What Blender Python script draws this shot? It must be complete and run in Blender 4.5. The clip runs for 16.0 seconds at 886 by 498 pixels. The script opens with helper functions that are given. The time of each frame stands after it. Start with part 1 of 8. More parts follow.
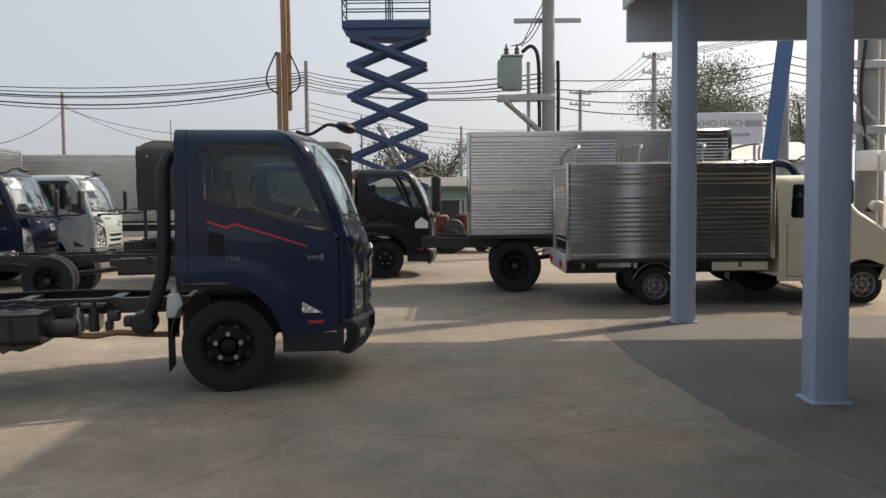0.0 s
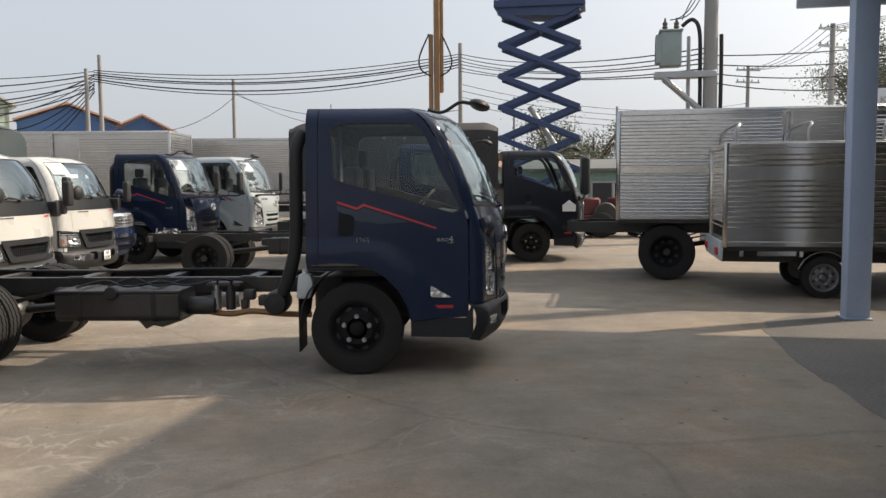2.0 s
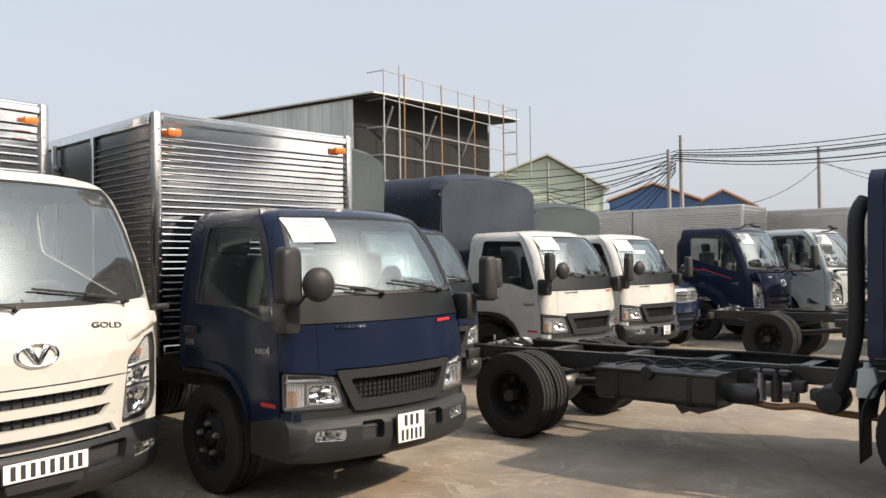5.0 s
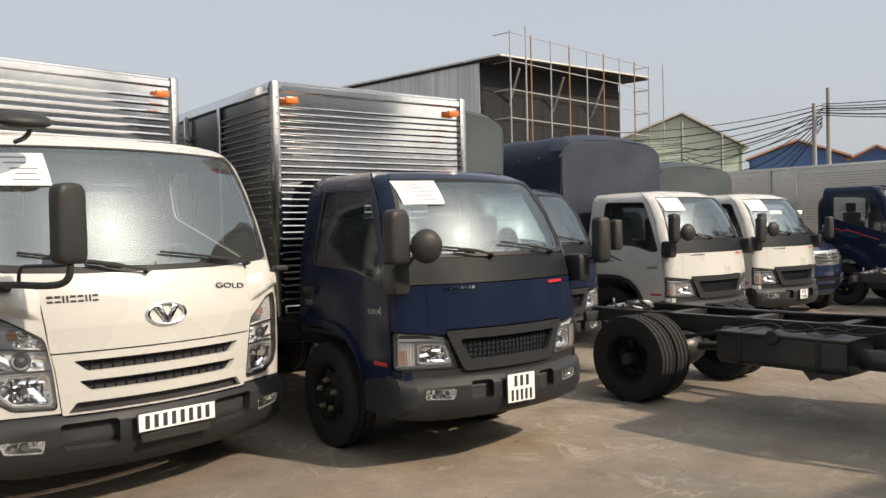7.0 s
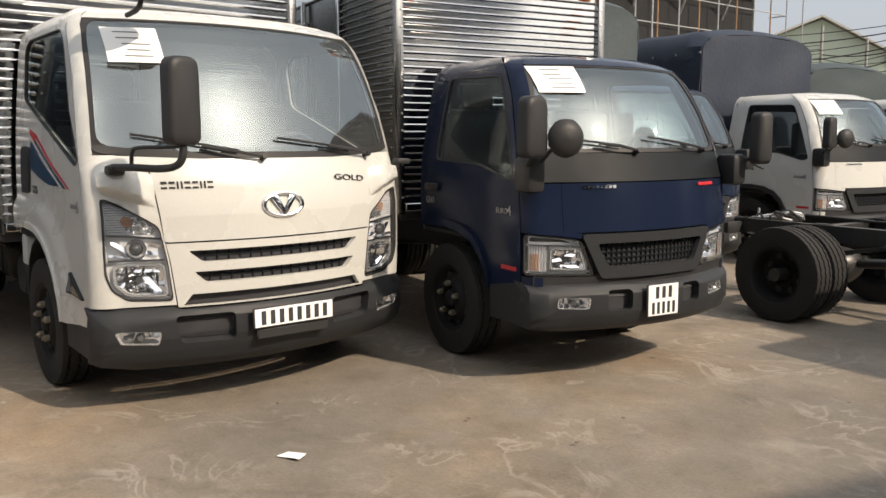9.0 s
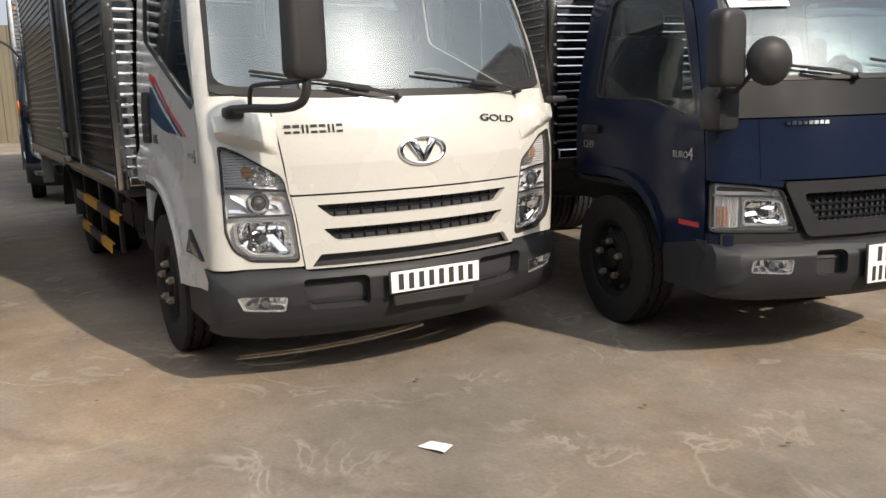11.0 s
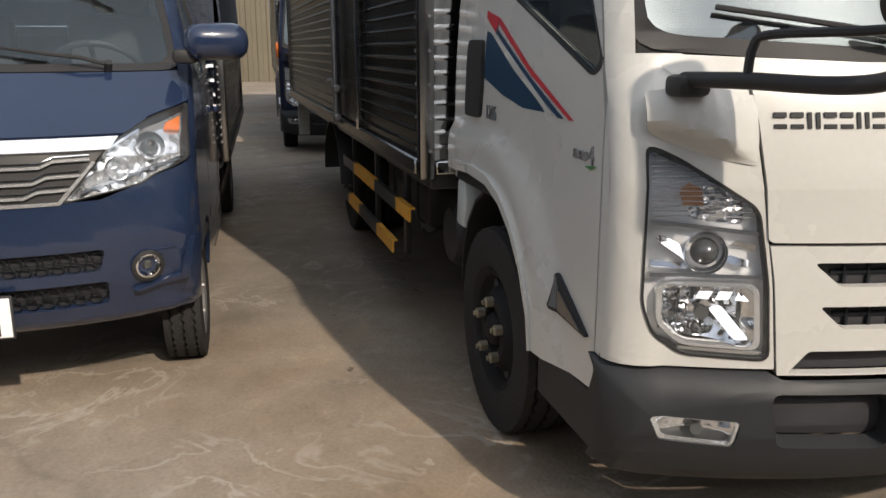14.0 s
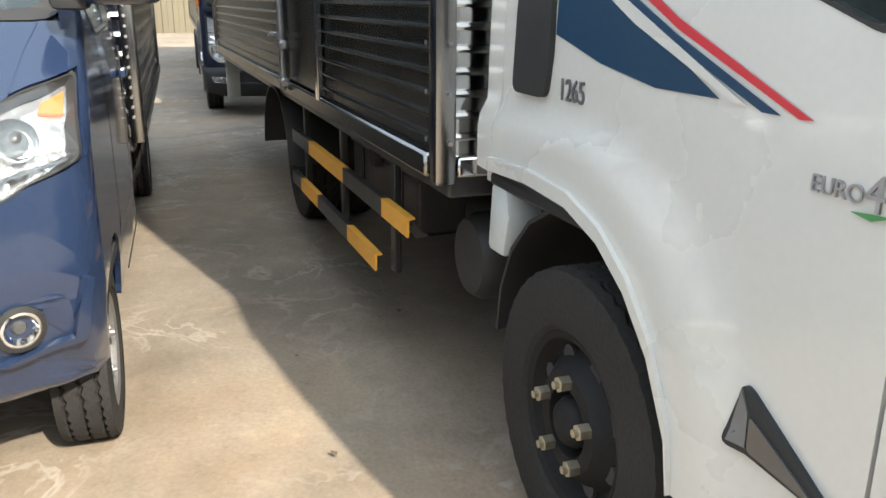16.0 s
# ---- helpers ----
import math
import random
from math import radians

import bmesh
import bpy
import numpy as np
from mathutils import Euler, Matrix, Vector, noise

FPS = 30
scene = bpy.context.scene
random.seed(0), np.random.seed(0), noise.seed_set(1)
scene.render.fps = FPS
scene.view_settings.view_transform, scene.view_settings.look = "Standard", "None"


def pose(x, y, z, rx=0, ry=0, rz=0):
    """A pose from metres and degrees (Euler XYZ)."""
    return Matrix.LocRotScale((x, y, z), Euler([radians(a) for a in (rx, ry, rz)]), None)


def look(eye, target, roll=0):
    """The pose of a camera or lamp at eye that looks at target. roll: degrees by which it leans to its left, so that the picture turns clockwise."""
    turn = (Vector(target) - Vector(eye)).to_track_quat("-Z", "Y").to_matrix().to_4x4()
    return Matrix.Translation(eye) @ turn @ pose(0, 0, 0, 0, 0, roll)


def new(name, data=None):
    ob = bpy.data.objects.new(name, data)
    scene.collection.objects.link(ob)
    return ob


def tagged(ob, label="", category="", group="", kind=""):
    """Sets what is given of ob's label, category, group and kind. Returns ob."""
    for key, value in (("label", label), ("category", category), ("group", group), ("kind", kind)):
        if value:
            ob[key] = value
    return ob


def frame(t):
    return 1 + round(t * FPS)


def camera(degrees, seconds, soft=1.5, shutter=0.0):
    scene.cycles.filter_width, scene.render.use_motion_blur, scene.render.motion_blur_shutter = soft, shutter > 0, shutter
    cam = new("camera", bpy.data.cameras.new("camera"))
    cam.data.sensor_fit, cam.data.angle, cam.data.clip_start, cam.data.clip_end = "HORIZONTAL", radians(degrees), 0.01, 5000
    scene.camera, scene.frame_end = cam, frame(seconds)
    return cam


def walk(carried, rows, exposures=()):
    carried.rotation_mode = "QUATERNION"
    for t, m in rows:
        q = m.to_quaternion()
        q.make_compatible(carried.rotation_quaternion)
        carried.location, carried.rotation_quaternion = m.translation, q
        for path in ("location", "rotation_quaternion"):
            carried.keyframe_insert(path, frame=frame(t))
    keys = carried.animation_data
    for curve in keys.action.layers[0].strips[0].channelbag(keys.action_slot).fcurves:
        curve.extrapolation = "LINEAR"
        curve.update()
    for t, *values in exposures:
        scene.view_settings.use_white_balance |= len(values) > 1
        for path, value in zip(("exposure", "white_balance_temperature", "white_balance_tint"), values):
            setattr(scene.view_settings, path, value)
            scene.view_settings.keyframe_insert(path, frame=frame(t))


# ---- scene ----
cam = camera(56.4, 16.0)
PATH = [
    (0, (0.215, 0.985, 1.566), (0.75, 2.908, 1.444), -0.6),
    (0.5, (0.245, 0.998, 1.567), (0.686, 2.945, 1.443), -0.9),
    (1, (0.33, 1.083, 1.547), (0.644, 3.054, 1.423), -0.8),
    (1.5, (0.376, 1.162, 1.546), (0.612, 3.143, 1.402), -0.6),
    (2, (0.456, 1.277, 1.548), (0.623, 3.264, 1.388), -0.4),
    (2.5, (0.529, 1.379, 1.536), (0.532, 3.372, 1.371), -1.1),
    (3, (0.669, 1.504, 1.55), (0.328, 3.468, 1.382), -2.8),
    (3.5, (0.733, 1.585, 1.541), (0.124, 3.482, 1.373), -2.8),
    (4, (0.694, 1.672, 1.549), (-0.116, 3.498, 1.466), -1.5),
    (4.5, (0.644, 1.779, 1.561), (-0.355, 3.511, 1.573), -0.7),
    (7, (0.77, 1.947, 1.538), (-0.598, 3.405, 1.491), -1.3),
    (7.5, (0.688, 1.97, 1.474), (-0.771, 3.331, 1.332), -1.0),
    (8, (0.581, 2.012, 1.487), (-0.925, 3.313, 1.283), -0.4),
    (10.5, (-0.114, 2.414, 1.322), (-1.721, 3.559, 0.99), -1.3),
    (11, (-0.284, 2.472, 1.331), (-1.988, 3.454, 0.968), -1.7),
    (11.5, (-0.519, 2.554, 1.35), (-2.389, 3.157, 0.979), -1.0),
    (12, (-0.83, 2.495, 1.348), (-2.753, 2.884, 0.955), 0.5),
    (12.5, (-1.146, 2.437, 1.364), (-3.057, 2.847, 0.942), 0.6),
    (13, (-1.486, 2.483, 1.362), (-3.384, 2.923, 0.914), 0.1),
    (13.5, (-1.814, 2.492, 1.348), (-3.707, 2.941, 0.884), 0.6),
    (14, (-2.137, 2.463, 1.374), (-4.014, 2.967, 0.9), -0.1),
    (14.5, (-2.441, 2.512, 1.36), (-4.301, 3.053, 0.864), -0.7),
    (15, (-2.718, 2.535, 1.351), (-4.571, 3.091, 0.844), 0.5),
    (15.5, (-3.039, 2.499, 1.356), (-4.863, 3.114, 0.815), 0.9),
    (16, (-3.294, 2.484, 1.346), (-5.089, 3.149, 0.765), 0.3),
]
EXPO = [(0.0, 0.32, 6500, 10), (3.5, 0.50, 6500, 10), (4.5, 0.54, 6500, 10), (7.0, 0.25, 6600, 10), (8.0, 0.24, 6700, 10), (10.5, 0.35, 6300, 10), (11.5, 0.24, 6280, 10), (12.0, 0.10, 6270, 10), (14.0, 0.05, 6200, 10), (15.0, 0.54, 6130, 8), (15.5, 0.95, 6080, 6), (16.0, 1.52, 6030, 4)]
walk(cam, [(t, look(eye, target, roll)) for t, eye, target, roll in PATH], EXPO)

# ---- world and sun ----
SUN_EL, SUN_AZ = radians(39), radians(14.5)      # azimuth counted from +x towards +y
sun_dir = Vector((math.cos(SUN_EL) * math.cos(SUN_AZ), math.cos(SUN_EL) * math.sin(SUN_AZ), math.sin(SUN_EL)))
world = bpy.data.worlds.new("hazy_sky")
scene.world = world
world.use_nodes = True
wn, wl = world.node_tree.nodes, world.node_tree.links
sky = wn.new("ShaderNodeTexSky")
sky.sky_type = "NISHITA"
sky.sun_disc = False
sky.sun_elevation = SUN_EL
sky.sun_rotation = radians(90) - SUN_AZ
sky.air_density, sky.dust_density, sky.ozone_density = 1.0, 6.0, 1.0
haze = wn.new("ShaderNodeMixRGB")
haze.inputs[0].default_value = 0.6
haze.inputs[2].default_value = (7.2, 7.6, 8.2, 1)
wl.new(sky.outputs[0], haze.inputs[1])
# a bright veil spreads round the sun in the humid air
where, toward, clip = wn.new("ShaderNodeTexCoord"), wn.new("ShaderNodeVectorMath"), wn.new("ShaderNodeMath")
toward.operation, clip.operation = "DOT_PRODUCT", "MAXIMUM"
toward.inputs[1].default_value = sun_dir
clip.inputs[1].default_value = 0.0
wl.new(where.outputs["Generated"], toward.inputs[0])
wl.new(toward.outputs["Value"], clip.inputs[0])
veil = haze.outputs[0]
for power, amount in ((3.0, 7.5), (30.0, 14.0)):
    pw, mul, add = wn.new("ShaderNodeMath"), wn.new("ShaderNodeMixRGB"), wn.new("ShaderNodeMixRGB")
    pw.operation, pw.inputs[1].default_value = "POWER", power
    wl.new(clip.outputs[0], pw.inputs[0])
    mul.blend_type, mul.inputs[0].default_value, mul.inputs[2].default_value = "MULTIPLY", 1.0, (amount, amount * 0.95, amount * 0.88, 1)
    wl.new(pw.outputs[0], mul.inputs[1])
    add.blend_type, add.inputs[0].default_value = "ADD", 1.0
    wl.new(veil, add.inputs[1])
    wl.new(mul.outputs[0], add.inputs[2])
    veil = add.outputs[0]
wl.new(veil, wn["Background"].inputs[0])
wn["Background"].inputs[1].default_value = 0.091
sun_data = bpy.data.lights.new("sun", "SUN")
sun_data.energy, sun_data.angle, sun_data.color = 3.75, radians(0.9), (1.0, 0.835, 0.655)
sun_lamp = new("sun", sun_data)
sun_lamp.matrix_world = look(sun_dir * 60, (0, 0, 0))


from mathutils.geometry import tessellate_polygon


# ---- materials ----
def nodes_of(name):
    m = bpy.data.materials.new(name)
    m.use_nodes = True
    return m, m.node_tree.nodes, m.node_tree.links, m.node_tree.nodes["Principled BSDF"]


def mat(name, col, rough=0.5, metal=0.0, vary=0.12, scale=6.0, bump=0.0, coat=0.0, fine=60.0, per_piece=0.0, spec=0.5):
    """A procedural surface: broad stains, fine grain, uneven gloss and relief."""
    m, n, l, p = nodes_of(name)
    tc = n.new("ShaderNodeTexCoord")
    big, small = n.new("ShaderNodeTexNoise"), n.new("ShaderNodeTexNoise")
    big.inputs["Scale"].default_value, big.inputs["Detail"].default_value = scale, 6
    small.inputs["Scale"].default_value, small.inputs["Detail"].default_value = fine, 3
    l.new(tc.outputs["Object"], big.inputs["Vector"])
    l.new(tc.outputs["Object"], small.inputs["Vector"])
    add = n.new("ShaderNodeMath")
    add.operation = "ADD"
    l.new(big.outputs["Fac"], add.inputs[0])
    l.new(small.outputs["Fac"], add.inputs[1])
    ramp = n.new("ShaderNodeValToRGB")
    half = n.new("ShaderNodeMath")
    half.operation, half.inputs[1].default_value = "MULTIPLY", 0.5
    l.new(add.outputs[0], half.inputs[0])
    l.new(half.outputs[0], ramp.inputs[0])
    ramp.color_ramp.elements[0].position, ramp.color_ramp.elements[1].position = 0.32, 0.68
    ramp.color_ramp.elements[0].color = (*[c * (1 - vary) for c in col], 1)
    ramp.color_ramp.elements[1].color = (*[min(1, c * (1 + vary)) for c in col], 1)
    out = ramp.outputs[0]
    if per_piece:
        info = n.new("ShaderNodeObjectInfo")
        mul = n.new("ShaderNodeMapRange")
        mul.inputs["To Min"].default_value, mul.inputs["To Max"].default_value = 1 - per_piece, 1 + per_piece
        l.new(info.outputs["Random"], mul.inputs["Value"])
        hsv = n.new("ShaderNodeHueSaturation")
        l.new(mul.outputs[0], hsv.inputs["Value"])
        l.new(out, hsv.inputs["Color"])
        out = hsv.outputs[0]
    l.new(out, p.inputs["Base Color"])
    rr = n.new("ShaderNodeMapRange")
    rr.inputs["To Min"].default_value, rr.inputs["To Max"].default_value = max(0.02, rough * 0.8), min(1, rough * 1.2)
    l.new(big.outputs["Fac"], rr.inputs["Value"])
    l.new(rr.outputs[0], p.inputs["Roughness"])
    p.inputs["Metallic"].default_value = metal
    p.inputs["Specular IOR Level"].default_value = spec
    p.inputs["Coat Weight"].default_value = coat
    p.inputs["Coat Roughness"].default_value = 0.06
    if bump:
        b = n.new("ShaderNodeBump")
        b.inputs["Strength"].default_value, b.inputs["Distance"].default_value = bump, 0.01
        l.new(add.outputs[0], b.inputs["Height"])
        l.new(b.outputs[0], p.inputs["Normal"])
    return m


def glass(name, tint, rough=0.02, clear=0.85, dust=0.0, face_on=0.08):
    """A tinted pane that lets light through and mirrors at grazing angles."""
    m, n, l, p = nodes_of(name)
    tr, mix, fr = n.new("ShaderNodeBsdfTransparent"), n.new("ShaderNodeMixShader"), n.new("ShaderNodeLayerWeight")
    gl = n.new("ShaderNodeBsdfGlossy")
    gl.inputs["Roughness"].default_value = rough
    gl.inputs["Color"].default_value = (0.86, 0.97, 1.0, 1)
    tr.inputs[0].default_value = (*[t * clear for t in tint], 1)
    fr.inputs["Blend"].default_value = 0.5
    pw, sc = n.new("ShaderNodeMath"), n.new("ShaderNodeMath")
    pw.operation, pw.inputs[1].default_value = "POWER", 5.0
    sc.operation, sc.inputs[1].default_value, sc.inputs[2].default_value = "MULTIPLY_ADD", 1 - face_on, face_on
    l.new(fr.outputs["Facing"], pw.inputs[0])
    l.new(pw.outputs[0], sc.inputs[0])
    l.new(sc.outputs[0], mix.inputs[0])
    l.new(tr.outputs[0], mix.inputs[1])
    l.new(gl.outputs[0], mix.inputs[2])
    film, top = n.new("ShaderNodeBsdfDiffuse"), n.new("ShaderNodeMixShader")
    film.inputs[0].default_value = (0.62, 0.64, 0.64, 1)
    tc, sp, mr = n.new("ShaderNodeTexCoord"), n.new("ShaderNodeTexNoise"), n.new("ShaderNodeMapRange")
    sp.inputs["Scale"].default_value, sp.inputs["Detail"].default_value = 4.0, 5
    l.new(tc.outputs["Object"], sp.inputs["Vector"])
    l.new(sp.outputs["Fac"], mr.inputs["Value"])
    mr.inputs["To Min"].default_value, mr.inputs["To Max"].default_value = dust * 0.6, dust * 1.4
    l.new(mr.outputs[0], top.inputs[0])
    l.new(mix.outputs[0], top.inputs[1])
    l.new(film.outputs[0], top.inputs[2])
    l.new(top.outputs[0], n["Material Output"].inputs[0])
    return m


def concrete(name):
    m, n, l, p = nodes_of(name)
    tc = n.new("ShaderNodeTexCoord")

    def noise_at(scale, detail, rough=0.6):
        t = n.new("ShaderNodeTexNoise")
        t.inputs["Scale"].default_value, t.inputs["Detail"].default_value, t.inputs["Roughness"].default_value = scale, detail, rough
        l.new(tc.outputs["Object"], t.inputs["Vector"])
        return t

    broad, mid, grain = noise_at(0.35, 6), noise_at(2.3, 8, 0.7), noise_at(55, 4)

    def ramp(src, stops):
        r = n.new("ShaderNodeValToRGB")
        e = r.color_ramp.elements
        e[0].position, e[0].color = stops[0][0], (*stops[0][1], 1)
        e[1].position, e[1].color = stops[-1][0], (*stops[-1][1], 1)
        for pos, c in stops[1:-1]:
            e.new(pos).color = (*c, 1)
        l.new(src, r.inputs[0])
        return r.outputs[0]

    def mixed(a, b, kind, f):
        x = n.new("ShaderNodeMixRGB")
        x.blend_type, x.inputs[0].default_value = kind, f
        l.new(a, x.inputs[1])
        l.new(b, x.inputs[2])
        return x.outputs[0]

    swirl, mask, patch = noise_at(1.7, 4, 0.55), noise_at(0.9, 3), noise_at(0.16, 3)
    swirl.inputs["Distortion"].default_value = 1.6
    base = ramp(broad.outputs["Fac"], [(0.3, (0.174, 0.152, 0.125)), (0.5, (0.243, 0.211, 0.172)), (0.7, (0.302, 0.265, 0.220))])
    tone = ramp(patch.outputs["Fac"], [(0.35, (0.86, 0.88, 0.90)), (0.65, (1.10, 1.05, 0.99))])
    stain = ramp(mid.outputs["Fac"], [(0.25, (0.50, 0.49, 0.48)), (0.42, (0.84, 0.83, 0.81)), (0.56, (1.0, 1.0, 1.0)), (0.66, (1.2, 1.19, 1.16)), (0.76, (1.5, 1.48, 1.42))])
    fine = ramp(grain.outputs["Fac"], [(0.2, (0.78, 0.78, 0.78)), (0.8, (1.16, 1.16, 1.16))])
    lines = ramp(swirl.outputs["Fac"], [(0.47, (0, 0, 0)), (0.496, (0.46, 0.46, 0.46)), (0.504, (0.46, 0.46, 0.46)), (0.53, (0, 0, 0))])
    where = ramp(mask.outputs["Fac"], [(0.46, (0, 0, 0)), (0.58, (0.9, 0.9, 0.9))])
    scuff = mixed(lines, where, "MULTIPLY", 1.0)
    # the pale scuffs lie in the open part of the yard
    sep, away = n.new("ShaderNodeSeparateXYZ"), n.new("ShaderNodeMapRange")
    l.new(tc.outputs["Object"], sep.inputs[0])
    l.new(sep.outputs["X"], away.inputs["Value"])
    away.inputs["From Min"].default_value, away.inputs["From Max"].default_value = -3.2, 3.0
    away.inputs["To Min"].default_value, away.inputs["To Max"].default_value = 1.0, 0.0
    scuff = mixed(scuff, away.outputs[0], "MULTIPLY", 1.0)
    speck = ramp(noise_at(13, 7, 0.75).outputs["Fac"], [(0.30, (0.72, 0.71, 0.70)), (0.43, (0.97, 0.97, 0.97)), (0.57, (1.0, 1.0, 1.0)), (0.70, (1.22, 1.21, 1.18))])
    rust = ramp(noise_at(0.55, 5, 0.65).outputs["Fac"], [(0.35, (0.93, 0.95, 0.98)), (0.5, (1.0, 1.0, 1.0)), (0.68, (1.10, 1.0, 0.88))])
    base = mixed(mixed(base, speck, "MULTIPLY", 0.8), rust, "MULTIPLY", 1.0)
    col = mixed(mixed(mixed(base, tone, "MULTIPLY", 1.0), stain, "MULTIPLY", 0.9), fine, "MULTIPLY", 0.85)
    pale = n.new("ShaderNodeMixRGB")
    l.new(scuff, pale.inputs[0])
    l.new(col, pale.inputs[1])
    pale.inputs[2].default_value = (0.47, 0.43, 0.375, 1)
    crk, cw = n.new("ShaderNodeTexVoronoi"), noise_at(0.9, 4)
    crk.feature = "DISTANCE_TO_EDGE"
    crk.inputs["Scale"].default_value = 0.11
    warp = n.new("ShaderNodeMixRGB")
    warp.blend_type, warp.inputs[0].default_value = "ADD", 0.5
    l.new(tc.outputs["Object"], warp.inputs[1])
    l.new(cw.outputs["Color"], warp.inputs[2])
    l.new(warp.outputs[0], crk.inputs["Vector"])
    crack = ramp(crk.outputs["Distance"], [(0.0, (0.45, 0.44, 0.43)), (0.0003, (1, 1, 1)), (0.9, (1, 1, 1))])
    col = mixed(pale.outputs[0], crack, "MULTIPLY", 0.35)
    l.new(col, p.inputs["Base Color"])
    rr = n.new("ShaderNodeMapRange")
    rr.inputs["To Min"].default_value, rr.inputs["To Max"].default_value = 0.62, 0.92
    l.new(mid.outputs["Fac"], rr.inputs["Value"])
    l.new(rr.outputs[0], p.inputs["Roughness"])
    b = n.new("ShaderNodeBump")
    b.inputs["Strength"].default_value, b.inputs["Distance"].default_value = 0.35, 0.01
    hs = n.new("ShaderNodeMath")
    hs.operation = "ADD"
    l.new(mid.outputs["Fac"], hs.inputs[0])
    l.new(grain.outputs["Fac"], hs.inputs[1])
    l.new(hs.outputs[0], b.inputs["Height"])
    l.new(b.outputs[0], p.inputs["Normal"])
    return m


def facets(name, col, rough, metal, scale):
    """Bright moulded reflector plastic, broken into small tilted facets."""
    m, n, l, p = nodes_of(name)
    tc, vo, b = n.new("ShaderNodeTexCoord"), n.new("ShaderNodeTexVoronoi"), n.new("ShaderNodeBump")
    vo.inputs["Scale"].default_value = scale
    l.new(tc.outputs["Object"], vo.inputs["Vector"])
    l.new(vo.outputs["Distance"], b.inputs["Height"])
    vo.feature = "SMOOTH_F1"
    b.inputs["Strength"].default_value, b.inputs["Distance"].default_value = 0.5, 0.02
    l.new(b.outputs[0], p.inputs["Normal"])
    mr = n.new("ShaderNodeMapRange")
    mr.inputs["To Min"].default_value, mr.inputs["To Max"].default_value = rough * 0.5, rough * 1.5
    l.new(vo.outputs["Color"], mr.inputs["Value"])
    l.new(mr.outputs[0], p.inputs["Roughness"])
    p.inputs["Base Color"].default_value = (*col, 1)
    p.inputs["Metallic"].default_value = metal
    return m


M_GROUND = concrete("yard_concrete")
M_WHITE = mat("white_paint", (0.545, 0.547, 0.522), 0.28, vary=0.03, coat=0.6, scale=2)
M_NAVY = mat("navy_paint", (0.0105, 0.0165, 0.037), 0.16, vary=0.10, scale=2, spec=0.18)
# the same navy, lifted in colour for haze and open-sky light on one cab
M_NAVYLIFT = mat("glossy_navy_paint", (0.0175, 0.0265, 0.055), 0.18, vary=0.12, scale=2, spec=0.22)
M_NAVYV = mat("royal_navy_paint", (0.016, 0.027, 0.062), 0.16, vary=0.10, coat=0.7, scale=2)
M_CREAM = mat("cream_paint", (0.72, 0.68, 0.54), 0.35, vary=0.04, coat=0.4, scale=2)
M_BLACK = mat("black_plastic", (0.028, 0.028, 0.029), 0.5, vary=0.15, bump=0.05, fine=220, spec=0.3)
M_GREY = mat("grey_plastic", (0.026, 0.028, 0.031), 0.5, vary=0.12, bump=0.05, fine=260, spec=0.25)
M_PANEL = mat("satin_black_panel", (0.0115, 0.014, 0.017), 0.5, vary=0.08, spec=0.14)
M_FRAME = mat("chassis_black", (0.032, 0.0315, 0.031), 0.36, vary=0.25, bump=0.1)
M_RUBBER = mat("tyre_rubber", (0.025, 0.0243, 0.024), 0.85, vary=0.3, bump=0.25, fine=90, spec=0.25)
M_RIMBLACK = mat("black_steel_rim", (0.016, 0.016, 0.017), 0.65, vary=0.2, spec=0.15)
M_STEEL = mat("steel_rim", (0.42, 0.42, 0.43), 0.4, vary=0.12, metal=0.9)
M_CHROME = mat("chrome", (0.82, 0.83, 0.85), 0.12, vary=0.04, metal=1.0)
M_MIRRORED = mat("mirror_coated_plastic", (0.90, 0.90, 0.91), 0.06, vary=0.03, metal=1.0)
M_SATIN = mat("satin_chrome", (0.78, 0.79, 0.80), 0.2, vary=0.04, metal=0.75)
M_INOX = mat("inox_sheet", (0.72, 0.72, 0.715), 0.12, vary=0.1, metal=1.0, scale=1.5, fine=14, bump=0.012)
# the front's inox again, darkened in colour to carry the side walls' shade
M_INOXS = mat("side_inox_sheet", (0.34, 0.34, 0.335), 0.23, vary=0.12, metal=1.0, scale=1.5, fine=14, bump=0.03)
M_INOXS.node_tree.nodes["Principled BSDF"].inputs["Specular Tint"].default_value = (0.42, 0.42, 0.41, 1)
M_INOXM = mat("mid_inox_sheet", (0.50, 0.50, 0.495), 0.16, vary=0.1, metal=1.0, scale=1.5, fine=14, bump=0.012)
M_INOXD = mat("dull_inox_sheet", (0.54, 0.515, 0.475), 0.2, vary=0.14, metal=0.97, scale=1.5, fine=16, bump=0.04)
M_NUT = mat("zinc_nut", (0.50, 0.46, 0.36), 0.4, vary=0.15, metal=0.9)
M_AMBER = mat("amber_lens", (0.62, 0.16, 0.03), 0.25, vary=0.1)
M_AMBERP = mat("pale_amber_lens", (0.62, 0.33, 0.18), 0.25, vary=0.2, metal=0.2)
M_LAMPIN = facets("lamp_reflector", (0.80, 0.81, 0.82), 0.12, 0.8, 24)
M_LAMPBRIGHT = facets("bright_lamp_reflector", (0.92, 0.93, 0.94), 0.14, 0.4, 30)
M_LAMPBRIGHT.node_tree.nodes["Bump"].inputs["Strength"].default_value = 0.2
M_LENSEYE = mat("dark_lens_eye", (0.06, 0.063, 0.066), 0.06, vary=0.05, coat=0.6)
M_CUT = facets("cut_reflector", (0.95, 0.95, 0.96), 0.05, 1.0, 26)
M_CUT.node_tree.nodes["Bump"].inputs["Strength"].default_value = 0.6
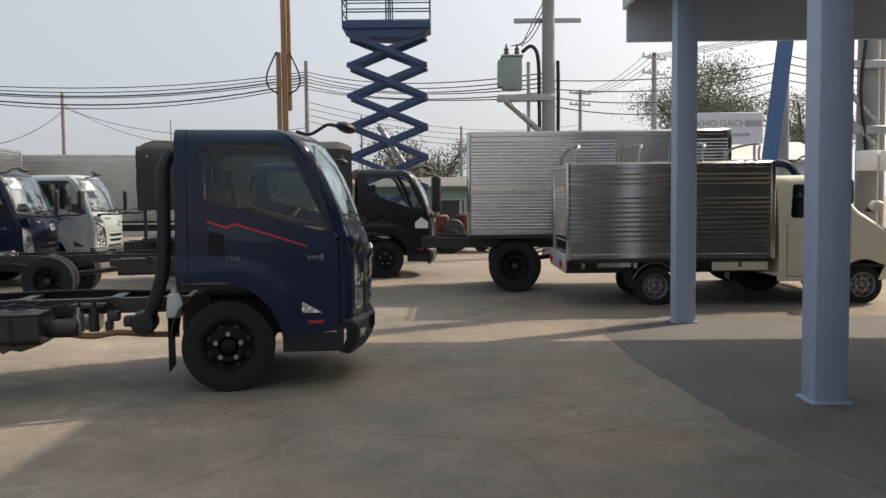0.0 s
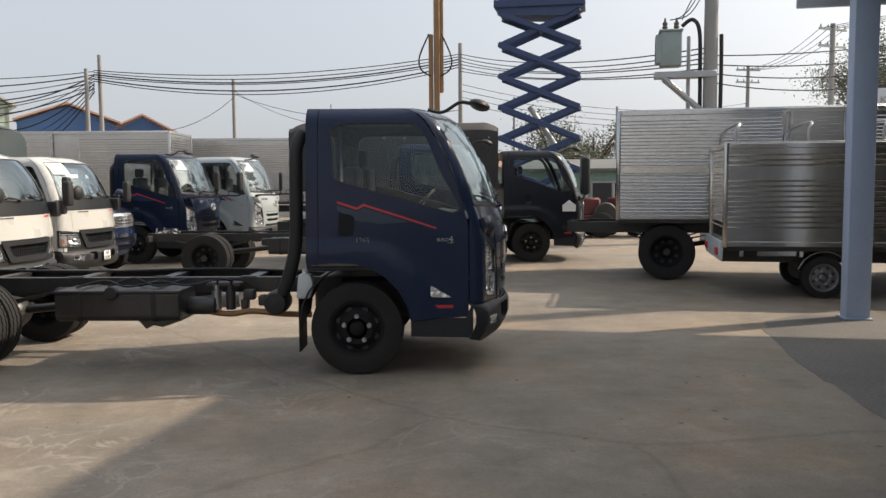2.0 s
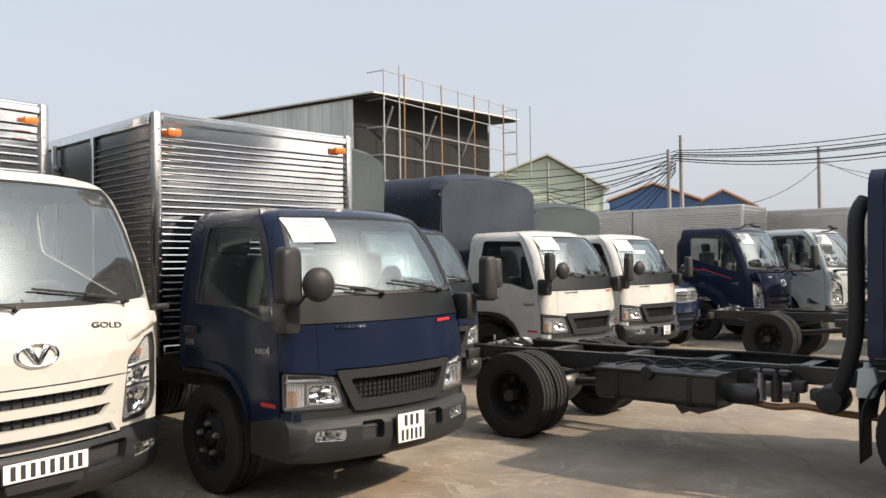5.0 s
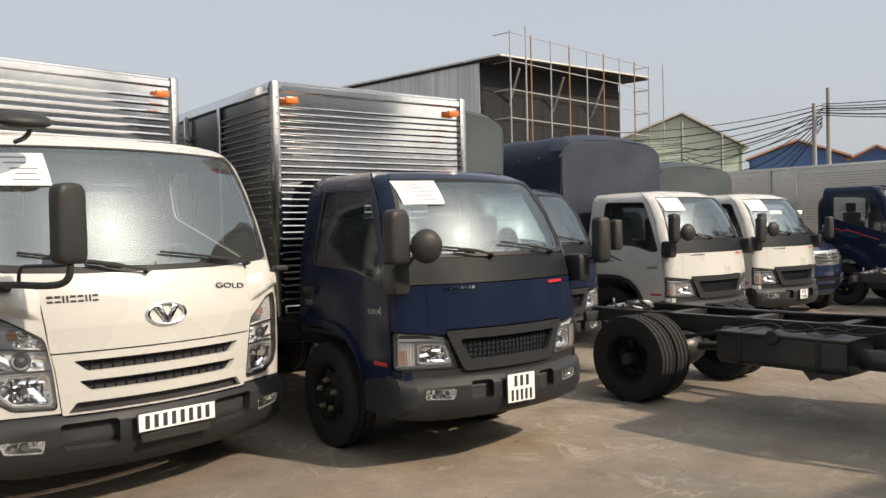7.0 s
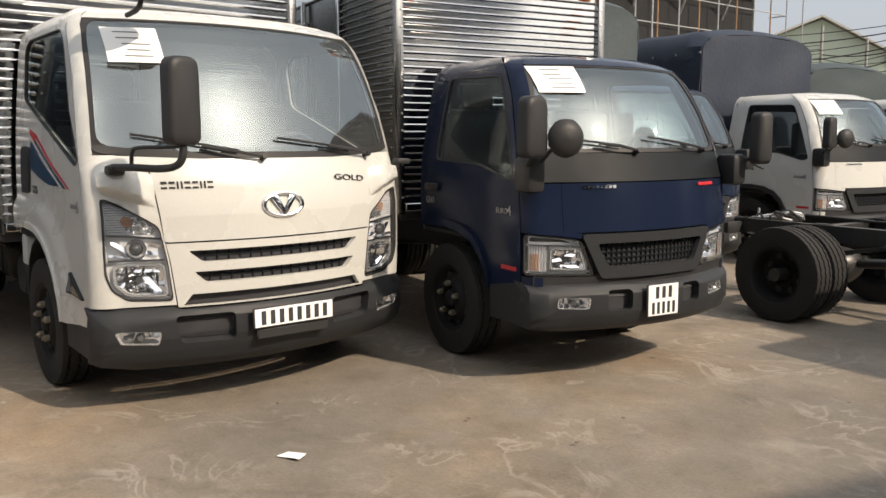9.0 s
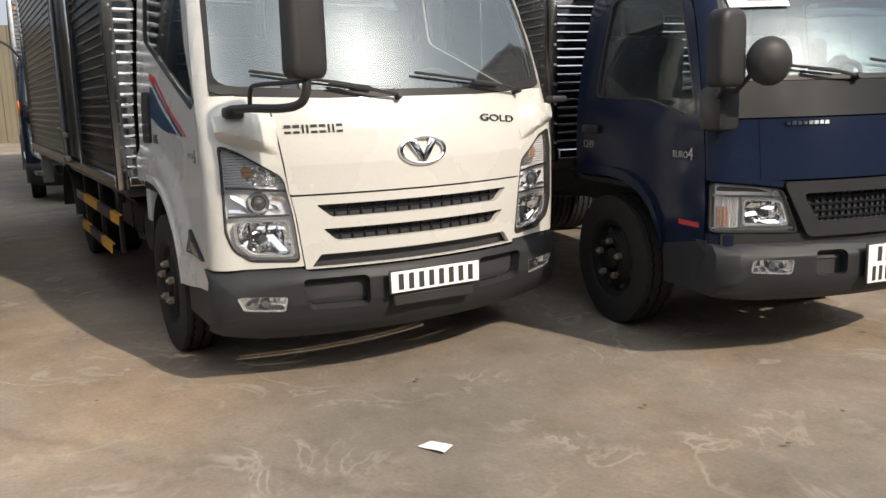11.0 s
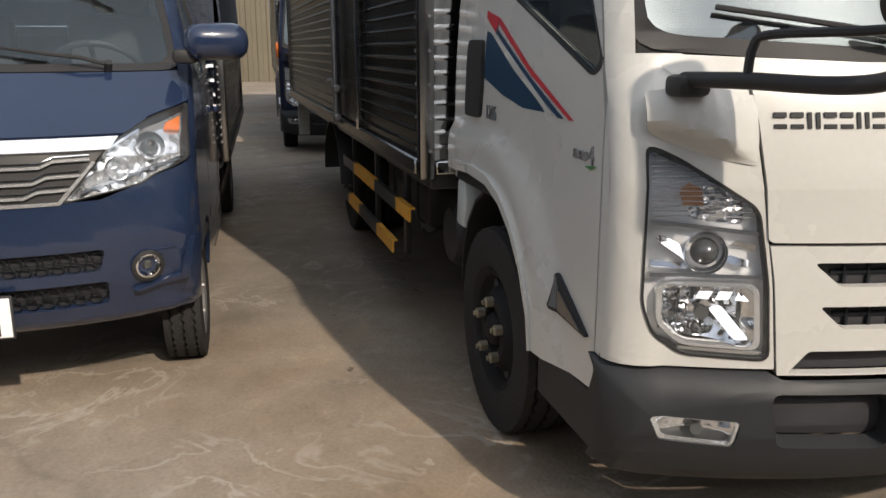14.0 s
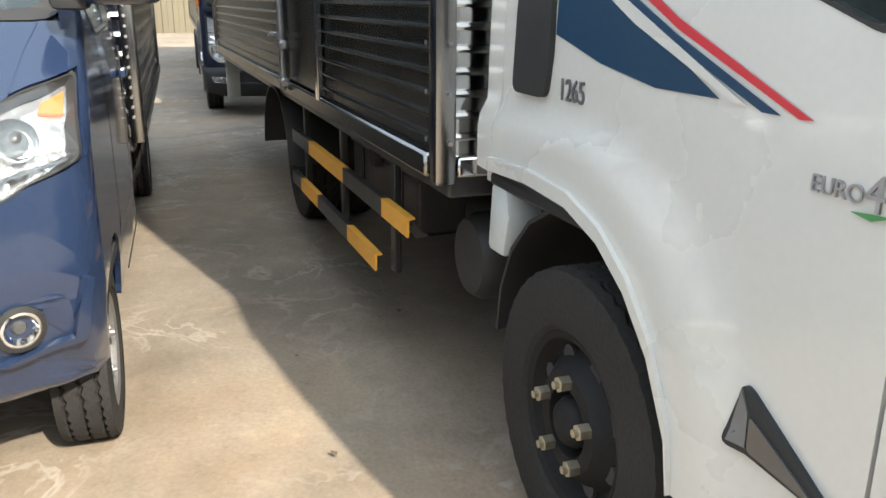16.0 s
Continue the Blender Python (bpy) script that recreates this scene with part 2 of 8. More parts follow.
M_FACET = facets("faceted_reflector", (0.86, 0.87, 0.88), 0.1, 0.9, 55)
M_FAINT = mat("faint_lettering", (0.16, 0.17, 0.18), 0.4, vary=0.08, metal=0.5)
M_PAPER = mat("paper", (0.86, 0.86, 0.84), 0.8, vary=0.03)
M_INK = mat("dark_print", (0.03, 0.03, 0.035), 0.7, vary=0.1)
M_RED = mat("red_decal", (0.46, 0.028, 0.038), 0.4, vary=0.06)
M_BLUE = mat("blue_decal", (0.008, 0.038, 0.085), 0.4, vary=0.12)
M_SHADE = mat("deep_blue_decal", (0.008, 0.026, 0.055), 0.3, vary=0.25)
M_LEAFDECAL = mat("green_decal", (0.06, 0.22, 0.07), 0.4, vary=0.06)
M_YELLOW = mat("yellow_guard", (0.75, 0.38, 0.05), 0.5, vary=0.1)
M_SEAT = mat("seat_cloth", (0.034, 0.035, 0.038), 0.9, vary=0.2, bump=0.2)
M_TRIM = mat("grey_cab_lining", (0.075, 0.078, 0.080), 0.8, vary=0.15, bump=0.1)
M_TARP = mat("navy_tarp", (0.015, 0.023, 0.041), 0.55, vary=0.25, bump=0.35, scale=3, fine=24)
M_TARPG = mat("grey_green_tarp", (0.036, 0.050, 0.055), 0.6, vary=0.15, bump=0.2, scale=3, fine=24)
M_MILK = mat("milky_plastic", (0.50, 0.54, 0.54), 0.5, vary=0.06)
G_WIND = glass("windscreen_glass", (0.84, 0.93, 0.93), 0.02, 0.98, 0.015, 0.17)
G_CLEAR = glass("clear_windscreen_glass", (0.78, 0.88, 0.92), 0.02, 0.97, 0.010, 0.10)
G_DUSTY = glass("dusty_windscreen_glass", (0.84, 0.93, 0.93), 0.02, 0.98, 0.04, 0.20)
G_SIDE = glass("side_glass", (0.82, 0.88, 0.88), 0.03, 0.98, 0.006, 0.035)
G_REAR = glass("rear_glass", (0.85, 0.9, 0.9), 0.02, 0.97, 0.01)
G_LENS = glass("lamp_lens", (0.97, 0.98, 1.0), 0.03, 0.98, 0.02)


# ---- mesh tools ----
def part(name, bm, material, parent=None, label="", smooth=38):
    me = bpy.data.meshes.new(name)
    bm.to_mesh(me)
    bm.free()
    me.materials.append(material)
    if smooth:
        me.polygons.foreach_set("use_smooth", [True] * len(me.polygons))
        me.set_sharp_from_angle(angle=radians(smooth))
    ob = new(name, me)
    if parent:
        ob.parent = parent
    if label:
        ob["label"] = label
    return ob


def joined(bm, tmp, m=None):
    me = bpy.data.meshes.new("tmp")
    if m is not None:
        bmesh.ops.transform(tmp, matrix=m, verts=tmp.verts)
    tmp.to_mesh(me)
    tmp.free()
    bm.from_mesh(me)
    bpy.data.meshes.remove(me)
    return bm


def block(cx, cy, cz, sx, sy, sz, bevel=0.0, seg=1, bm=None, m=None):
    t = bmesh.new()
    bmesh.ops.create_cube(t, size=1)
    bmesh.ops.scale(t, vec=(sx, sy, sz), verts=t.verts)
    if bevel:
        bmesh.ops.bevel(t, geom=list(t.edges), offset=bevel, segments=seg, affect="EDGES", profile=0.5)
    mm = Matrix.Translation((cx, cy, cz))
    return joined(bm or bmesh.new(), t, m @ mm if m is not None else mm)


def rod(p0, p1, r, n=8, bm=None, r2=None):
    p0, p1 = Vector(p0), Vector(p1)
    t = bmesh.new()
    d = p1 - p0
    bmesh.ops.create_cone(t, cap_ends=True, segments=n, radius1=r, radius2=r if r2 is None else r2, depth=d.length)
    m = Matrix.Translation((p0 + p1) / 2) @ d.to_track_quat("Z", "Y").to_matrix().to_4x4()
    return joined(bm or bmesh.new(), t, m)


def sweep(pts, r, n=8, bm=None):
    """A round tube along a line of points."""
    bm = bm or bmesh.new()
    pts = [Vector(p) for p in pts]
    rings = []
    side = None
    for i, p in enumerate(pts):
        d = (pts[min(i + 1, len(pts) - 1)] - pts[max(i - 1, 0)]).normalized()
        ref = side if side is not None else (Vector((0, 0, 1)) if abs(d.z) < 0.9 else Vector((1, 0, 0)))
        up = (ref - d * ref.dot(d)).normalized()
        side = up
        w = d.cross(up)
        rings.append([bm.verts.new(p + (up * math.cos(a) + w * math.sin(a)) * r) for a in [2 * math.pi * k / n for k in range(n)]])
    for a, b in zip(rings, rings[1:]):
        for k in range(n):
            bm.faces.new((a[k], a[(k + 1) % n], b[(k + 1) % n], b[k]))
    bm.faces.new(rings[0][::-1])
    bm.faces.new(rings[-1])
    return bm


def curve_pts(pts, n=6):
    """Points on a smooth line through pts."""
    pts = [Vector(p) for p in pts]
    out = []
    for i in range(len(pts) - 1):
        a, b, c, d = pts[max(i - 1, 0)], pts[i], pts[i + 1], pts[min(i + 2, len(pts) - 1)]
        for k in range(n):
            t = k / n
            out.append(0.5 * (2 * b + (c - a) * t + (2 * a - 5 * b + 4 * c - d) * t * t + (3 * b - a - 3 * c + d) * t ** 3))
    return out + [pts[-1]]


def turned(profile, n=32, bm=None):
    """A body of revolution about the y axis, from (radius, y) points."""
    bm = bm or bmesh.new()
    rings = [[bm.verts.new((r * math.cos(2 * math.pi * k / n), y, r * math.sin(2 * math.pi * k / n))) for k in range(n)] for r, y in profile]
    for a, b in zip(rings, rings[1:]):
        for k in range(n):
            bm.faces.new((a[k], a[(k + 1) % n], b[(k + 1) % n], b[k]))
    bmesh.ops.recalc_face_normals(bm, faces=bm.faces)
    return bm


def prism(poly, axis, a, b, bm=None, bevel=0.0):
    """A flat outline pushed along an axis from a to b; the outline is in the other two axes."""
    t = bmesh.new()

    def at(u, v, w):
        return (w, u, v) if axis == "x" else (u, w, v) if axis == "y" else (u, v, w)

    lo, hi = [t.verts.new(at(u, v, a)) for u, v in poly], [t.verts.new(at(u, v, b)) for u, v in poly]
    t.faces.new(lo[::-1])
    t.faces.new(hi)
    for i in range(len(poly)):
        j = (i + 1) % len(poly)
        t.faces.new((lo[i], lo[j], hi[j], hi[i]))
    bmesh.ops.recalc_face_normals(t, faces=t.faces)
    if bevel:
        bmesh.ops.bevel(t, geom=list(t.edges), offset=bevel, segments=2, affect="EDGES", profile=0.5)
    return joined(bm or bmesh.new(), t)


def lerp(table, z):
    """Reads a table of (z, value) rows, smoothly enough for a body panel."""
    if z <= table[0][0]:
        return table[0][1]
    for (z0, v0), (z1, v1) in zip(table, table[1:]):
        if z <= z1:
            return v0 + (v1 - v0) * (z - z0) / (z1 - z0)
    return table[-1][1]


def rounded(poly, r=0.04, n=4):
    """The outline with its corners rounded."""
    out = []
    for i, p in enumerate(poly):
        p, a, b = Vector(p).to_2d(), Vector(poly[i - 1]).to_2d(), Vector(poly[(i + 1) % len(poly)]).to_2d()
        da, db = a - p, b - p
        k = min(r, da.length * 0.45, db.length * 0.45)
        s, e = p + da.normalized() * k, p + db.normalized() * k
        for j in range(n + 1):
            t = j / n
            out.append(tuple(s * (1 - t) ** 2 + p * 2 * t * (1 - t) + e * t * t))
    return out


def sheet(poly, fn, thick=0.02, out=0.0, holes=(), step=0.07, bm=None, vstep=None):
    """A curved panel: the outline poly (u, v), less its holes, laid on the surface fn(u, v) -> (point, outward normal)."""
    loops = [[Vector((u, v, 0)) for u, v in c] for c in (poly, *holes)]
    flat = [p for c in loops for p in c]
    t = bmesh.new()
    vs = [t.verts.new(p) for p in flat]
    for tri in tessellate_polygon(loops):
        try:
            t.faces.new([vs[i] for i in tri])
        except ValueError:
            pass
    us, ws = [p.x for p in flat], [p.y for p in flat]
    for lo, hi, ax, st in ((min(us), max(us), 0, step), (min(ws), max(ws), 1, vstep or step)):
        k = math.ceil(lo / st)
        while k * st < hi:
            co, no = ((k * st, 0, 0), (1, 0, 0)) if ax == 0 else ((0, k * st, 0), (0, 1, 0))
            if k * st > lo + 1e-5:
                bmesh.ops.bisect_plane(t, geom=list(t.verts) + list(t.edges) + list(t.faces), dist=1e-6, plane_co=co, plane_no=no)
            k += 1
    t.verts.ensure_lookup_table()
    t.verts.index_update()
    outer, inner = [], []
    for v in t.verts:
        p, nrm = fn(v.co.x, v.co.y)
        outer.append(p + nrm * out)
        inner.append(p + nrm * (out - thick))
    res = bm or bmesh.new()
    o, i = [res.verts.new(p) for p in outer], [res.verts.new(p) for p in inner] if thick else []
    made = []
    for f in t.faces:
        ids = [v.index for v in f.verts]
        made.append(res.faces.new([o[k] for k in ids]))
        if thick:
            made.append(res.faces.new([i[k] for k in reversed(ids)]))
    for e in t.edges if thick else ():
        if len(e.link_faces) == 1:
            a, b = e.verts[0].index, e.verts[1].index
            made.append(res.faces.new((o[a], o[b], i[b], i[a])))
    t.free()
    bmesh.ops.recalc_face_normals(res, faces=made)
    return res


def on_skin(fn, u, z, out=0.006):
    """A pose on a body panel: x along the panel, y up it, z outward."""
    p, nrm = fn(u, z)
    q, _ = fn(u, z + 0.02)
    up = (q - p)
    up = (up - nrm * up.dot(nrm)).normalized()
    along = up.cross(nrm)
    m = Matrix((along, up, nrm)).transposed().to_4x4()
    return Matrix.Translation(p + nrm * out) @ m


def words(text, size, material, parent, m, depth=0.002, name="lettering", label=""):
    """Raised letters in the built-in font, centred at the pose m."""
    cu = bpy.data.curves.new(name, "FONT")
    cu.body, cu.size, cu.extrude, cu.align_x, cu.align_y = text, size, depth, "CENTER", "CENTER"
    tmp = bpy.data.objects.new(name, cu)
    me = bpy.data.meshes.new_from_object(tmp)
    bpy.data.objects.remove(tmp)
    me.materials.clear()
    me.materials.append(material)
    ob = new(name, me)
    ob.parent = parent
    ob.matrix_basis = m
    if label:
        ob["label"] = label
    return ob


def thing(name, m, label, category, group="", kind=""):
    e = new(name)
    e.matrix_world = m
    e.empty_display_size = 0.2
    return tagged(e, label, category, group, kind)


# ---- vehicle parts ----
class Shell:
    """The outer skin of a cab: x ahead of the front axle, y to the left, z up."""

    def __init__(self, nose, half, bow, rad, rad_x, flare=0.0):
        self.flare = flare
        self.nose, self.half, self.bow, self.rad, self.rad_x = nose, half, bow, rad, rad_x

    def front_at(self, u, z):
        w, s = lerp(self.half, z), (1 if u >= 0 else -1)
        a, y1 = abs(u), w - self.rad
        if a <= y1:
            return Vector((lerp(self.nose, z) - self.bow * (a / w) ** 2, u, z))
        t = min((a - y1) / self.rad, 1.0) * math.pi / 2
        return Vector((lerp(self.nose, z) - self.bow * (y1 / w) ** 2 - self.rad_x * (1 - math.cos(t)), s * (y1 + self.rad * math.sin(t)), z))

    def front(self, u, z):
        e = 0.004
        du, dz = self.front_at(u + e, z) - self.front_at(u - e, z), self.front_at(u, z + e) - self.front_at(u, z - e)
        nrm = du.cross(dz)
        if nrm.length < 1e-9:
            nrm = Vector((1, 0, 0))
        return self.front_at(u, z), nrm.normalized()

    def depth(self, z):
        w = lerp(self.half, z)
        return self.bow * ((w - self.rad) / w) ** 2 + self.rad_x

    def edge(self, z, gap=0.0):
        """Where the side begins, behind the rounded corner."""
        return lerp(self.nose, z) - self.depth(z) - gap

    def side(self, s):
        def fn(x, z):
            e = 0.004
            slope = (lerp(self.half, z + e) - lerp(self.half, z - e)) / (2 * e)
            d = z - 0.40 if x < 0 else math.hypot(x * 1.1, z - 0.40)
            t = min(1.0, max(0.0, (0.70 - d) / 0.075))
            puff = self.flare * t * t * (3 - 2 * t)
            return Vector((x, s * (lerp(self.half, z) + puff), z)), Vector((0, s, -slope)).normalized()
        return fn


def arch(x0, z0, r, a0, a1, n=8):
    return [(x0 + r * math.cos(radians(a0 + (a1 - a0) * k / n)), z0 + r * math.sin(radians(a0 + (a1 - a0) * k / n))) for k in range(n + 1)]


def wheel_master(radius, width, rim_r, rim_mat, name, nuts=5, nut_mat=None, deep=False, hub_in=True):
    """A road wheel about the y axis with its outer face towards -y: tyre with tread blocks, rim, hub and nuts."""
    w = width / 2
    root = new(name)
    side = [(rim_r, -0.80), (rim_r + 0.02, -0.96), (rim_r + 0.05, -0.99), (radius - 0.075, -1.0), (radius - 0.03, -0.97)]
    groove = radius - 0.016
    tread = [(radius - 0.004, -0.92), (radius, -0.64), (groove, -0.61), (groove, -0.52), (radius, -0.49), (radius, -0.08), (groove, -0.05), (groove, 0.05), (radius, 0.08), (radius, 0.49), (groove, 0.52), (groove, 0.61), (radius, 0.64), (radius - 0.004, 0.92)]
    full = side + tread + [(r, -f) for r, f in reversed(side)]
    tyre, n, rings = bmesh.new(), 84, []
    for k in range(n):
        a, ring = 2 * math.pi * k / n, []
        for j, (r, f) in enumerate(full):
            t = j - len(side)
            if 0 < t < len(tread) - 1:
                f += 0.05 if k % 2 else -0.05
            elif t in (0, len(tread) - 1):
                r -= 0.004 * (k % 2)
            ring.append(tyre.verts.new((r * math.cos(a), f * w, r * math.sin(a))))
        rings.append(ring)
    for k in range(n):
        r0, r1 = rings[k], rings[(k + 1) % n]
        for j in range(len(full) - 1):
            tyre.faces.new((r0[j], r1[j], r1[j + 1], r0[j + 1]))
    bmesh.ops.recalc_face_normals(tyre, faces=tyre.faces)
    part("tyre", tyre, M_RUBBER, root, smooth=30)
    d = 0.05 if hub_in else 0.0
    rim = turned([(rim_r + 0.012, -w * 0.83), (rim_r + 0.006, -w * 0.88), (rim_r - 0.012, -w * 0.80), (rim_r - 0.03, -w * 0.45), (rim_r * 0.82, -w * 0.30 - d * 0.2),
                  (rim_r * 0.58, -w * 0.42 - d), (rim_r * 0.40, -w * 0.42 - d), (rim_r * 0.36, -w * 0.35), (rim_r * 0.36, w * 0.1), (rim_r * 0.9, w * 0.2), (rim_r, w * 0.8), (0.0, w * 0.8)], 40)
    if deep:
        bmesh.ops.delete(rim, geom=list(rim.verts), context="VERTS")
        turned([(rim_r + 0.012, -w * 0.83), (rim_r + 0.006, -w * 0.88), (rim_r - 0.012, -w * 0.80), (rim_r - 0.026, -w * 0.35), (rim_r - 0.03, w * 0.35), (rim_r * 0.74, w * 0.50),
                (rim_r * 0.52, w * 0.46), (rim_r * 0.40, w * 0.46), (rim_r * 0.36, w * 0.55), (0.0, w * 0.58)], 40, rim)
        d = -w * 0.88
    part("rim", rim, rim_mat, root)
    hub = turned([(0.0, -w * 0.62 - d), (rim_r * 0.15, -w * 0.60 - d), (rim_r * 0.24, -w * 0.50 - d), (rim_r * 0.30, -w * 0.38 - d * 0.8), (rim_r * 0.30, w * 0.1)], 24)
    part("hub", hub, rim_mat if nut_mat else M_GREY, root)
    for k in range(nuts):
        a = 2 * math.pi * k / nuts + 0.3
        c = Vector((rim_r * 0.49 * math.cos(a), -w * 0.42 - d, rim_r * 0.49 * math.sin(a)))
        part("nut", rod(c, c + Vector((0, -0.028, 0)), 0.020, 6, rod(c + Vector((0, -0.028, 0)), c + Vector((0, -0.04, 0)), 0.010, 8)), nut_mat or M_STEEL, root)
    # dark discs on the rim give the vent holes' shade as plain colour
    for k in range(8):
        a = 2 * math.pi * (k + 0.5) / 8
        c = Vector((rim_r * (0.66 if deep else 0.74) * math.cos(a), w * 0.475 if deep else -w * 0.345 - d * 0.3, rim_r * (0.66 if deep else 0.74) * math.sin(a)))
        part("vent_hole", rod(c + Vector((0, 0.004, 0)), c + Vector((0, -0.009, 0)), rim_r * 0.12, 12), M_INK, root)
    return root


def put_wheel(master, vehicle, x, y, z, face):
    """A copy of the wheel as a part of a vehicle; face -1: outer face to the right, 1: to the left."""
    w = new("wheel")
    w.parent = vehicle
    w.matrix_basis = pose(x, y, z, 0, 0, 0 if face < 0 else 180)
    for c in master.children:
        o = new(c.name.split(".")[0], c.data)
        o.parent = w
        o.matrix_basis = Matrix.Identity(4)
    return w


def drop_master(root):
    for c in list(root.children):
        bpy.data.objects.remove(c)
    bpy.data.objects.remove(root)


def plate(parent, shell_x, y, z, w, h, rows, m=None, name="number_plate"):
    """A white plate with a dark rim and plain bars for its characters."""
    root = part(name, block(0, 0, 0, 0.012, w, h, 0.004), M_INK, parent, "white plate with dark bars")
    root.matrix_basis = m if m is not None else pose(shell_x, y, z)
    part("plate_face", block(0.006, 0, 0, 0.006, w - 0.016, h - 0.016, 0.002), M_PAPER, root)
    for k, (count, size) in enumerate(rows):
        zc = (len(rows) - 1) * 0.5 * h * 0.46 - k * h * 0.46
        pitch = min((w - 0.05) / count, size * 0.72)
        for i in range(count):
            part("character_bar", block(0.0095, (i - (count - 1) / 2) * pitch, zc, 0.003, pitch * 0.5, size), M_INK, root, smooth=0)
    return root


def lamp_unit(parent, shell, poly, s, bowls, amber=None, depth=0.09, name="headlight", dividers=(), flutes=(), trays=(), vanes=(), patch=None, lining=None, amber_mat=None):
    """A headlight set into the skin: dark rim, bright tray, bowls with bulbs, amber corner and a clear lens."""
    fn = (lambda u, z: shell.front(s * u, z))
    inner = [tuple(Vector(p) * 0.965 + Vector((sum(q[0] for q in poly) / len(poly), sum(q[1] for q in poly) / len(poly))) * 0.035) for p in poly]
    root = part(name, sheet(poly, fn, depth * 0.5, 0.003, holes=[inner], step=0.05), M_BLACK, parent, "clear lens over bright reflectors")
    wells = []
    for tray in trays:
        mid = Vector((sum(q[0] for q in tray) / len(tray), sum(q[1] for q in tray) / len(tray)))
        wells.append([tuple(Vector(q) * 0.88 + mid * 0.12) for q in tray])
    part("reflector", sheet(inner, fn, 0.006, -depth * 0.45, holes=wells, step=0.04), lining or M_LAMPIN, root)
    for (u, z, r) in bowls:
        c, nrm = fn(u, z)
        q = nrm.to_track_quat("Y", "Z").to_matrix().to_4x4()
        bowl = bmesh.new()
        turned([(r, 0.0), (r * 0.93, -0.012), (r * 0.75, -0.03), (r * 0.4, -0.042), (0.0, -0.045)], 24, bowl)
        ob = part("reflector_bowl", bowl, M_CHROME if 0.045 < r < 0.06 else M_FACET, root)
        ob.matrix_basis = Matrix.Translation(c - nrm * 0.012) @ q
        ob = part("bowl_ring", turned([(r * 1.0, -0.02), (r * 1.08, 0.0), (r * 1.03, 0.008), (r * 0.96, 0.0), (r * 0.96, -0.02)], 28), M_CHROME, root)
        ob.matrix_basis = Matrix.Translation(c - nrm * 0.012) @ q
        k = 0.72 if 0.045 < r < 0.06 else 0.24
        ball = turned([(0.0, 0.016), (r * k * 0.4, 0.013), (r * k * 0.7, 0.004), (r * k * 0.92, -0.010), (r * k, -0.03)], 20)
        ob = part("projector_eye", ball, M_LENSEYE if k > 0.5 else M_CHROME, root)
        ob.matrix_basis = Matrix.Translation(c - nrm * 0.012) @ q
    for tray in trays:
        mid = Vector((sum(q[0] for q in tray) / len(tray), sum(q[1] for q in tray) / len(tray)))
        inset = [tuple(Vector(q) * 0.9 + mid * 0.1) for q in tray]
        dish = (lambda u, z: (fn(u, z)[0] - fn(u, z)[1] * 0.085 * max(0.0, 1 - ((Vector((u, z)) - mid).length / 0.105) ** 2), fn(u, z)[1]))
        part("reflector_bowl", sheet(inset, dish, 0.004, -0.016, step=0.018), M_CUT, root)
        part("bowl_ring", sheet(tray, fn, 0.03, -0.008, holes=[inset], step=0.05), M_SATIN, root)
        c, nrm = fn(mid.x, mid.y)
        part("bulb", rod(c - nrm * 0.09, c - nrm * 0.045, 0.011, 10), M_CHROME, root)
        part("bulb_shield", rod(c - nrm * 0.060, c - nrm * 0.040, 0.018, 14), M_LENSEYE, root)
        wide = max(q[0] for q in tray) - min(q[0] for q in tray)
        tall = max(q[1] for q in tray) - min(q[1] for q in tray)
        # dark strips laid in the bright bowl in place of its dark reflections
        for k in range(6):
            cu0 = mid.x + wide * (-0.36 + 0.144 * k)
            z0, z1 = mid.y + tall * (0.10 if k in (2, 3) else -0.22), mid.y + tall * 0.34
            part("facet_edge", sheet([(cu0 - 0.0025, z0), (cu0 + 0.0025, z0), (cu0 + 0.007, z1), (cu0 + 0.001, z1)], dish, 0.003, -0.012, step=0.05), M_LENSEYE, root)
    for poly2 in dividers:
        part("inner_rib", sheet(poly2, fn, 0.03, -0.010, step=0.05), M_CHROME, root)
    for vane, lean in vanes:
        mid = Vector((sum(q[0] for q in vane) / len(vane), sum(q[1] for q in vane) / len(vane)))
        tilt = (lambda u, z: (fn(u, z)[0] + fn(u, z)[1] * lean * (mid.y - z), fn(u, z)[1]))
        part("reflector_vane", sheet(vane, tilt, 0.004, -0.024, step=0.03), M_MIRRORED, root)
    if patch:
        part("indicator_reflector", sheet(patch, fn, 0.006, -0.031, step=0.03), M_FACET, root)
    if amber:
        part("indicator", sheet(amber, fn, 0.01, -0.028, step=0.04), amber_mat or M_AMBERP, root, "amber indicator")
    for u0, u1, z0, z1, count, upright in flutes:
        lines = bmesh.new()
        for k in range(count):
            f = (k + 0.5) / count
            if upright:
                c = u0 + (u1 - u0) * f
                sheet([(c - 0.0015, z0), (c + 0.0015, z0), (c + 0.0015, z1), (c - 0.0015, z1)], fn, 0.006, -0.012, step=0.2, bm=lines)
            else:
                c = z0 + (z1 - z0) * f
                sheet([(u0, c - 0.0012), (u1 - (u1 - u0) * 0.35 * f, c - 0.0012), (u1 - (u1 - u0) * 0.35 * f, c + 0.0012), (u0, c + 0.0012)], fn, 0.006, -0.012, step=0.08, bm=lines)
        tagged(part("lens_flutes", lines, M_SATIN, root), kind="stuff")
    lens = part("lens", sheet(inner, fn, 0.0, 0.0, step=0.05), G_LENS, root)
    lens.visible_shadow = False
    return root


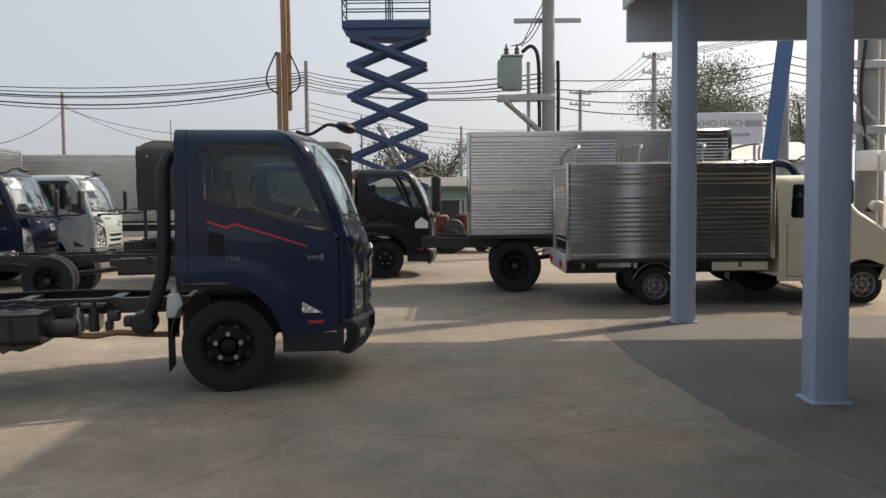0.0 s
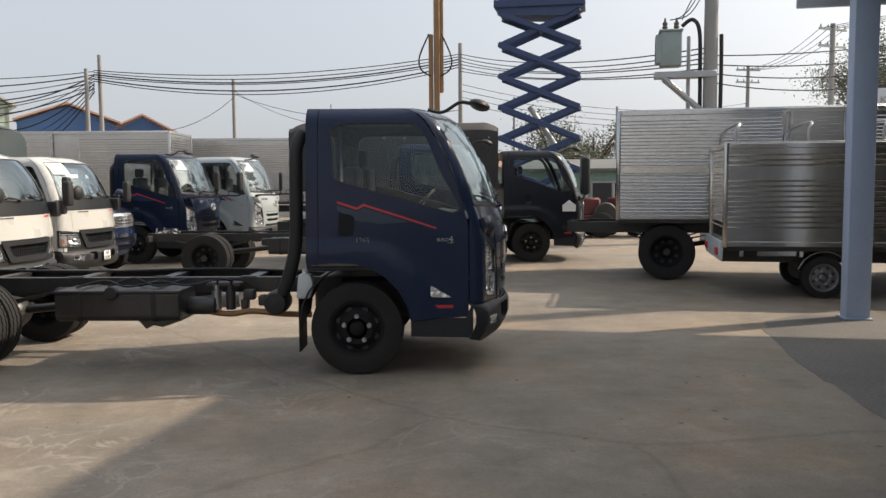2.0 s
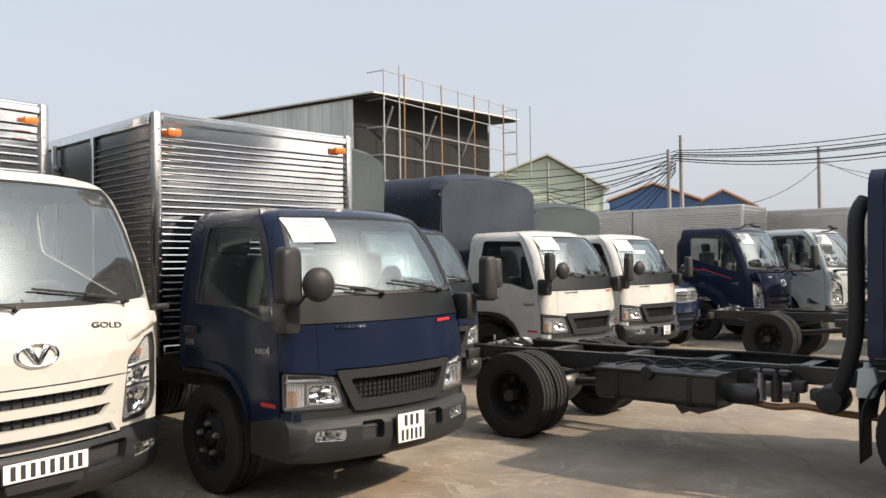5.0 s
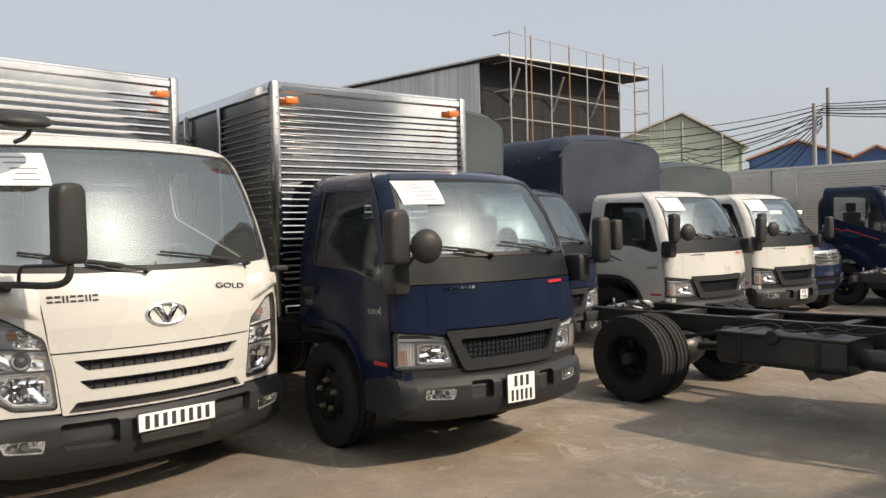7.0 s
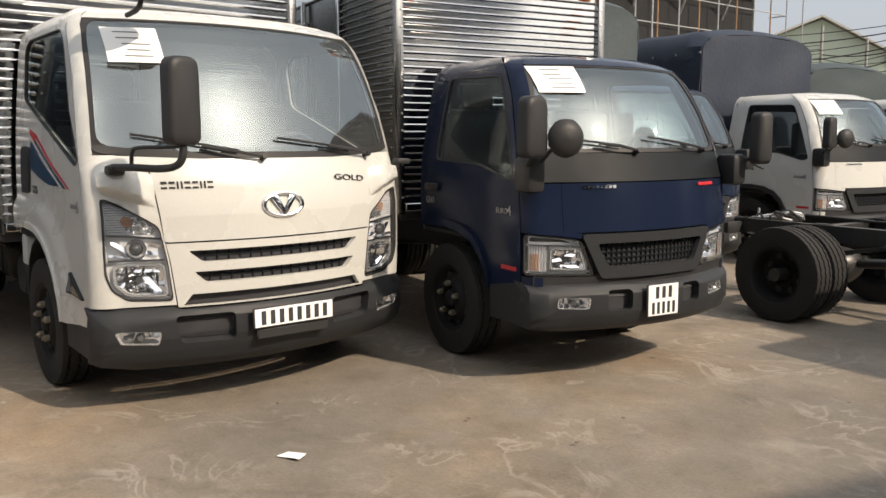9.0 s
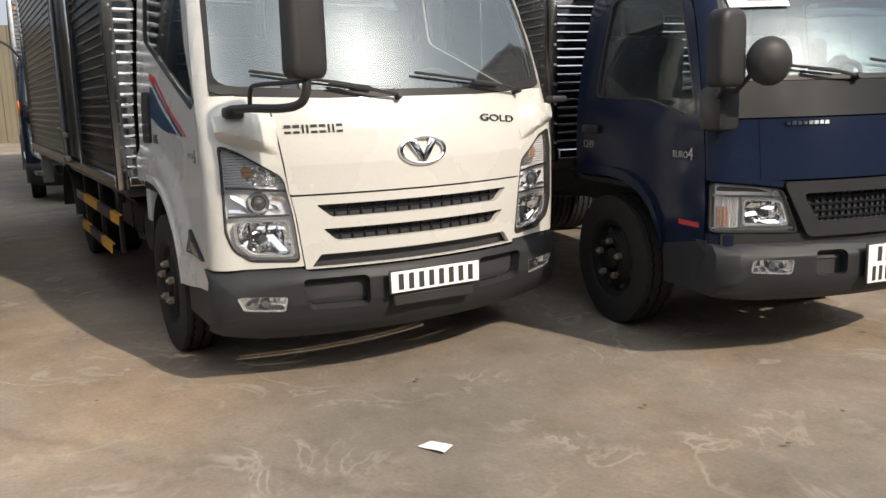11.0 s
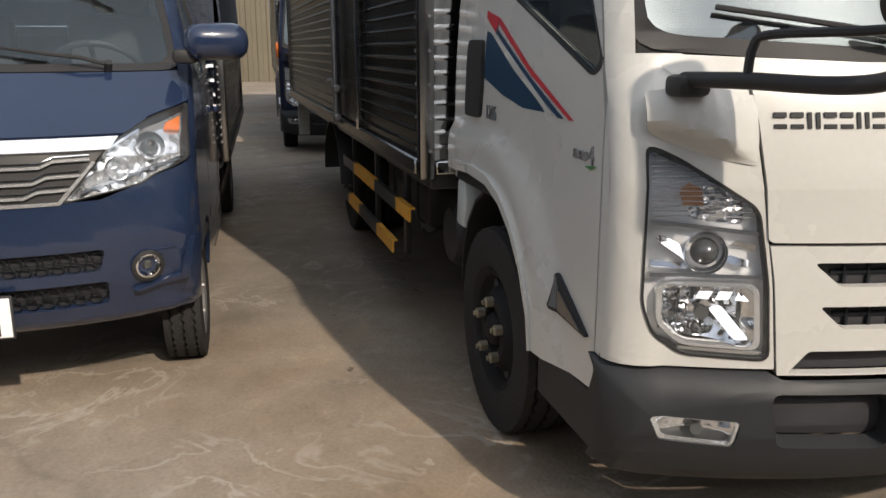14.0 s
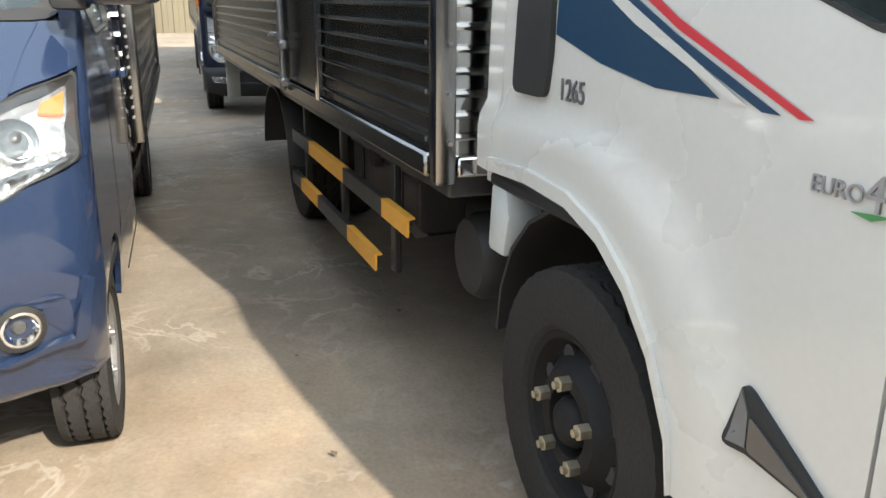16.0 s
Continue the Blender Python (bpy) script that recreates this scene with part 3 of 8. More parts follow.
def fog_lamp(parent, fn, hole):
    """A small lamp sunk in the bumper: cut reflector, dark bulb shield, flutes, bright rim and lens."""
    mid = Vector((sum(q[0] for q in hole) / len(hole), sum(q[1] for q in hole) / len(hole)))
    wide = (max(q[0] for q in hole) - min(q[0] for q in hole)) / 2
    tall = (max(q[1] for q in hole) - min(q[1] for q in hole)) / 2
    dish = (lambda u, z: (fn(u, z)[0] - fn(u, z)[1] * 0.035 * max(0.0, 1 - ((u - mid.x) / wide) ** 2), fn(u, z)[1]))
    lamp = part("fog_lamp", sheet(hole, dish, 0.006, -0.012, step=0.014), M_CUT, parent, "small clear fog lamp")
    inset = [tuple(Vector(q) * 0.90 + mid * 0.10) for q in hole]
    part("fog_rim", sheet(hole, fn, 0.012, -0.004, holes=[inset], step=0.05), M_SATIN, lamp)
    c, nrm = dish(mid.x, mid.y)
    part("fog_bulb", rod(c - nrm * 0.004, c + nrm * 0.016, min(tall * 0.5, 0.016), 14), M_LENSEYE, lamp)
    lens = part("fog_lens", sheet(hole, fn, 0.0, -0.003, step=0.1), G_LENS, lamp)
    lens.visible_shadow = False


def wiper(parent, shell, pivot, tip):
    """A wiper arm with its blade, laid over the windscreen."""
    p0, n0 = shell.front(*pivot)
    p1, n1 = shell.front(*tip)
    mid, nm = shell.front((pivot[0] + tip[0]) / 2, (pivot[1] + tip[1]) / 2 + 0.01)
    arm = sweep([p0 + n0 * 0.03, p0 * 0.6 + mid * 0.4 + nm * 0.05, mid + nm * 0.035], 0.008, 6)
    rod(p0 - n0 * 0.01, p0 + n0 * 0.045, 0.016, 10, arm)
    root = part("wiper", arm, M_BLACK, parent)
    pts = []
    for k in range(7):
        t = k / 6
        p, nn = shell.front(pivot[0] * (0.8 - 0.8 * t) + tip[0] * (0.2 + 0.8 * t), pivot[1] * (0.8 - 0.8 * t) + tip[1] * (0.2 + 0.8 * t) + 0.02)
        pts.append(p + nn * 0.02)
    part("wiper_blade", sweep(pts, 0.007, 6), M_BLACK, root)
    return root


def mirror_head(parent, c, w, h, d=0.07, turn=0.0, name="mirror"):
    """An upright mirror housing, domed in front, with its glass behind."""
    face = rounded([(-w / 2, -h / 2 + 0.03), (-w * 0.36, -h / 2), (w * 0.36, -h / 2), (w / 2, -h / 2 + 0.03), (w / 2 * 0.96, h / 2), (-w / 2 * 0.96, h / 2)], w * 0.38, 5)
    t = prism(face, "x", -d / 2, d * 0.12)
    rings = [(0.97, d * 0.30), (0.86, d * 0.42), (0.62, d * 0.50)]
    last = [v for v in t.verts if v.co.x > 0]
    last = [min(last, key=lambda v, p=p: (v.co.y - p[0]) ** 2 + (v.co.z - p[1]) ** 2) for p in face]
    bmesh.ops.delete(t, geom=[f for f in t.faces if all(v.co.x > 0 for v in f.verts)], context="FACES_ONLY")
    for k, x in rings:
        ring = [t.verts.new((x, p[0] * k, p[1] * (1 - (1 - k) * w / h))) for p in face]
        for a in range(len(face)):
            b = (a + 1) % len(face)
            if last[a] is not last[b]:
                t.faces.new((last[a], last[b], ring[b], ring[a]))
        last = ring
    t.faces.new(last)
    bmesh.ops.recalc_face_normals(t, faces=t.faces)
    ob = part(name, t, M_BLACK, parent)
    ob.matrix_basis = pose(*c, 0, 0, turn)
    part("mirror_glass", block(-d / 2 - 0.001, 0, 0, 0.006, w * 0.8, h * 0.84, 0.002), M_CHROME, ob)
    return ob


def round_mirror(parent, c, r, tilt=0.0, turn=0.0):
    ob = part("round_mirror", turned([(0.0, -0.05), (r * 0.5, -0.045), (r * 0.85, -0.028), (r, 0.0), (r * 0.97, 0.012), (0.0, 0.008)], 28), M_BLACK, parent)
    ob.matrix_basis = pose(*c, tilt, 0, -90 + turn) @ Matrix.Rotation(math.pi, 4, "Z")
    return ob


def seat_and_wheel(parent, xs, half, z0=0.95, dash_x=0.72, dash_z=1.28, spread=0.52):
    """Seats, dashboard and steering wheel behind the glass."""
    for y in (-half * spread, half * 0.55):
        st = block(xs, y, z0, 0.48, 0.52, 0.16, 0.05, 2)
        root = part("seat", st, M_SEAT, parent)
        part("seat_back", block(xs - 0.27, y, z0 + 0.40, 0.13, 0.50, 0.68, 0.05, 2), M_SEAT, root)
        part("headrest", block(xs - 0.29, y, z0 + 0.83, 0.09, 0.26, 0.17, 0.035, 2), M_SEAT, root)
    part("dashboard", prism([(dash_x - 0.30, dash_z - 0.45), (dash_x - 0.28, dash_z - 0.02), (dash_x - 0.16, dash_z + 0.02), (dash_x + 0.12, dash_z - 0.02), (dash_x + 0.14, dash_z - 0.45)], "y", -half + 0.06, half - 0.06, bevel=0.015), M_GREY, parent)
    ring = sweep([(0.21 * math.cos(2 * math.pi * k / 28), 0.21 * math.sin(2 * math.pi * k / 28), 0) for k in range(29)], 0.014, 8)
    rod((-0.2, 0, 0), (0.2, 0, 0), 0.012, 6, ring)
    rod((0, 0, 0), (0, -0.2, 0), 0.012, 6, ring)
    rod((0, 0, -0.02), (0, 0, 0.03), 0.06, 12, ring)
    sw = part("steering_wheel", ring, M_BLACK, parent)
    sw.matrix_basis = pose(dash_x - 0.36, half * 0.5, dash_z + 0.04, 0, -48, 0)
    part("steering_column", rod((dash_x - 0.33, half * 0.5, dash_z + 0.02), (dash_x - 0.05, half * 0.5, dash_z - 0.25), 0.03, 10), M_BLACK, parent)


def paper_sheet(parent, shell, u, z, w, h, lines=5):
    """A printed sheet taped inside the windscreen, with bars for its writing."""
    fn = (lambda a, b: shell.front(a, b))
    root = part("paper_notice", sheet([(u - w / 2, z - h / 2), (u + w / 2, z - h / 2), (u + w / 2, z + h / 2), (u - w / 2, z + h / 2)], fn, 0.001, 0.004, step=0.06), M_PAPER, parent, "white printed sheet of paper")
    for k in range(lines):
        zz = z + h * 0.36 - k * h * 0.17
        ww = w * (0.34 if k else 0.3) * (0.8 if k % 2 else 1)
        ux = u + (0.0 if k < 2 else w * 0.15)
        part("print_line", sheet([(ux - ww, zz - h * 0.016), (ux + ww * 0.5, zz - h * 0.016), (ux + ww * 0.5, zz + h * 0.016), (ux - ww, zz + h * 0.016)], fn, 0.001, 0.0055, step=0.1), M_FAINT, root, smooth=0)
    return root


def roof_and_back(body_mat, parent, shell, z_top, x_rear, z_low, crown=0.03, name="roof", spans=None):
    """The roof skin and the rear wall of a cab with its window."""
    w = lerp(shell.half, z_top)
    xe = lerp(shell.nose, z_top)
    n = 9
    pts = []
    for k in range(-n, n + 1):
        u = (lerp(shell.half, z_top)) * k / n
        pts.append(tuple(shell.front_at(u, z_top).to_2d()))
    outline = pts + [(x_rear, w), (x_rear, -w)]

    def top(x, y):
        f = max(0.0, 1 - (y / w) ** 2) * min(1.0, max(0.0, (xe - x) / 0.25)) * min(1.0, max(0.0, (x - x_rear) / 0.15))
        return Vector((x, y, z_top + crown * f)), Vector((0, 0, 1))

    skin = part(name, sheet(outline, top, 0.03, 0.0, step=0.1), body_mat, parent)
    part("headliner", sheet([(x * 0.98, y * 0.97) for x, y in outline], top, 0.006, -0.036, step=0.3), M_TRIM, skin)
    rear = [(-lerp(shell.half, z_low), z_low)]
    zs = [z_low + (z_top - z_low) * k / 14 for k in range(15)]
    rear = [(-lerp(shell.half, z) + 0.004, z) for z in zs] + [(lerp(shell.half, z) - 0.004, z) for z in reversed(zs)]
    wz0, wz1, wr = z_top - 0.62, z_top - 0.17, w - 0.08
    panes = [rounded([(a, wz0), (b, wz0), (b, wz1), (a, wz1)], 0.07) for a, b in spans or [(-wr, wr)]]
    back = (lambda y, z: (Vector((x_rear, y, z)), Vector((-1, 0, 0))))
    root = part("rear_wall", sheet(rear, back, 0.03, 0.0, holes=panes, step=0.4), body_mat, parent)
    part("rear_trim", sheet(rear, back, 0.006, -0.034, holes=panes, step=0.4), M_TRIM, root)
    for hole in panes:
        pane = part("rear_window", sheet(hole, back, 0.0, -0.01, step=0.5), G_REAR, root)
        pane.visible_shadow = False


def chassis(parent, x0, x1, z, half=0.36, hh=0.09):
    """Two channel rails with cross-members, bolts, clips and hoses."""
    zt, zb = z + hh, z - hh
    for s in (-1, 1):
        rail = prism([(s * half, zb), (s * (half - 0.07), zb), (s * (half - 0.07), zb + 0.008), (s * (half - 0.008), zb + 0.008), (s * (half - 0.008), zt - 0.008), (s * (half - 0.07), zt - 0.008), (s * (half - 0.07), zt), (s * half, zt)], "x", x0, x1)
        ob = part("frame_rail", rail, M_FRAME, parent)
        dots = bmesh.new()
        k = x0 + 0.15
        while k < x1 - 0.1:
            rod((k, s * (half - 0.002), z + hh * 0.5), (k, s * (half + 0.006), z + hh * 0.5), 0.009, 8, dots)
            if int(k * 10) % 3 == 0:
                rod((k + 0.06, s * (half - 0.002), z - hh * 0.5), (k + 0.06, s * (half + 0.006), z - hh * 0.5), 0.011, 8, dots)
            k += 0.14
        tagged(part("rivets", dots, M_FRAME, ob), kind="stuff")
    n = max(2, round((x1 - x0) / 0.85))
    for k in range(n + 1):
        x = x0 + 0.06 + (x1 - x0 - 0.12) * k / n
        beam = part("cross_member", prism([(x - 0.05, zb + 0.02), (x - 0.042, zb + 0.02), (x - 0.042, zt - 0.02), (x + 0.042, zt - 0.02), (x + 0.042, zb + 0.02), (x + 0.05, zb + 0.02), (x + 0.05, zt - 0.012), (x - 0.05, zt - 0.012)], "y", -half + 0.01, half - 0.01), M_FRAME, parent)
        for s in (-1, 1):
            part("gusset", block(x, s * (half - 0.055), zt + 0.004, 0.14, 0.05, 0.006, 0.002), M_FRAME, beam)
    hose = sweep(curve_pts([(x0 + 0.3, half - 0.1, zt + 0.01), (x0 + (x1 - x0) * 0.4, half - 0.13, zt - 0.005), (x0 + (x1 - x0) * 0.7, half - 0.09, zt + 0.01), (x1, half - 0.12, zt - 0.04)]), 0.012, 6)
    sweep(curve_pts([(x0 + 0.2, -half + 0.12, z - 0.02), (x0 + (x1 - x0) * 0.5, -half + 0.1, z + 0.03), (x1, -half + 0.13, z)]), 0.01, 6, hose)
    part("brake_hose", hose, M_BLACK, parent)


def rear_axle(parent, deep, x, track, r, frame_z, width):
    """A dual-wheel axle with its springs and differential."""
    part("axle_beam", turned([(0.0, -track), (0.05, -track), (0.055, -0.22), (0.13, -0.12), (0.16, 0.0), (0.13, 0.12), (0.055, 0.22), (0.05, track), (0.0, track)], 20), M_FRAME, parent).matrix_basis = pose(x, 0, r)
    for s in (-1, 1):
        spring = bmesh.new()
        for k in range(5):
            ln = 0.62 - 0.1 * k
            z0 = r + 0.12 - 0.014 * k
            prism([(x - ln, z0 + 0.12 - 0.05 * k * 0.3), (x, z0), (x + ln, z0 + 0.12 - 0.05 * k * 0.3), (x + ln, z0 + 0.132 - 0.05 * k * 0.3), (x, z0 + 0.012), (x - ln, z0 + 0.132 - 0.05 * k * 0.3)], "y", s * 0.42 - 0.035, s * 0.42 + 0.035, spring)
        part("leaf_spring", spring, M_FRAME, parent)
        put_wheel(deep, parent, x, s * (track - width * 0.5), r, s)
        put_wheel(deep, parent, x, s * (track - width * 1.62), r, -s)
    part("drive_shaft", rod((x + 0.15, 0, r + 0.03), (x + 1.9, 0, frame_z - 0.1), 0.04, 12), M_FRAME, parent)


def cargo_box(parent, x_front, x_rear, half, z0, z1, pitch=0.06, sheet_mat=None, doors=(), marker=True, gaps=(), rib=0.34, amp=0.010):
    """An aluminium box body: ribbed walls, corner posts, rails, side door and marker lamps."""
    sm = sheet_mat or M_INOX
    # side walls take the inox copy with shade in its colour
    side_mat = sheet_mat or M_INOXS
    zmin, zmax = z0 + 0.1, z1 - 0.12

    def ribs(wide, high):
        zs, k = [], 0
        while zmin + (k + wide) * pitch < zmax:
            z = zmin + k * pitch
            if not any(g0 < z < g1 for g0, g1 in gaps):
                for f, h in ((0.0, 0.0), (0.16, 0.72), (0.5, 1.0), (0.84, 0.72), (1.0, 0.0)):
                    zs.append((z + f * wide * pitch, h * high))
            k += 1
        return [(z0, 0.0)] + zs + [(z1, 0.0)]

    def wall(a, b, at, nrm, zs):
        bm = bmesh.new()
        rows = []
        for z, h in zs:
            rows.append([bm.verts.new(Vector(at(a, z)) + Vector(nrm) * h), bm.verts.new(Vector(at(b, z)) + Vector(nrm) * h)])
        back = [[bm.verts.new(Vector(at(a, z)) - Vector(nrm) * 0.03), bm.verts.new(Vector(at(b, z)) - Vector(nrm) * 0.03)] for z in (z0, z1)]
        for r0, r1 in zip(rows, rows[1:]):
            bm.faces.new((r0[0], r0[1], r1[1], r1[0]))
        bm.faces.new((back[0][1], back[0][0], back[1][0], back[1][1]))
        bm.faces.new((rows[0][0], rows[0][1], back[0][1], back[0][0]))
        bm.faces.new((rows[-1][1], rows[-1][0], back[1][0], back[1][1]))
        for i in (0, 1):
            loop = [r[i] for r in rows] + [back[1][i], back[0][i]]
            bm.faces.new(loop if i else loop[::-1])
        bmesh.ops.recalc_face_normals(bm, faces=bm.faces)
        return bm

    body = part("front_wall", wall(-half + 0.03, half - 0.03, lambda u, z: (x_front, u, z), (1, 0, 0), ribs(0.42, 0.019)), sm, parent, "ribbed bright metal sheet")
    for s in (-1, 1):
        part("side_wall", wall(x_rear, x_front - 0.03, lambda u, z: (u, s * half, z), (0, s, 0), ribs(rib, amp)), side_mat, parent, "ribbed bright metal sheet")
    part("back_wall", wall(-half + 0.03, half - 0.03, lambda u, z: (x_rear, u, z), (-1, 0, 0), ribs(rib, amp)), sm, parent)
    part("top", block((x_front + x_rear) / 2, 0, z1 + 0.01, x_front - x_rear, half * 2, 0.03, 0.008), sm, parent)
    part("floor_frame", block((x_front + x_rear) / 2, 0, z0 - 0.03, x_front - x_rear, half * 2 - 0.06, 0.07, 0.008), M_FRAME, parent)
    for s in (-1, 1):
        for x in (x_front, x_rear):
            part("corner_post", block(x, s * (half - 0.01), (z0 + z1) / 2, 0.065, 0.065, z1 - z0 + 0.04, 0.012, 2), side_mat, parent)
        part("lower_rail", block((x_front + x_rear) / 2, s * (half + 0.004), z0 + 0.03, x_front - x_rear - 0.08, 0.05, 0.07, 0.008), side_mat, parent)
        part("upper_rail", block((x_front + x_rear) / 2, s * (half + 0.004), z1 - 0.03, x_front - x_rear - 0.08, 0.05, 0.07, 0.008), sm, parent)
    for z in (z0 + 0.03, z1 - 0.03):
        part("cross_rail", block(x_front + 0.006, 0, z, 0.05, half * 2 - 0.09, 0.06, 0.008), sm, parent)
        part("cross_rail", block(x_rear - 0.006, 0, z, 0.05, half * 2 - 0.09, 0.06, 0.008), sm, parent)
    rivets = bmesh.new()
    for s in (-1, 1):
        for k in range(14):
            z = z0 + 0.1 + (z1 - z0 - 0.2) * k / 13
            rod((x_front + 0.036, s * (half - 0.02), z), (x_front + 0.042, s * (half - 0.02), z), 0.007, 6, rivets)
            rod((x_front - 0.07, s * (half + 0.012), z), (x_front - 0.07, s * (half + 0.016), z), 0.007, 6, rivets)
    tagged(part("post_rivets", rivets, M_STEEL, parent), kind="stuff")
    for s, d0, d1 in doors:
        y = s * (half + 0.02)
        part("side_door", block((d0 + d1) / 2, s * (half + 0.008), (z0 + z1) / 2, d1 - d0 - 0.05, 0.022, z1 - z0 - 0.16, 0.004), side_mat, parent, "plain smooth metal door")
        for x in (d0, d1):
            part("door_post", block(x, y, (z0 + z1) / 2, 0.045, 0.03, z1 - z0 - 0.1, 0.006), sm, parent)
        bar = rod((d0 + 0.10, y + s * 0.03, z0 + 0.02), (d0 + 0.10, y + s * 0.03, z1 - 0.05), 0.016, 10)
        ob = part("lock_bar", bar, M_STEEL, parent)
        for z in (z0 + 0.06, z0 + 0.25, z1 - 0.25):
            part("bar_clamp", block(d0 + 0.10, y + s * 0.025, z, 0.06, 0.05, 0.05, 0.01), M_STEEL, ob)
        part("latch_handle", sweep([(d0 + 0.1, y + s * 0.05, z0 + 0.3), (d0 - 0.0, y + s * 0.06, z0 + 0.3), (d0 - 0.1, y + s * 0.055, z0 + 0.29)], 0.014, 8), M_STEEL, parent)
    if marker:
        for s in (-1, 1):
            part("marker_lamp", block(x_front + 0.045, s * (half - 0.13), z1 - 0.12, 0.035, 0.11, 0.055, 0.012, 2), M_AMBER, parent, "orange marker lamp")
    return body


# ---- wide cab ----
WIDE = Shell(nose=[(0.25, 1.14), (0.60, 1.15), (0.80, 1.16), (1.05, 1.16), (1.22, 1.13), (1.34, 1.085), (1.40, 1.07), (1.48, 1.045), (1.56, 1.018), (1.64, 0.988), (1.72, 0.955), (1.80, 0.918), (1.88, 0.874), (1.96, 0.824), (2.04, 0.765), (2.09, 0.715), (2.13, 0.65), (2.15, 0.56)],
             half=[(0.25, 0.955), (1.15, 0.955), (1.32, 0.95), (1.60, 0.93), (2.00, 0.89), (2.07, 0.87), (2.12, 0.83), (2.15, 0.78)],
             bow=0.25, rad=0.13, rad_x=0.10, flare=0.030)
LONG = Shell([(z, x + 0.08) for z, x in WIDE.nose], WIDE.half, 0.25, 0.13, 0.10, 0.030)
WIDE_REAR = -0.53


def wide_cab(v, paint, decal, has_mirror=True, notice=True, far_mirror=True, short=False):
    """The wide cab; short: its rear wall, window and handle lie further forward."""
    sh = LONG if short else WIDE
    rear, back = (-0.39, 0.15) if short else (WIDE_REAR, 0.0)
    dx = 0.08 if short else 0.0
    zs = [0.48, 0.6, 0.8, 1.0, 1.2, 1.34, 1.4, 1.6, 1.8, 2.0, 2.07, 2.12, 2.148]
    for s in (-1, 1):
        fn = sh.side(s)
        e0 = sh.edge(0.6) - 0.04
        edge = [(min(e0, sh.edge(z, 0.010)), z) for z in zs]
        door_rear = rear + 0.10
        arch_line = [(0.44, 0.455), (0.42, 0.56), (0.345, 0.695), (0.25, 0.795), (0.14, 0.865), (0.0, 0.908), (-0.2, 0.92), (door_rear, 0.91)]
        win = rounded([(-0.33 + back, 1.68 - back * 0.7), (0.745 + dx * 0.6, 1.30), (0.80 + dx * 0.7, 1.33), (sh.edge(1.6) - 0.09, 1.6), (sh.edge(1.95) - 0.07, 1.95), (sh.edge(2.03) - 0.10, 2.03), (-0.28 + back, 2.03), (-0.35 + back, 1.97)], 0.05)
        outer = edge + [(door_rear, 2.148)] + arch_line[::-1]
        door = part("door", sheet(outer, fn, 0.03, 0.0, holes=[win], step=0.075, vstep=0.0375), paint, v)
        rim = [tuple(Vector(p) * 0.975 + Vector((0.22 + dx * 0.8, 1.74)) * 0.025) for p in win]
        part("window_seal", sheet(win, fn, 0.02, 0.002, holes=[rim], step=0.1), M_BLACK, door)
        pane = part("side_window", sheet(rim, fn, 0.0, -0.008, step=0.1), G_SIDE, door)
        pane.visible_shadow = False
        part("door_trim", sheet(outer, fn, 0.006, -0.034, holes=[win], step=0.2), M_TRIM, door)
        part("rear_pillar", sheet([(door_rear - 0.006, 0.90), (door_rear - 0.006, 2.148), (rear, 2.148), (rear, 0.905)], fn, 0.05, -0.002, step=0.09, vstep=0.0375), paint, v)
        part("arch_lip", sheet(arch_line + [(x * 1.0 - (0.0 if k else 0.0), z + 0.035) for k, (x, z) in list(enumerate(arch_line))[::-1]], fn, 0.03, 0.012, step=0.07), paint, door)
        if decal == "light":
            part("door_handle", sheet(rounded([(x + back, z) for x, z in ((-0.345, 1.125), (-0.17, 1.125), (-0.155, 1.24), (-0.165, 1.40), (-0.335, 1.40))], 0.03), fn, 0.02, 0.014, step=0.06), M_BLACK, door, "black recessed door handle")
        else:
            part("door_handle", sheet(rounded([(-0.13, 1.13), (-0.01, 1.13), (0.0, 1.29), (-0.13, 1.32)], 0.03), fn, 0.02, 0.004, step=0.06), M_PANEL, door, "black recessed door handle")
        tri = rounded([(0.575, 0.75), (0.80, 0.615), (0.555, 0.63)] if decal == "light" else [(0.60, 0.735), (0.77, 0.635), (0.60, 0.64)], 0.022)
        lamp = part("side_indicator", sheet(tri, fn, 0.03, 0.012, step=0.06), M_LAMPIN if decal == "dark" else M_GREY, door, "triangular clear side lamp")
        if decal == "light":
            part("smoked_lens", sheet(rounded([(0.603, 0.70), (0.765, 0.624), (0.605, 0.637)], 0.01), fn, 0.006, 0.016, step=0.06), M_LENSEYE, lamp)
            part("ribbed_lens", sheet([(0.577, 0.738), (0.598, 0.70), (0.600, 0.640), (0.566, 0.641)], fn, 0.006, 0.0155, step=0.06), M_FAINT, lamp)
            part("blue_flash", sheet([(-0.15, 1.27), (0.05, 1.22), (0.25, 1.19), (0.43, 1.19), (0.20, 1.30), (-0.02, 1.41), (-0.15, 1.43)], fn, 0.002, 0.003, step=0.07), M_BLUE, door, "dark blue side decal")
            part("red_stripe", sheet([(0.64, 1.182), (0.615, 1.180), (0.30, 1.297), (-0.02, 1.448), (-0.02, 1.47), (0.30, 1.315)], fn, 0.002, 0.0035, step=0.07), M_RED, door, "red side stripe")
            part("dark_stripe", sheet([(0.575, 1.181), (0.535, 1.181), (0.29, 1.272), (-0.06, 1.425), (-0.05, 1.44), (0.30, 1.287)], fn, 0.002, 0.0035, step=0.07), M_BLUE, door, "thin dark blue stripe")
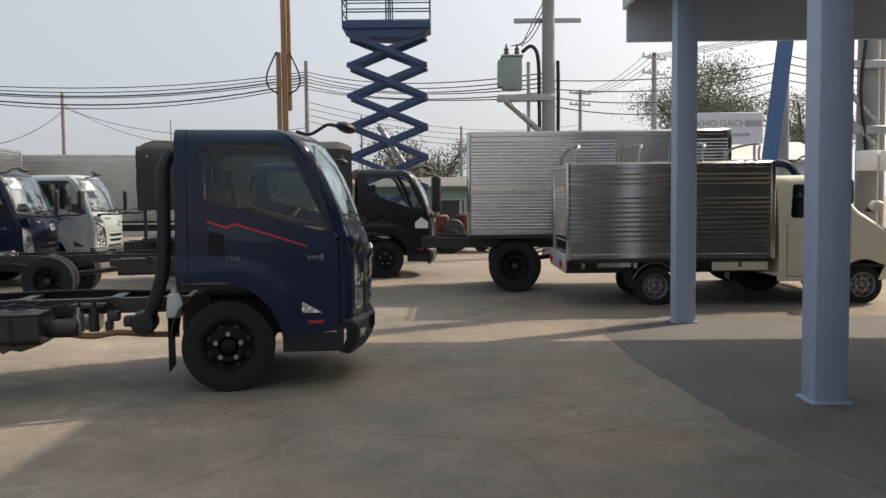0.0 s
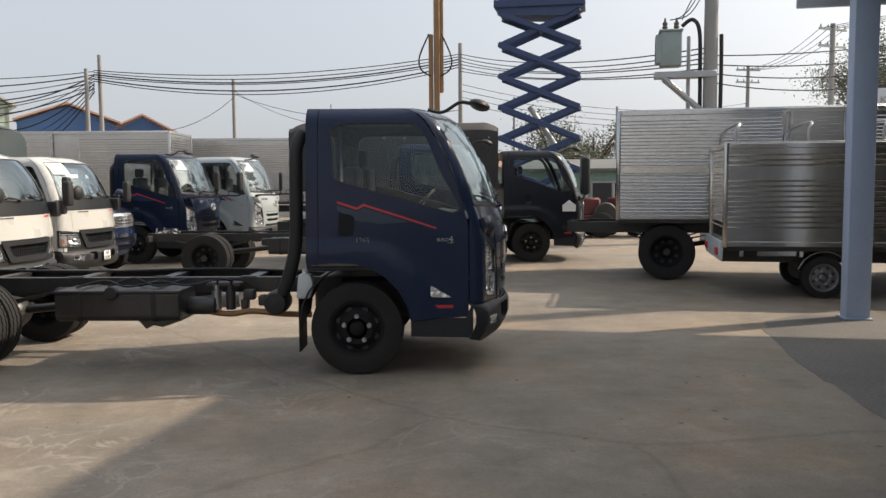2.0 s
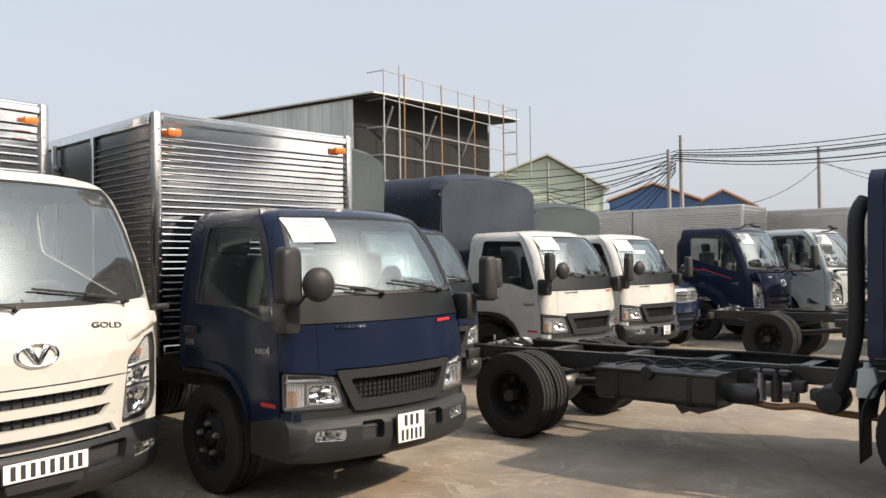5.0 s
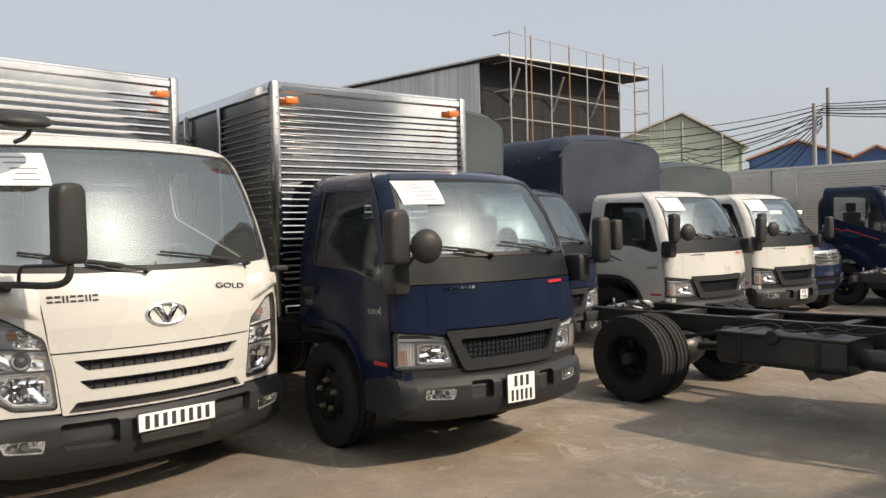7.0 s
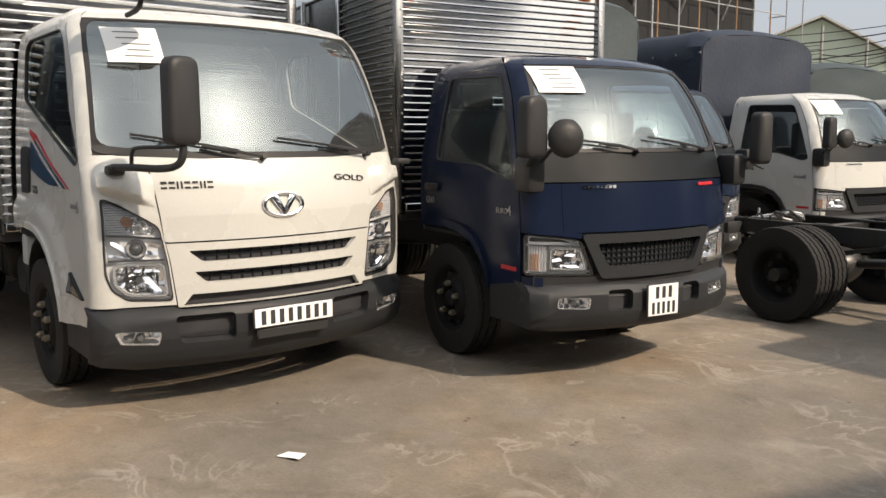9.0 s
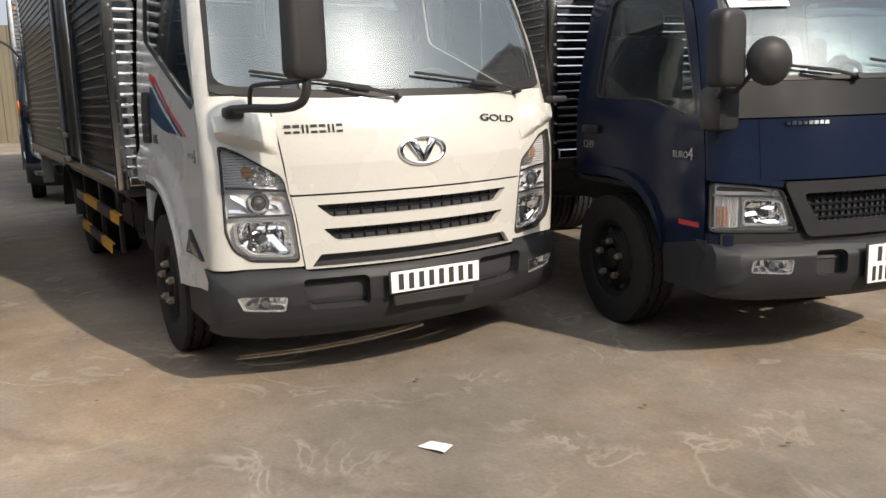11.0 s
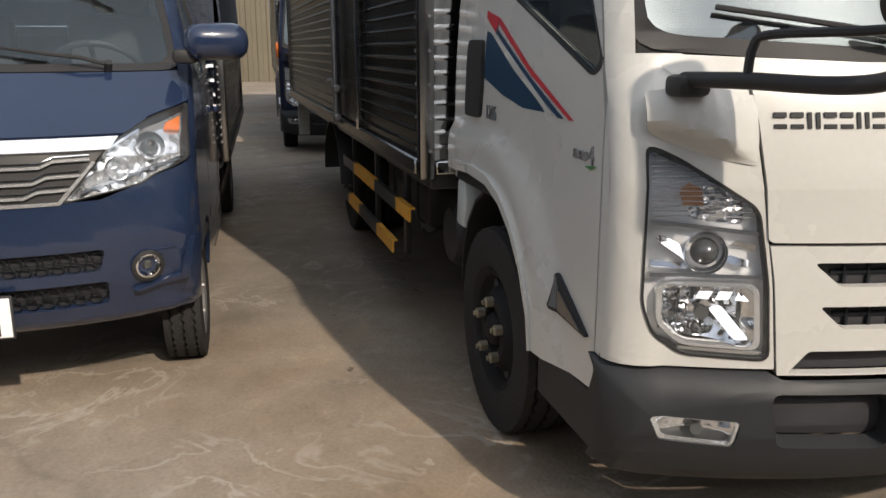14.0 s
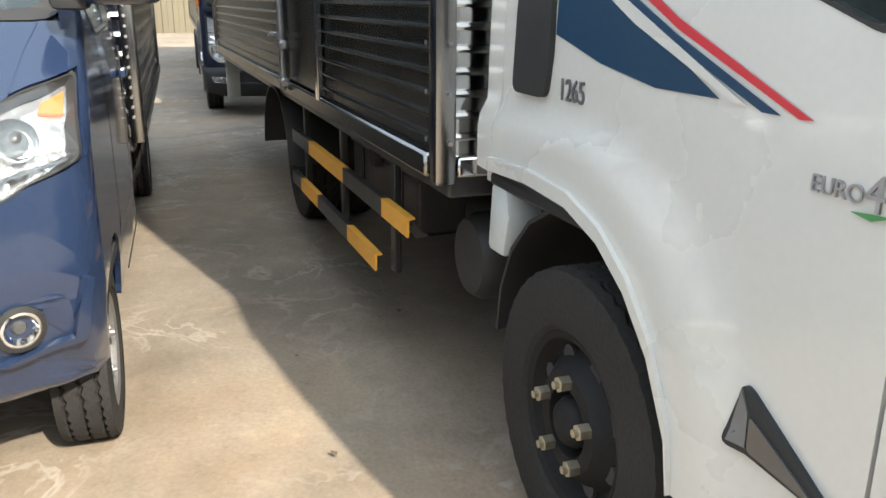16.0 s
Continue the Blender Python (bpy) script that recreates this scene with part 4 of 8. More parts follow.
            part("red_stripe", sheet([(-0.02, 1.47), (-0.05, 1.42), (-0.16, 1.475), (-0.16, 1.50)], fn, 0.002, 0.0035, step=0.07), M_RED, door)
            part("white_stripe", sheet([(0.50, 1.187), (0.47, 1.187), (0.17, 1.30), (-0.10, 1.425), (-0.07, 1.43), (0.20, 1.315)], fn, 0.002, 0.005, step=0.07), M_WHITE, door)
        else:
            if decal == "dark":
                part("red_stripe", sheet([(0.65, 1.182), (0.36, 1.275), (0.075, 1.366), (0.02, 1.336), (-0.14, 1.39), (-0.14, 1.408), (0.02, 1.356), (0.07, 1.386), (0.36, 1.293), (0.65, 1.196)], fn, 0.002, 0.003, step=0.07), M_RED, door, "thin red zigzag stripe")
                part("blue_shade", sheet([(0.44, 1.238), (0.075, 1.354), (0.02, 1.324), (-0.14, 1.376), (-0.14, 1.335), (0.02, 1.25), (0.20, 1.225)], fn, 0.002, 0.0025, step=0.07), M_SHADE, door, "dark blue side decal")
            part("model_bar", sheet([(0.62, 0.575), (0.78, 0.575), (0.78, 0.55), (0.62, 0.55)], fn, 0.002, 0.002, step=0.2), M_RED, door)
        q = pose(0, 0, 0, 90, 0, 0) if s < 0 else pose(0, 0, 0, 90, 0, 180)
        ink = M_FAINT
        words("1265", 0.058, ink, door, pose(-0.06 + back * 0.8, s * 0.958, 1.15 - back * 0.4) @ q @ pose(0, 0, 0) @ Matrix.Diagonal((1.0, 1.2, 1, 1)))
        part("green_swoosh", sheet([(0.73, 1.072), (0.765, 1.066), (0.80, 1.078), (0.765, 1.076)] if s < 0 else [(0.69, 1.078), (0.725, 1.066), (0.76, 1.072), (0.725, 1.076)], fn, 0.002, 0.005, step=0.2), M_LEAFDECAL, door, "small green swoosh")
        words("EURO", 0.036, M_STEEL, door, pose(0.73 + s * 0.03, s * 0.958, 1.096) @ q)
        words("4", 0.072, M_STEEL, door, pose(0.73 - s * 0.035, s * 0.958, 1.10) @ q)
        part("mud_flap", block(-0.47, s * 0.74, 0.46, 0.012, 0.30, 0.56, 0.004), M_BLACK, v)
        part("arch_liner", sheet([(0.0, 0.50), (1.0, 0.50), (1.0, 0.945), (0.0, 0.945)], lambda a, y, s=s: (Vector((0.46 * math.cos(math.pi * (0.02 + 0.98 * a)), s * y, 0.44 + 0.455 * math.sin(math.pi * (0.02 + 0.98 * a)))), Vector((math.cos(math.pi * a), 0, math.sin(math.pi * a)))), 0.012, 0.0, step=0.1), M_BLACK, v)
        # corner skin round the headlight
        lamp = rounded([(0.588, 0.61), (0.80, 0.622), (0.852, 0.67), (0.875, 0.76), (0.876, 1.155), (0.645, 1.0), (0.612, 0.82)], 0.03)
        cu = lambda z: lerp(sh.half, z)
        corner = [(0.62, 0.59), (cu(0.6), 0.59)] + [(cu(z) - 0.001, z) for z in (0.8, 1.0, 1.2, 1.36)] + [(0.80, 1.36), (0.668, 1.30), (0.640, 1.03), (0.606, 0.83), (0.575, 0.59)]
        f2 = (lambda u, z, s=s: sh.front(s * u, z))
        part("corner_panel", sheet(corner, f2, 0.02, 0.0, holes=[lamp], step=0.025), paint, v)
        rows = [0.59, 0.7, 0.8, 0.9, 1.0, 1.1, 1.15, 1.2, 1.24]
        part("corner_return", sheet([(e0 + 0.008, z) for z in rows] + [(sh.edge(z) + 0.001, z) for z in reversed(rows)], fn, 0.02, 0.0, step=0.1), paint, v)
        # swollen mount above the headlight that carries the mirror arm
        low = lambda u: 1.165 - (0.88 - u) * 0.36
        ease = lambda t: (lambda k: k * k * (3 - 2 * k))(min(1.0, max(0.0, t)))
        swell = lambda u, z, f2=f2: (f2(u, z)[0] + f2(u, z)[1] * 0.062 * ease((u - 0.64) / 0.12) * ease((z - low(u)) / 0.045) * (1.0 - 0.35 * ease((u - 0.82) / 0.05)), f2(u, z)[1])
        part("mirror_mount", sheet(rounded([(0.645, 1.262), (0.655, 1.10), (0.74, low(0.74)), (0.84, low(0.84)), (0.872, 1.180), (0.872, 1.262)], 0.008), swell, 0.06, 0.001, step=0.02), paint, v)
        lamp_unit(v, sh, lamp, s, [(0.755, 0.885, 0.05)], amber=[(0.765, 1.0), (0.81, 1.0), (0.82, 1.035), (0.80, 1.06), (0.77, 1.04)],
                  trays=[rounded([(0.61, 0.635), (0.80, 0.645), (0.845, 0.70), (0.85, 0.81), (0.63, 0.81)], 0.03)],
                  dividers=[[(0.635, 0.93), (0.865, 0.955), (0.865, 0.966), (0.635, 0.941)], [(0.625, 0.822), (0.862, 0.825), (0.862, 0.835), (0.625, 0.832)], [(0.60, 0.622), (0.80, 0.632), (0.80, 0.642), (0.60, 0.632)]],
                  flutes=[(0.865, 0.60, 0.97, 1.13, 13, False)], lining=M_LAMPBRIGHT, depth=0.075,
                  patch=rounded([(0.675, 0.955), (0.79, 0.965), (0.805, 1.02), (0.76, 1.06), (0.675, 1.005)], 0.015),
                  vanes=[(rounded([(0.80, 0.865), (0.85, 0.915), (0.848, 0.935), (0.81, 0.90)], 0.006), 0.5), (rounded([(0.66, 0.85), (0.715, 0.862), (0.70, 0.878), (0.655, 0.866)], 0.004), 0.7),
                         (rounded([(0.64, 0.885), (0.70, 0.905), (0.69, 0.918), (0.64, 0.905)], 0.004), -0.5), (rounded([(0.79, 0.842), (0.86, 0.848), (0.86, 0.862), (0.80, 0.856)], 0.004), 0.8),
                         (rounded([(0.635, 0.79), (0.665, 0.79), (0.68, 0.765), (0.65, 0.762)], 0.003), 0.6), (rounded([(0.68, 0.79), (0.71, 0.79), (0.725, 0.765), (0.695, 0.765)], 0.003), 0.6),
                         (rounded([(0.725, 0.79), (0.755, 0.79), (0.77, 0.768), (0.74, 0.765)], 0.003), 0.6), (rounded([(0.64, 0.665), (0.675, 0.665), (0.735, 0.735), (0.705, 0.742)], 0.01), 0.55)])
        # pillar beside the windscreen
        zz = [1.36, 1.5, 1.7, 1.9, 2.04, 2.10, 2.148]
        pil = [(cu(z) - 0.001, z) for z in zz] + [(cu(z) - 0.07, z) for z in reversed(zz)]
        part("windscreen_pillar", sheet(pil, f2, 0.04, 0.0, step=0.05), paint, v)
    # front
    part("front_panel", sheet(rounded([(-0.622, 0.918), (0.622, 0.918), (0.634, 1.03), (0.66, 1.29), (-0.66, 1.29), (-0.634, 1.03)], 0.015), sh.front, 0.02, 0.006, step=0.07), paint, v)
    slot1 = rounded([(-0.445, 0.808), (0.445, 0.808), (0.515, 0.868), (-0.515, 0.868)], 0.016)
    slot2 = rounded([(-0.425, 0.698), (0.425, 0.698), (0.49, 0.757), (-0.49, 0.757)], 0.016)
    slot3 = rounded([(-0.545, 0.580), (0.545, 0.580), (0.50, 0.640), (-0.50, 0.640)], 0.010)
    face = part("grille_panel", sheet([(-0.568, 0.575), (0.568, 0.575), (0.600, 0.82), (0.617, 0.909), (-0.617, 0.909), (-0.600, 0.82)], sh.front, 0.03, 0.004, holes=[slot1, slot2, slot3], step=0.07), paint, v)
    part("grille_mesh", sheet([(-0.56, 0.58), (0.56, 0.58), (0.58, 0.90), (-0.58, 0.90)], sh.front, 0.01, -0.035, step=0.1), M_INK, face)
    hexes = bmesh.new()
    for (z0, wd) in ((0.838, 0.42), (0.7275, 0.40)):
        for k in range(15):
            u = -wd + 2 * wd * k / 14
            p, nrm = sh.front(u, z0)
            block(p.x - 0.030, p.y, p.z, 0.008, 0.008, 0.06, bm=hexes)
        sheet([(-wd - 0.04, z0 - 0.004), (wd + 0.04, z0 - 0.004), (wd + 0.04, z0 + 0.004), (-wd - 0.04, z0 + 0.004)], sh.front, 0.008, -0.027, step=0.1, bm=hexes)
    part("grille_bar", hexes, M_PANEL, face)
    # badge and lettering bars
    c, nrm = sh.front(0, 1.09)
    ring = sweep([(0, 0.115 * math.cos(2 * math.pi * k / 40), 0.062 * math.sin(2 * math.pi * k / 40)) for k in range(41)], 0.011, 8)
    for side in (-1, 1):
        prism([(0.0, -0.058), (side * 0.012, -0.056), (side * 0.078, 0.044), (side * 0.036, 0.052), (0.0, -0.018)][::side], "x", -0.010, 0.012, ring, bevel=0.004)
    part("badge", ring, M_CHROME, v, "oval chrome badge").matrix_basis = pose(c.x + 0.012, 0, 1.09, 0, -4)
    metal = M_GREY if decal == "light" else M_CHROME
    for k in range(7):
        u = -0.62 + k * 0.037
        mark = bmesh.new()
        box_mark = [(0, 0, 0.028, 0.010), (0, 0.026, 0.028, 0.036)]
        bar_mark = [(0, 0, 0.009, 0.036), (0.019, 0, 0.028, 0.036)]
        for a0, b0, a1, b1 in (box_mark, bar_mark)[k % 3 == 2]:
            sheet([(u + a0, 1.187 + b0), (u + a1, 1.187 + b0), (u + a1, 1.187 + b1), (u + a0, 1.187 + b1)], sh.front, 0.004, 0.009, step=0.2, bm=mark)
        part("brand_mark", mark, metal, v)
    words("GOLD", 0.066, M_GREY if decal == "light" else M_CHROME, v, on_skin(sh.front, 0.48, 1.215, 0.008) @ Matrix.Diagonal((1.35, 0.72, 1, 1)))
    # windscreen with its dark border
    zz = [1.335, 1.4, 1.6, 1.8, 2.0, 2.06]
    ww = lambda z: lerp(sh.half, z) - 0.06
    scr = rounded([(-ww(1.36) + 0.0, 1.37)] + [(-0.4, 1.335), (0.4, 1.335)] + [(ww(z), z) for z in (1.37, 1.6, 1.8, 2.0, 2.085)] + [(-ww(z), z) for z in (2.085, 2.0, 1.8, 1.6)], 0.07)
    cx, cz = 0.0, 1.72
    inn = [((u - cx) * 0.965 + cx, (z - cz) * 0.93 + cz + 0.012) for u, z in scr]
    part("windscreen_border", sheet(scr, sh.front, 0.02, -0.004, holes=[inn], step=0.08), M_BLACK, v)
    g = part("windscreen", sheet(inn, sh.front, 0.0, -0.008, step=0.08), G_DUSTY if decal == "light" else G_WIND, v)
    g.visible_shadow = False
    part("scuttle", sheet([(-0.80, 1.288), (0.80, 1.288), (0.86, 1.36), (0.4, 1.338), (-0.4, 1.338), (-0.86, 1.36)], sh.front, 0.02, 0.0, step=0.08), paint, v)
    hw = lambda z: lerp(sh.half, z)
    part("roof_lip", sheet([(-hw(2.08) + 0.072, 2.08), (hw(2.08) - 0.072, 2.08), (hw(2.148) - 0.072, 2.148), (-hw(2.148) + 0.072, 2.148)], sh.front, 0.03, 0.0, step=0.05), paint, v)
    roof_and_back(paint, v, sh, 2.148, rear, 0.86, spans=[(-0.76, -0.16), (0.32, 0.76)] if decal == "light" else None)
    wiper(v, sh, (-0.08, 1.335), (-0.72, 1.44))
    wiper(v, sh, (0.66, 1.345), (0.02, 1.42))
    # bumper
    bump_sh = Shell(nose=[(z, x + dx) for z, x in ((0.235, 1.055), (0.27, 1.11), (0.335, 1.16), (0.42, 1.19), (0.52, 1.19), (0.56, 1.17), (0.59, 1.12))], half=[(0.235, 0.95), (0.29, 0.968), (0.6, 0.968)], bow=0.25, rad=0.13, rad_x=0.12)
    recess = [rounded([(s * 0.30, 0.385), (s * 0.575, 0.39), (s * 0.60, 0.535), (s * 0.30, 0.535)], 0.03) for s in (-1, 1)]
    fogs = [rounded([(s * 0.675, 0.388), (s * 0.845, 0.402), (s * 0.865, 0.472), (s * 0.665, 0.462)], 0.014) for s in (-1, 1)]
    bum = part("bumper", sheet([(-0.968, 0.30), (-0.75, 0.24), (0.75, 0.24), (0.968, 0.30), (0.968, 0.588), (0.60, 0.588), (0.56, 0.566), (-0.56, 0.566), (-0.60, 0.588), (-0.968, 0.588)], bump_sh.front, 0.05, 0.0, holes=recess + fogs, step=0.06), M_GREY, v, "dark grey plastic bumper")
    for hole in recess:
        part("bumper_recess", sheet(hole, bump_sh.front, 0.01, -0.055, step=0.1), M_INK, bum)
    for hole in fogs:
        fog_lamp(bum, bump_sh.front, hole)
    for s in (-1, 1):
        part("bumper_end", sheet([(0.44, 0.32), (0.86 + dx, 0.31), (0.86 + dx, 0.60), (0.80 + dx, 0.47), (0.44, 0.462)], bump_sh.side(s), 0.03, -0.012, step=0.1), M_GREY, v)
    for s in (-1, 1) if has_mirror else ():
        if s > 0 and not far_mirror:
            part("mirror_bracket", block(0.93 + dx, s * 0.97, 1.30, 0.07, 0.10, 0.035, 0.012, 2), M_BLACK, v)
            continue
        part("mirror_bracket", block(1.00 + dx, s * 0.835, 1.288, 0.075, 0.085, 0.05, 0.015, 2), M_BLACK, v)
        arm = sweep(curve_pts([(1.00 + dx, s * 0.845, 1.302), (1.20 + dx, s * 0.82, 1.306), (1.38 + dx, s * 0.75, 1.303), (1.475 + dx, s * 0.71, 1.318), (1.505 + dx, s * 0.69, 1.36), (1.505 + dx, s * 0.685, 1.43)], 6), 0.018, 10)
        mir = part("mirror_arm", arm, M_BLACK, v)
        part("arm_brace", sweep(curve_pts([(1.20 + dx, s * 0.82, 1.315), (1.205 + dx, s * 0.815, 1.375), (1.24 + dx, s * 0.80, 1.398), (1.42 + dx, s * 0.73, 1.402), (1.50 + dx, s * 0.69, 1.41)], 5), 0.010, 8), M_BLACK, mir)
        mirror_head(mir, (1.51 + dx, s * 0.685, 1.61), 0.165, 0.40, 0.08, turn=-s * 12)
    arm = sweep(curve_pts([(0.66 + dx, -0.62, 2.09), (0.80 + dx, -0.62, 2.10), (0.87 + dx, -0.62, 2.13), (0.88 + dx, -0.62, 2.19)] if decal == "light" else [(0.50 + dx, -0.72, 2.14), (0.62 + dx, -0.70, 2.12), (0.76 + dx, -0.68, 2.20), (0.86 + dx, -0.66, 2.19)], 5), 0.014, 8)
    wm = part("wide_mirror_arm", arm, M_BLACK, v)
    if decal == "light":
        part("arm_clamp", block(0.89 + dx, -0.615, 2.155, 0.07, 0.13, 0.035, 0.012, 2), M_BLACK, wm)
    t = bmesh.new()
    bmesh.ops.create_uvsphere(t, u_segments=18, v_segments=10, radius=1)
    bmesh.ops.scale(t, vec=(0.09, 0.16, 0.045), verts=t.verts)
    part("wide_mirror", t, M_BLACK, wm).matrix_basis = pose(0.92 + dx, -0.675 if decal == "light" else -0.64, 2.18, 0, 18, 0)
    seat_and_wheel(v, 0.12 + dx, 0.88, dash_x=0.72 + dx)
    part("cab_floor", block((rear + 0.76) / 2, 0, 0.87, 0.72 - rear, 1.906, 0.04, 0.01), M_GREY, v)
    part("engine_block", block(0.0, 0, 0.55, 0.9, 0.6, 0.36, 0.04), M_FRAME, v)
    if notice:
        paper_sheet(v, sh, -0.62, 1.93, 0.26, 0.19)


# ---- narrow cab ----
NARROW = Shell(nose=[(0.30, 1.00), (0.62, 1.03), (0.90, 1.03), (1.19, 1.00), (1.36, 0.945), (1.42, 0.925), (1.50, 0.895), (1.58, 0.86), (1.66, 0.82), (1.74, 0.772), (1.82, 0.715), (1.87, 0.665), (1.91, 0.60), (1.946, 0.48)],
               half=[(0.30, 0.80), (1.10, 0.80), (1.30, 0.79), (1.50, 0.76), (1.84, 0.69), (1.89, 0.67), (1.93, 0.62), (1.95, 0.58)],
               bow=0.20, rad=0.12, rad_x=0.10)
NARROW_REAR = -0.45


def narrow_cab(v, paint, side_decal=False, notice=True):
    sh = NARROW
    cu = lambda z: lerp(sh.half, z)
    zs = [0.56, 0.8, 1.0, 1.2, 1.36, 1.5, 1.7, 1.84, 1.89, 1.93, 1.946]
    for s in (-1, 1):
        fn = sh.side(s)
        f2 = (lambda u, z, s=s: sh.front(s * u, z))
        edge = [(sh.edge(z, 0.005), z) for z in zs]
        dr = NARROW_REAR + 0.09
        arch_line = [(0.46, 0.54), (0.44, 0.60), (0.36, 0.72), (0.26, 0.80), (0.12, 0.85), (-0.05, 0.865), (dr, 0.86)]
        win = rounded([(dr + 0.12, 1.30), (0.30, 1.28), (0.62, 1.20), (0.70, 1.22), (sh.edge(1.5) - 0.07, 1.5), (sh.edge(1.82) - 0.07, 1.82), (dr + 0.14, 1.84)], 0.05)
        door = part("door", sheet(edge + [(dr, 1.946)] + arch_line[::-1], fn, 0.03, 0.0, holes=[win], step=0.1), paint, v)
        rim = [tuple(Vector(p) * 0.97 + Vector((0.18, 1.54)) * 0.03) for p in win]
        part("window_seal", sheet(win, fn, 0.02, 0.002, holes=[rim], step=0.12), M_BLACK, door)
        pane = part("side_window", sheet(rim, fn, 0.0, -0.008, step=0.12), G_SIDE, door)
        pane.visible_shadow = False
        part("door_trim", sheet(edge + [(dr, 1.946)] + arch_line[::-1], fn, 0.006, -0.034, holes=[win], step=0.2), M_TRIM, door)
        part("rear_pillar", sheet([(dr - 0.006, 0.86), (dr - 0.006, 1.946), (NARROW_REAR, 1.946), (NARROW_REAR, 0.86)], fn, 0.05, -0.002, step=0.1), paint, v)
        part("arch_flare", sheet(arch_line + [(x + 0.01, z + 0.05) for x, z in arch_line[::-1]], fn, 0.03, 0.025, step=0.08), M_BLACK if side_decal else paint, door)
        part("door_handle", block(dr + 0.10, s * 0.815, 1.12, 0.16, 0.03, 0.05, 0.012, 2), M_BLACK, door)
        q = pose(0, 0, 0, 90, 0, 0) if s < 0 else pose(0, 0, 0, 90, 0, 180)
        if side_decal:
            for k in range(3):
                part("side_stripe", sheet([(-0.36, 1.28 - 0.05 * k), (-0.36, 1.25 - 0.05 * k), (0.10 - 0.14 * k, 1.09 - 0.01 * k), (0.14 - 0.14 * k, 1.09 - 0.01 * k)], fn, 0.002, 0.003, step=0.1), M_INK, door)
        else:
            words("1249", 0.062, M_STEEL, door, pose(-0.30, s * 0.803, 1.03) @ q)
        words("EURO", 0.046, M_STEEL, door, pose(0.62 + s * 0.035, s * 0.803, 1.017) @ q)
        words("4", 0.085, M_STEEL, door, pose(0.62 - s * 0.045, s * 0.803, 1.022) @ q)
        part("model_bar", sheet([(0.58, 0.70), (0.74, 0.70), (0.74, 0.675), (0.58, 0.675)], fn, 0.002, 0.002, step=0.2), M_RED, door)
        part("step_valance", sheet([(0.46, 0.36), (0.74, 0.36), (0.74, 0.55), (0.46, 0.53)], fn, 0.03, -0.012, step=0.15), M_BLACK, v)
        lamp = rounded([(0.42, 0.655), (0.785, 0.665), (0.785, 0.90), (0.50, 0.86)], 0.025)
        part("corner_panel", sheet([(0.50, 0.87), (0.785, 0.908), (cu(0.9) - 0.001, 0.905), (cu(1.19) - 0.001, 1.185), (0.60, 1.185), (0.60, 0.91), (0.49, 0.90)], f2, 0.02, 0.001, step=0.06), paint, v)
        lamp_unit(v, sh, lamp, s, [(0.53, 0.842, 0.016)], amber=[(0.715, 0.69), (0.765, 0.69), (0.765, 0.785), (0.715, 0.785)],
                  dividers=[[(0.47, 0.815), (0.775, 0.835), (0.775, 0.845), (0.47, 0.825)], [(0.675, 0.675), (0.685, 0.675), (0.685, 0.835), (0.675, 0.835)], [(0.44, 0.672), (0.775, 0.678), (0.775, 0.688), (0.44, 0.682)]],
                  trays=[rounded([(0.46, 0.688), (0.67, 0.692), (0.67, 0.82), (0.50, 0.808)], 0.03)],
                  flutes=[(0.69, 0.77, 0.69, 0.83, 7, True)], lining=M_LAMPBRIGHT, depth=0.075,
                  vanes=[(rounded([(0.555, 0.848), (0.765, 0.86), (0.765, 0.883), (0.60, 0.865)], 0.005), 0.7), (rounded([(0.50, 0.70), (0.56, 0.70), (0.60, 0.715), (0.52, 0.716)], 0.004), 0.6),
                         (rounded([(0.51, 0.785), (0.55, 0.79), (0.59, 0.77), (0.54, 0.766)], 0.004), 0.6), (rounded([(0.585, 0.795), (0.63, 0.80), (0.655, 0.776), (0.61, 0.772)], 0.004), -0.5),
                         (rounded([(0.60, 0.742), (0.655, 0.735), (0.655, 0.752), (0.61, 0.76)], 0.004), 0.6), (rounded([(0.50, 0.742), (0.545, 0.735), (0.55, 0.75), (0.51, 0.755)], 0.004), -0.4)])
        zz = [1.19, 1.3, 1.5, 1.7, 1.84, 1.89, 1.946]
        part("windscreen_pillar", sheet([(cu(z) - 0.001, z) for z in zz] + [(cu(z) - 0.085, z) for z in reversed(zz)], f2, 0.04, 0.0, step=0.06), paint, v)
        part("front_side_flap", sheet([(0.70, 0.60), (cu(0.7) - 0.001, 0.60), (cu(0.7) - 0.001, 0.66), (0.70, 0.65)], f2, 0.02, 0.0, step=0.06), paint, v)
        # mirrors
        foot = part("mirror_foot", block(0.86, s * 0.80, 1.24, 0.16, 0.12, 0.20, 0.03, 2), M_BLACK, v)
        drop = 0.06 if s < 0 else 0.12
        part("mirror_stalk", sweep(curve_pts([(0.88, s * 0.84, 1.28), (0.98, s * 0.88, 1.33), (1.02, s * 0.88, 1.40)], 4), 0.014, 8), M_BLACK, foot)
        mirror_head(v, (1.02, s * 0.89, 1.56 - drop), 0.165 if s < 0 else 0.12, 0.33, 0.085, turn=-s * 10)
    round_mirror(v, (1.08, -0.72, 1.44), 0.105, turn=-14)
    part("round_mirror_stalk", sweep([(1.04, -0.73, 1.43), (0.98, -0.76, 1.36), (0.90, -0.78, 1.28)], 0.012, 8), M_BLACK, v)
    part("front_panel", sheet([(-0.598, 0.905), (0.598, 0.905), (0.598, 1.185), (-0.598, 1.185)], sh.front, 0.02, 0.001, step=0.06), paint, v)
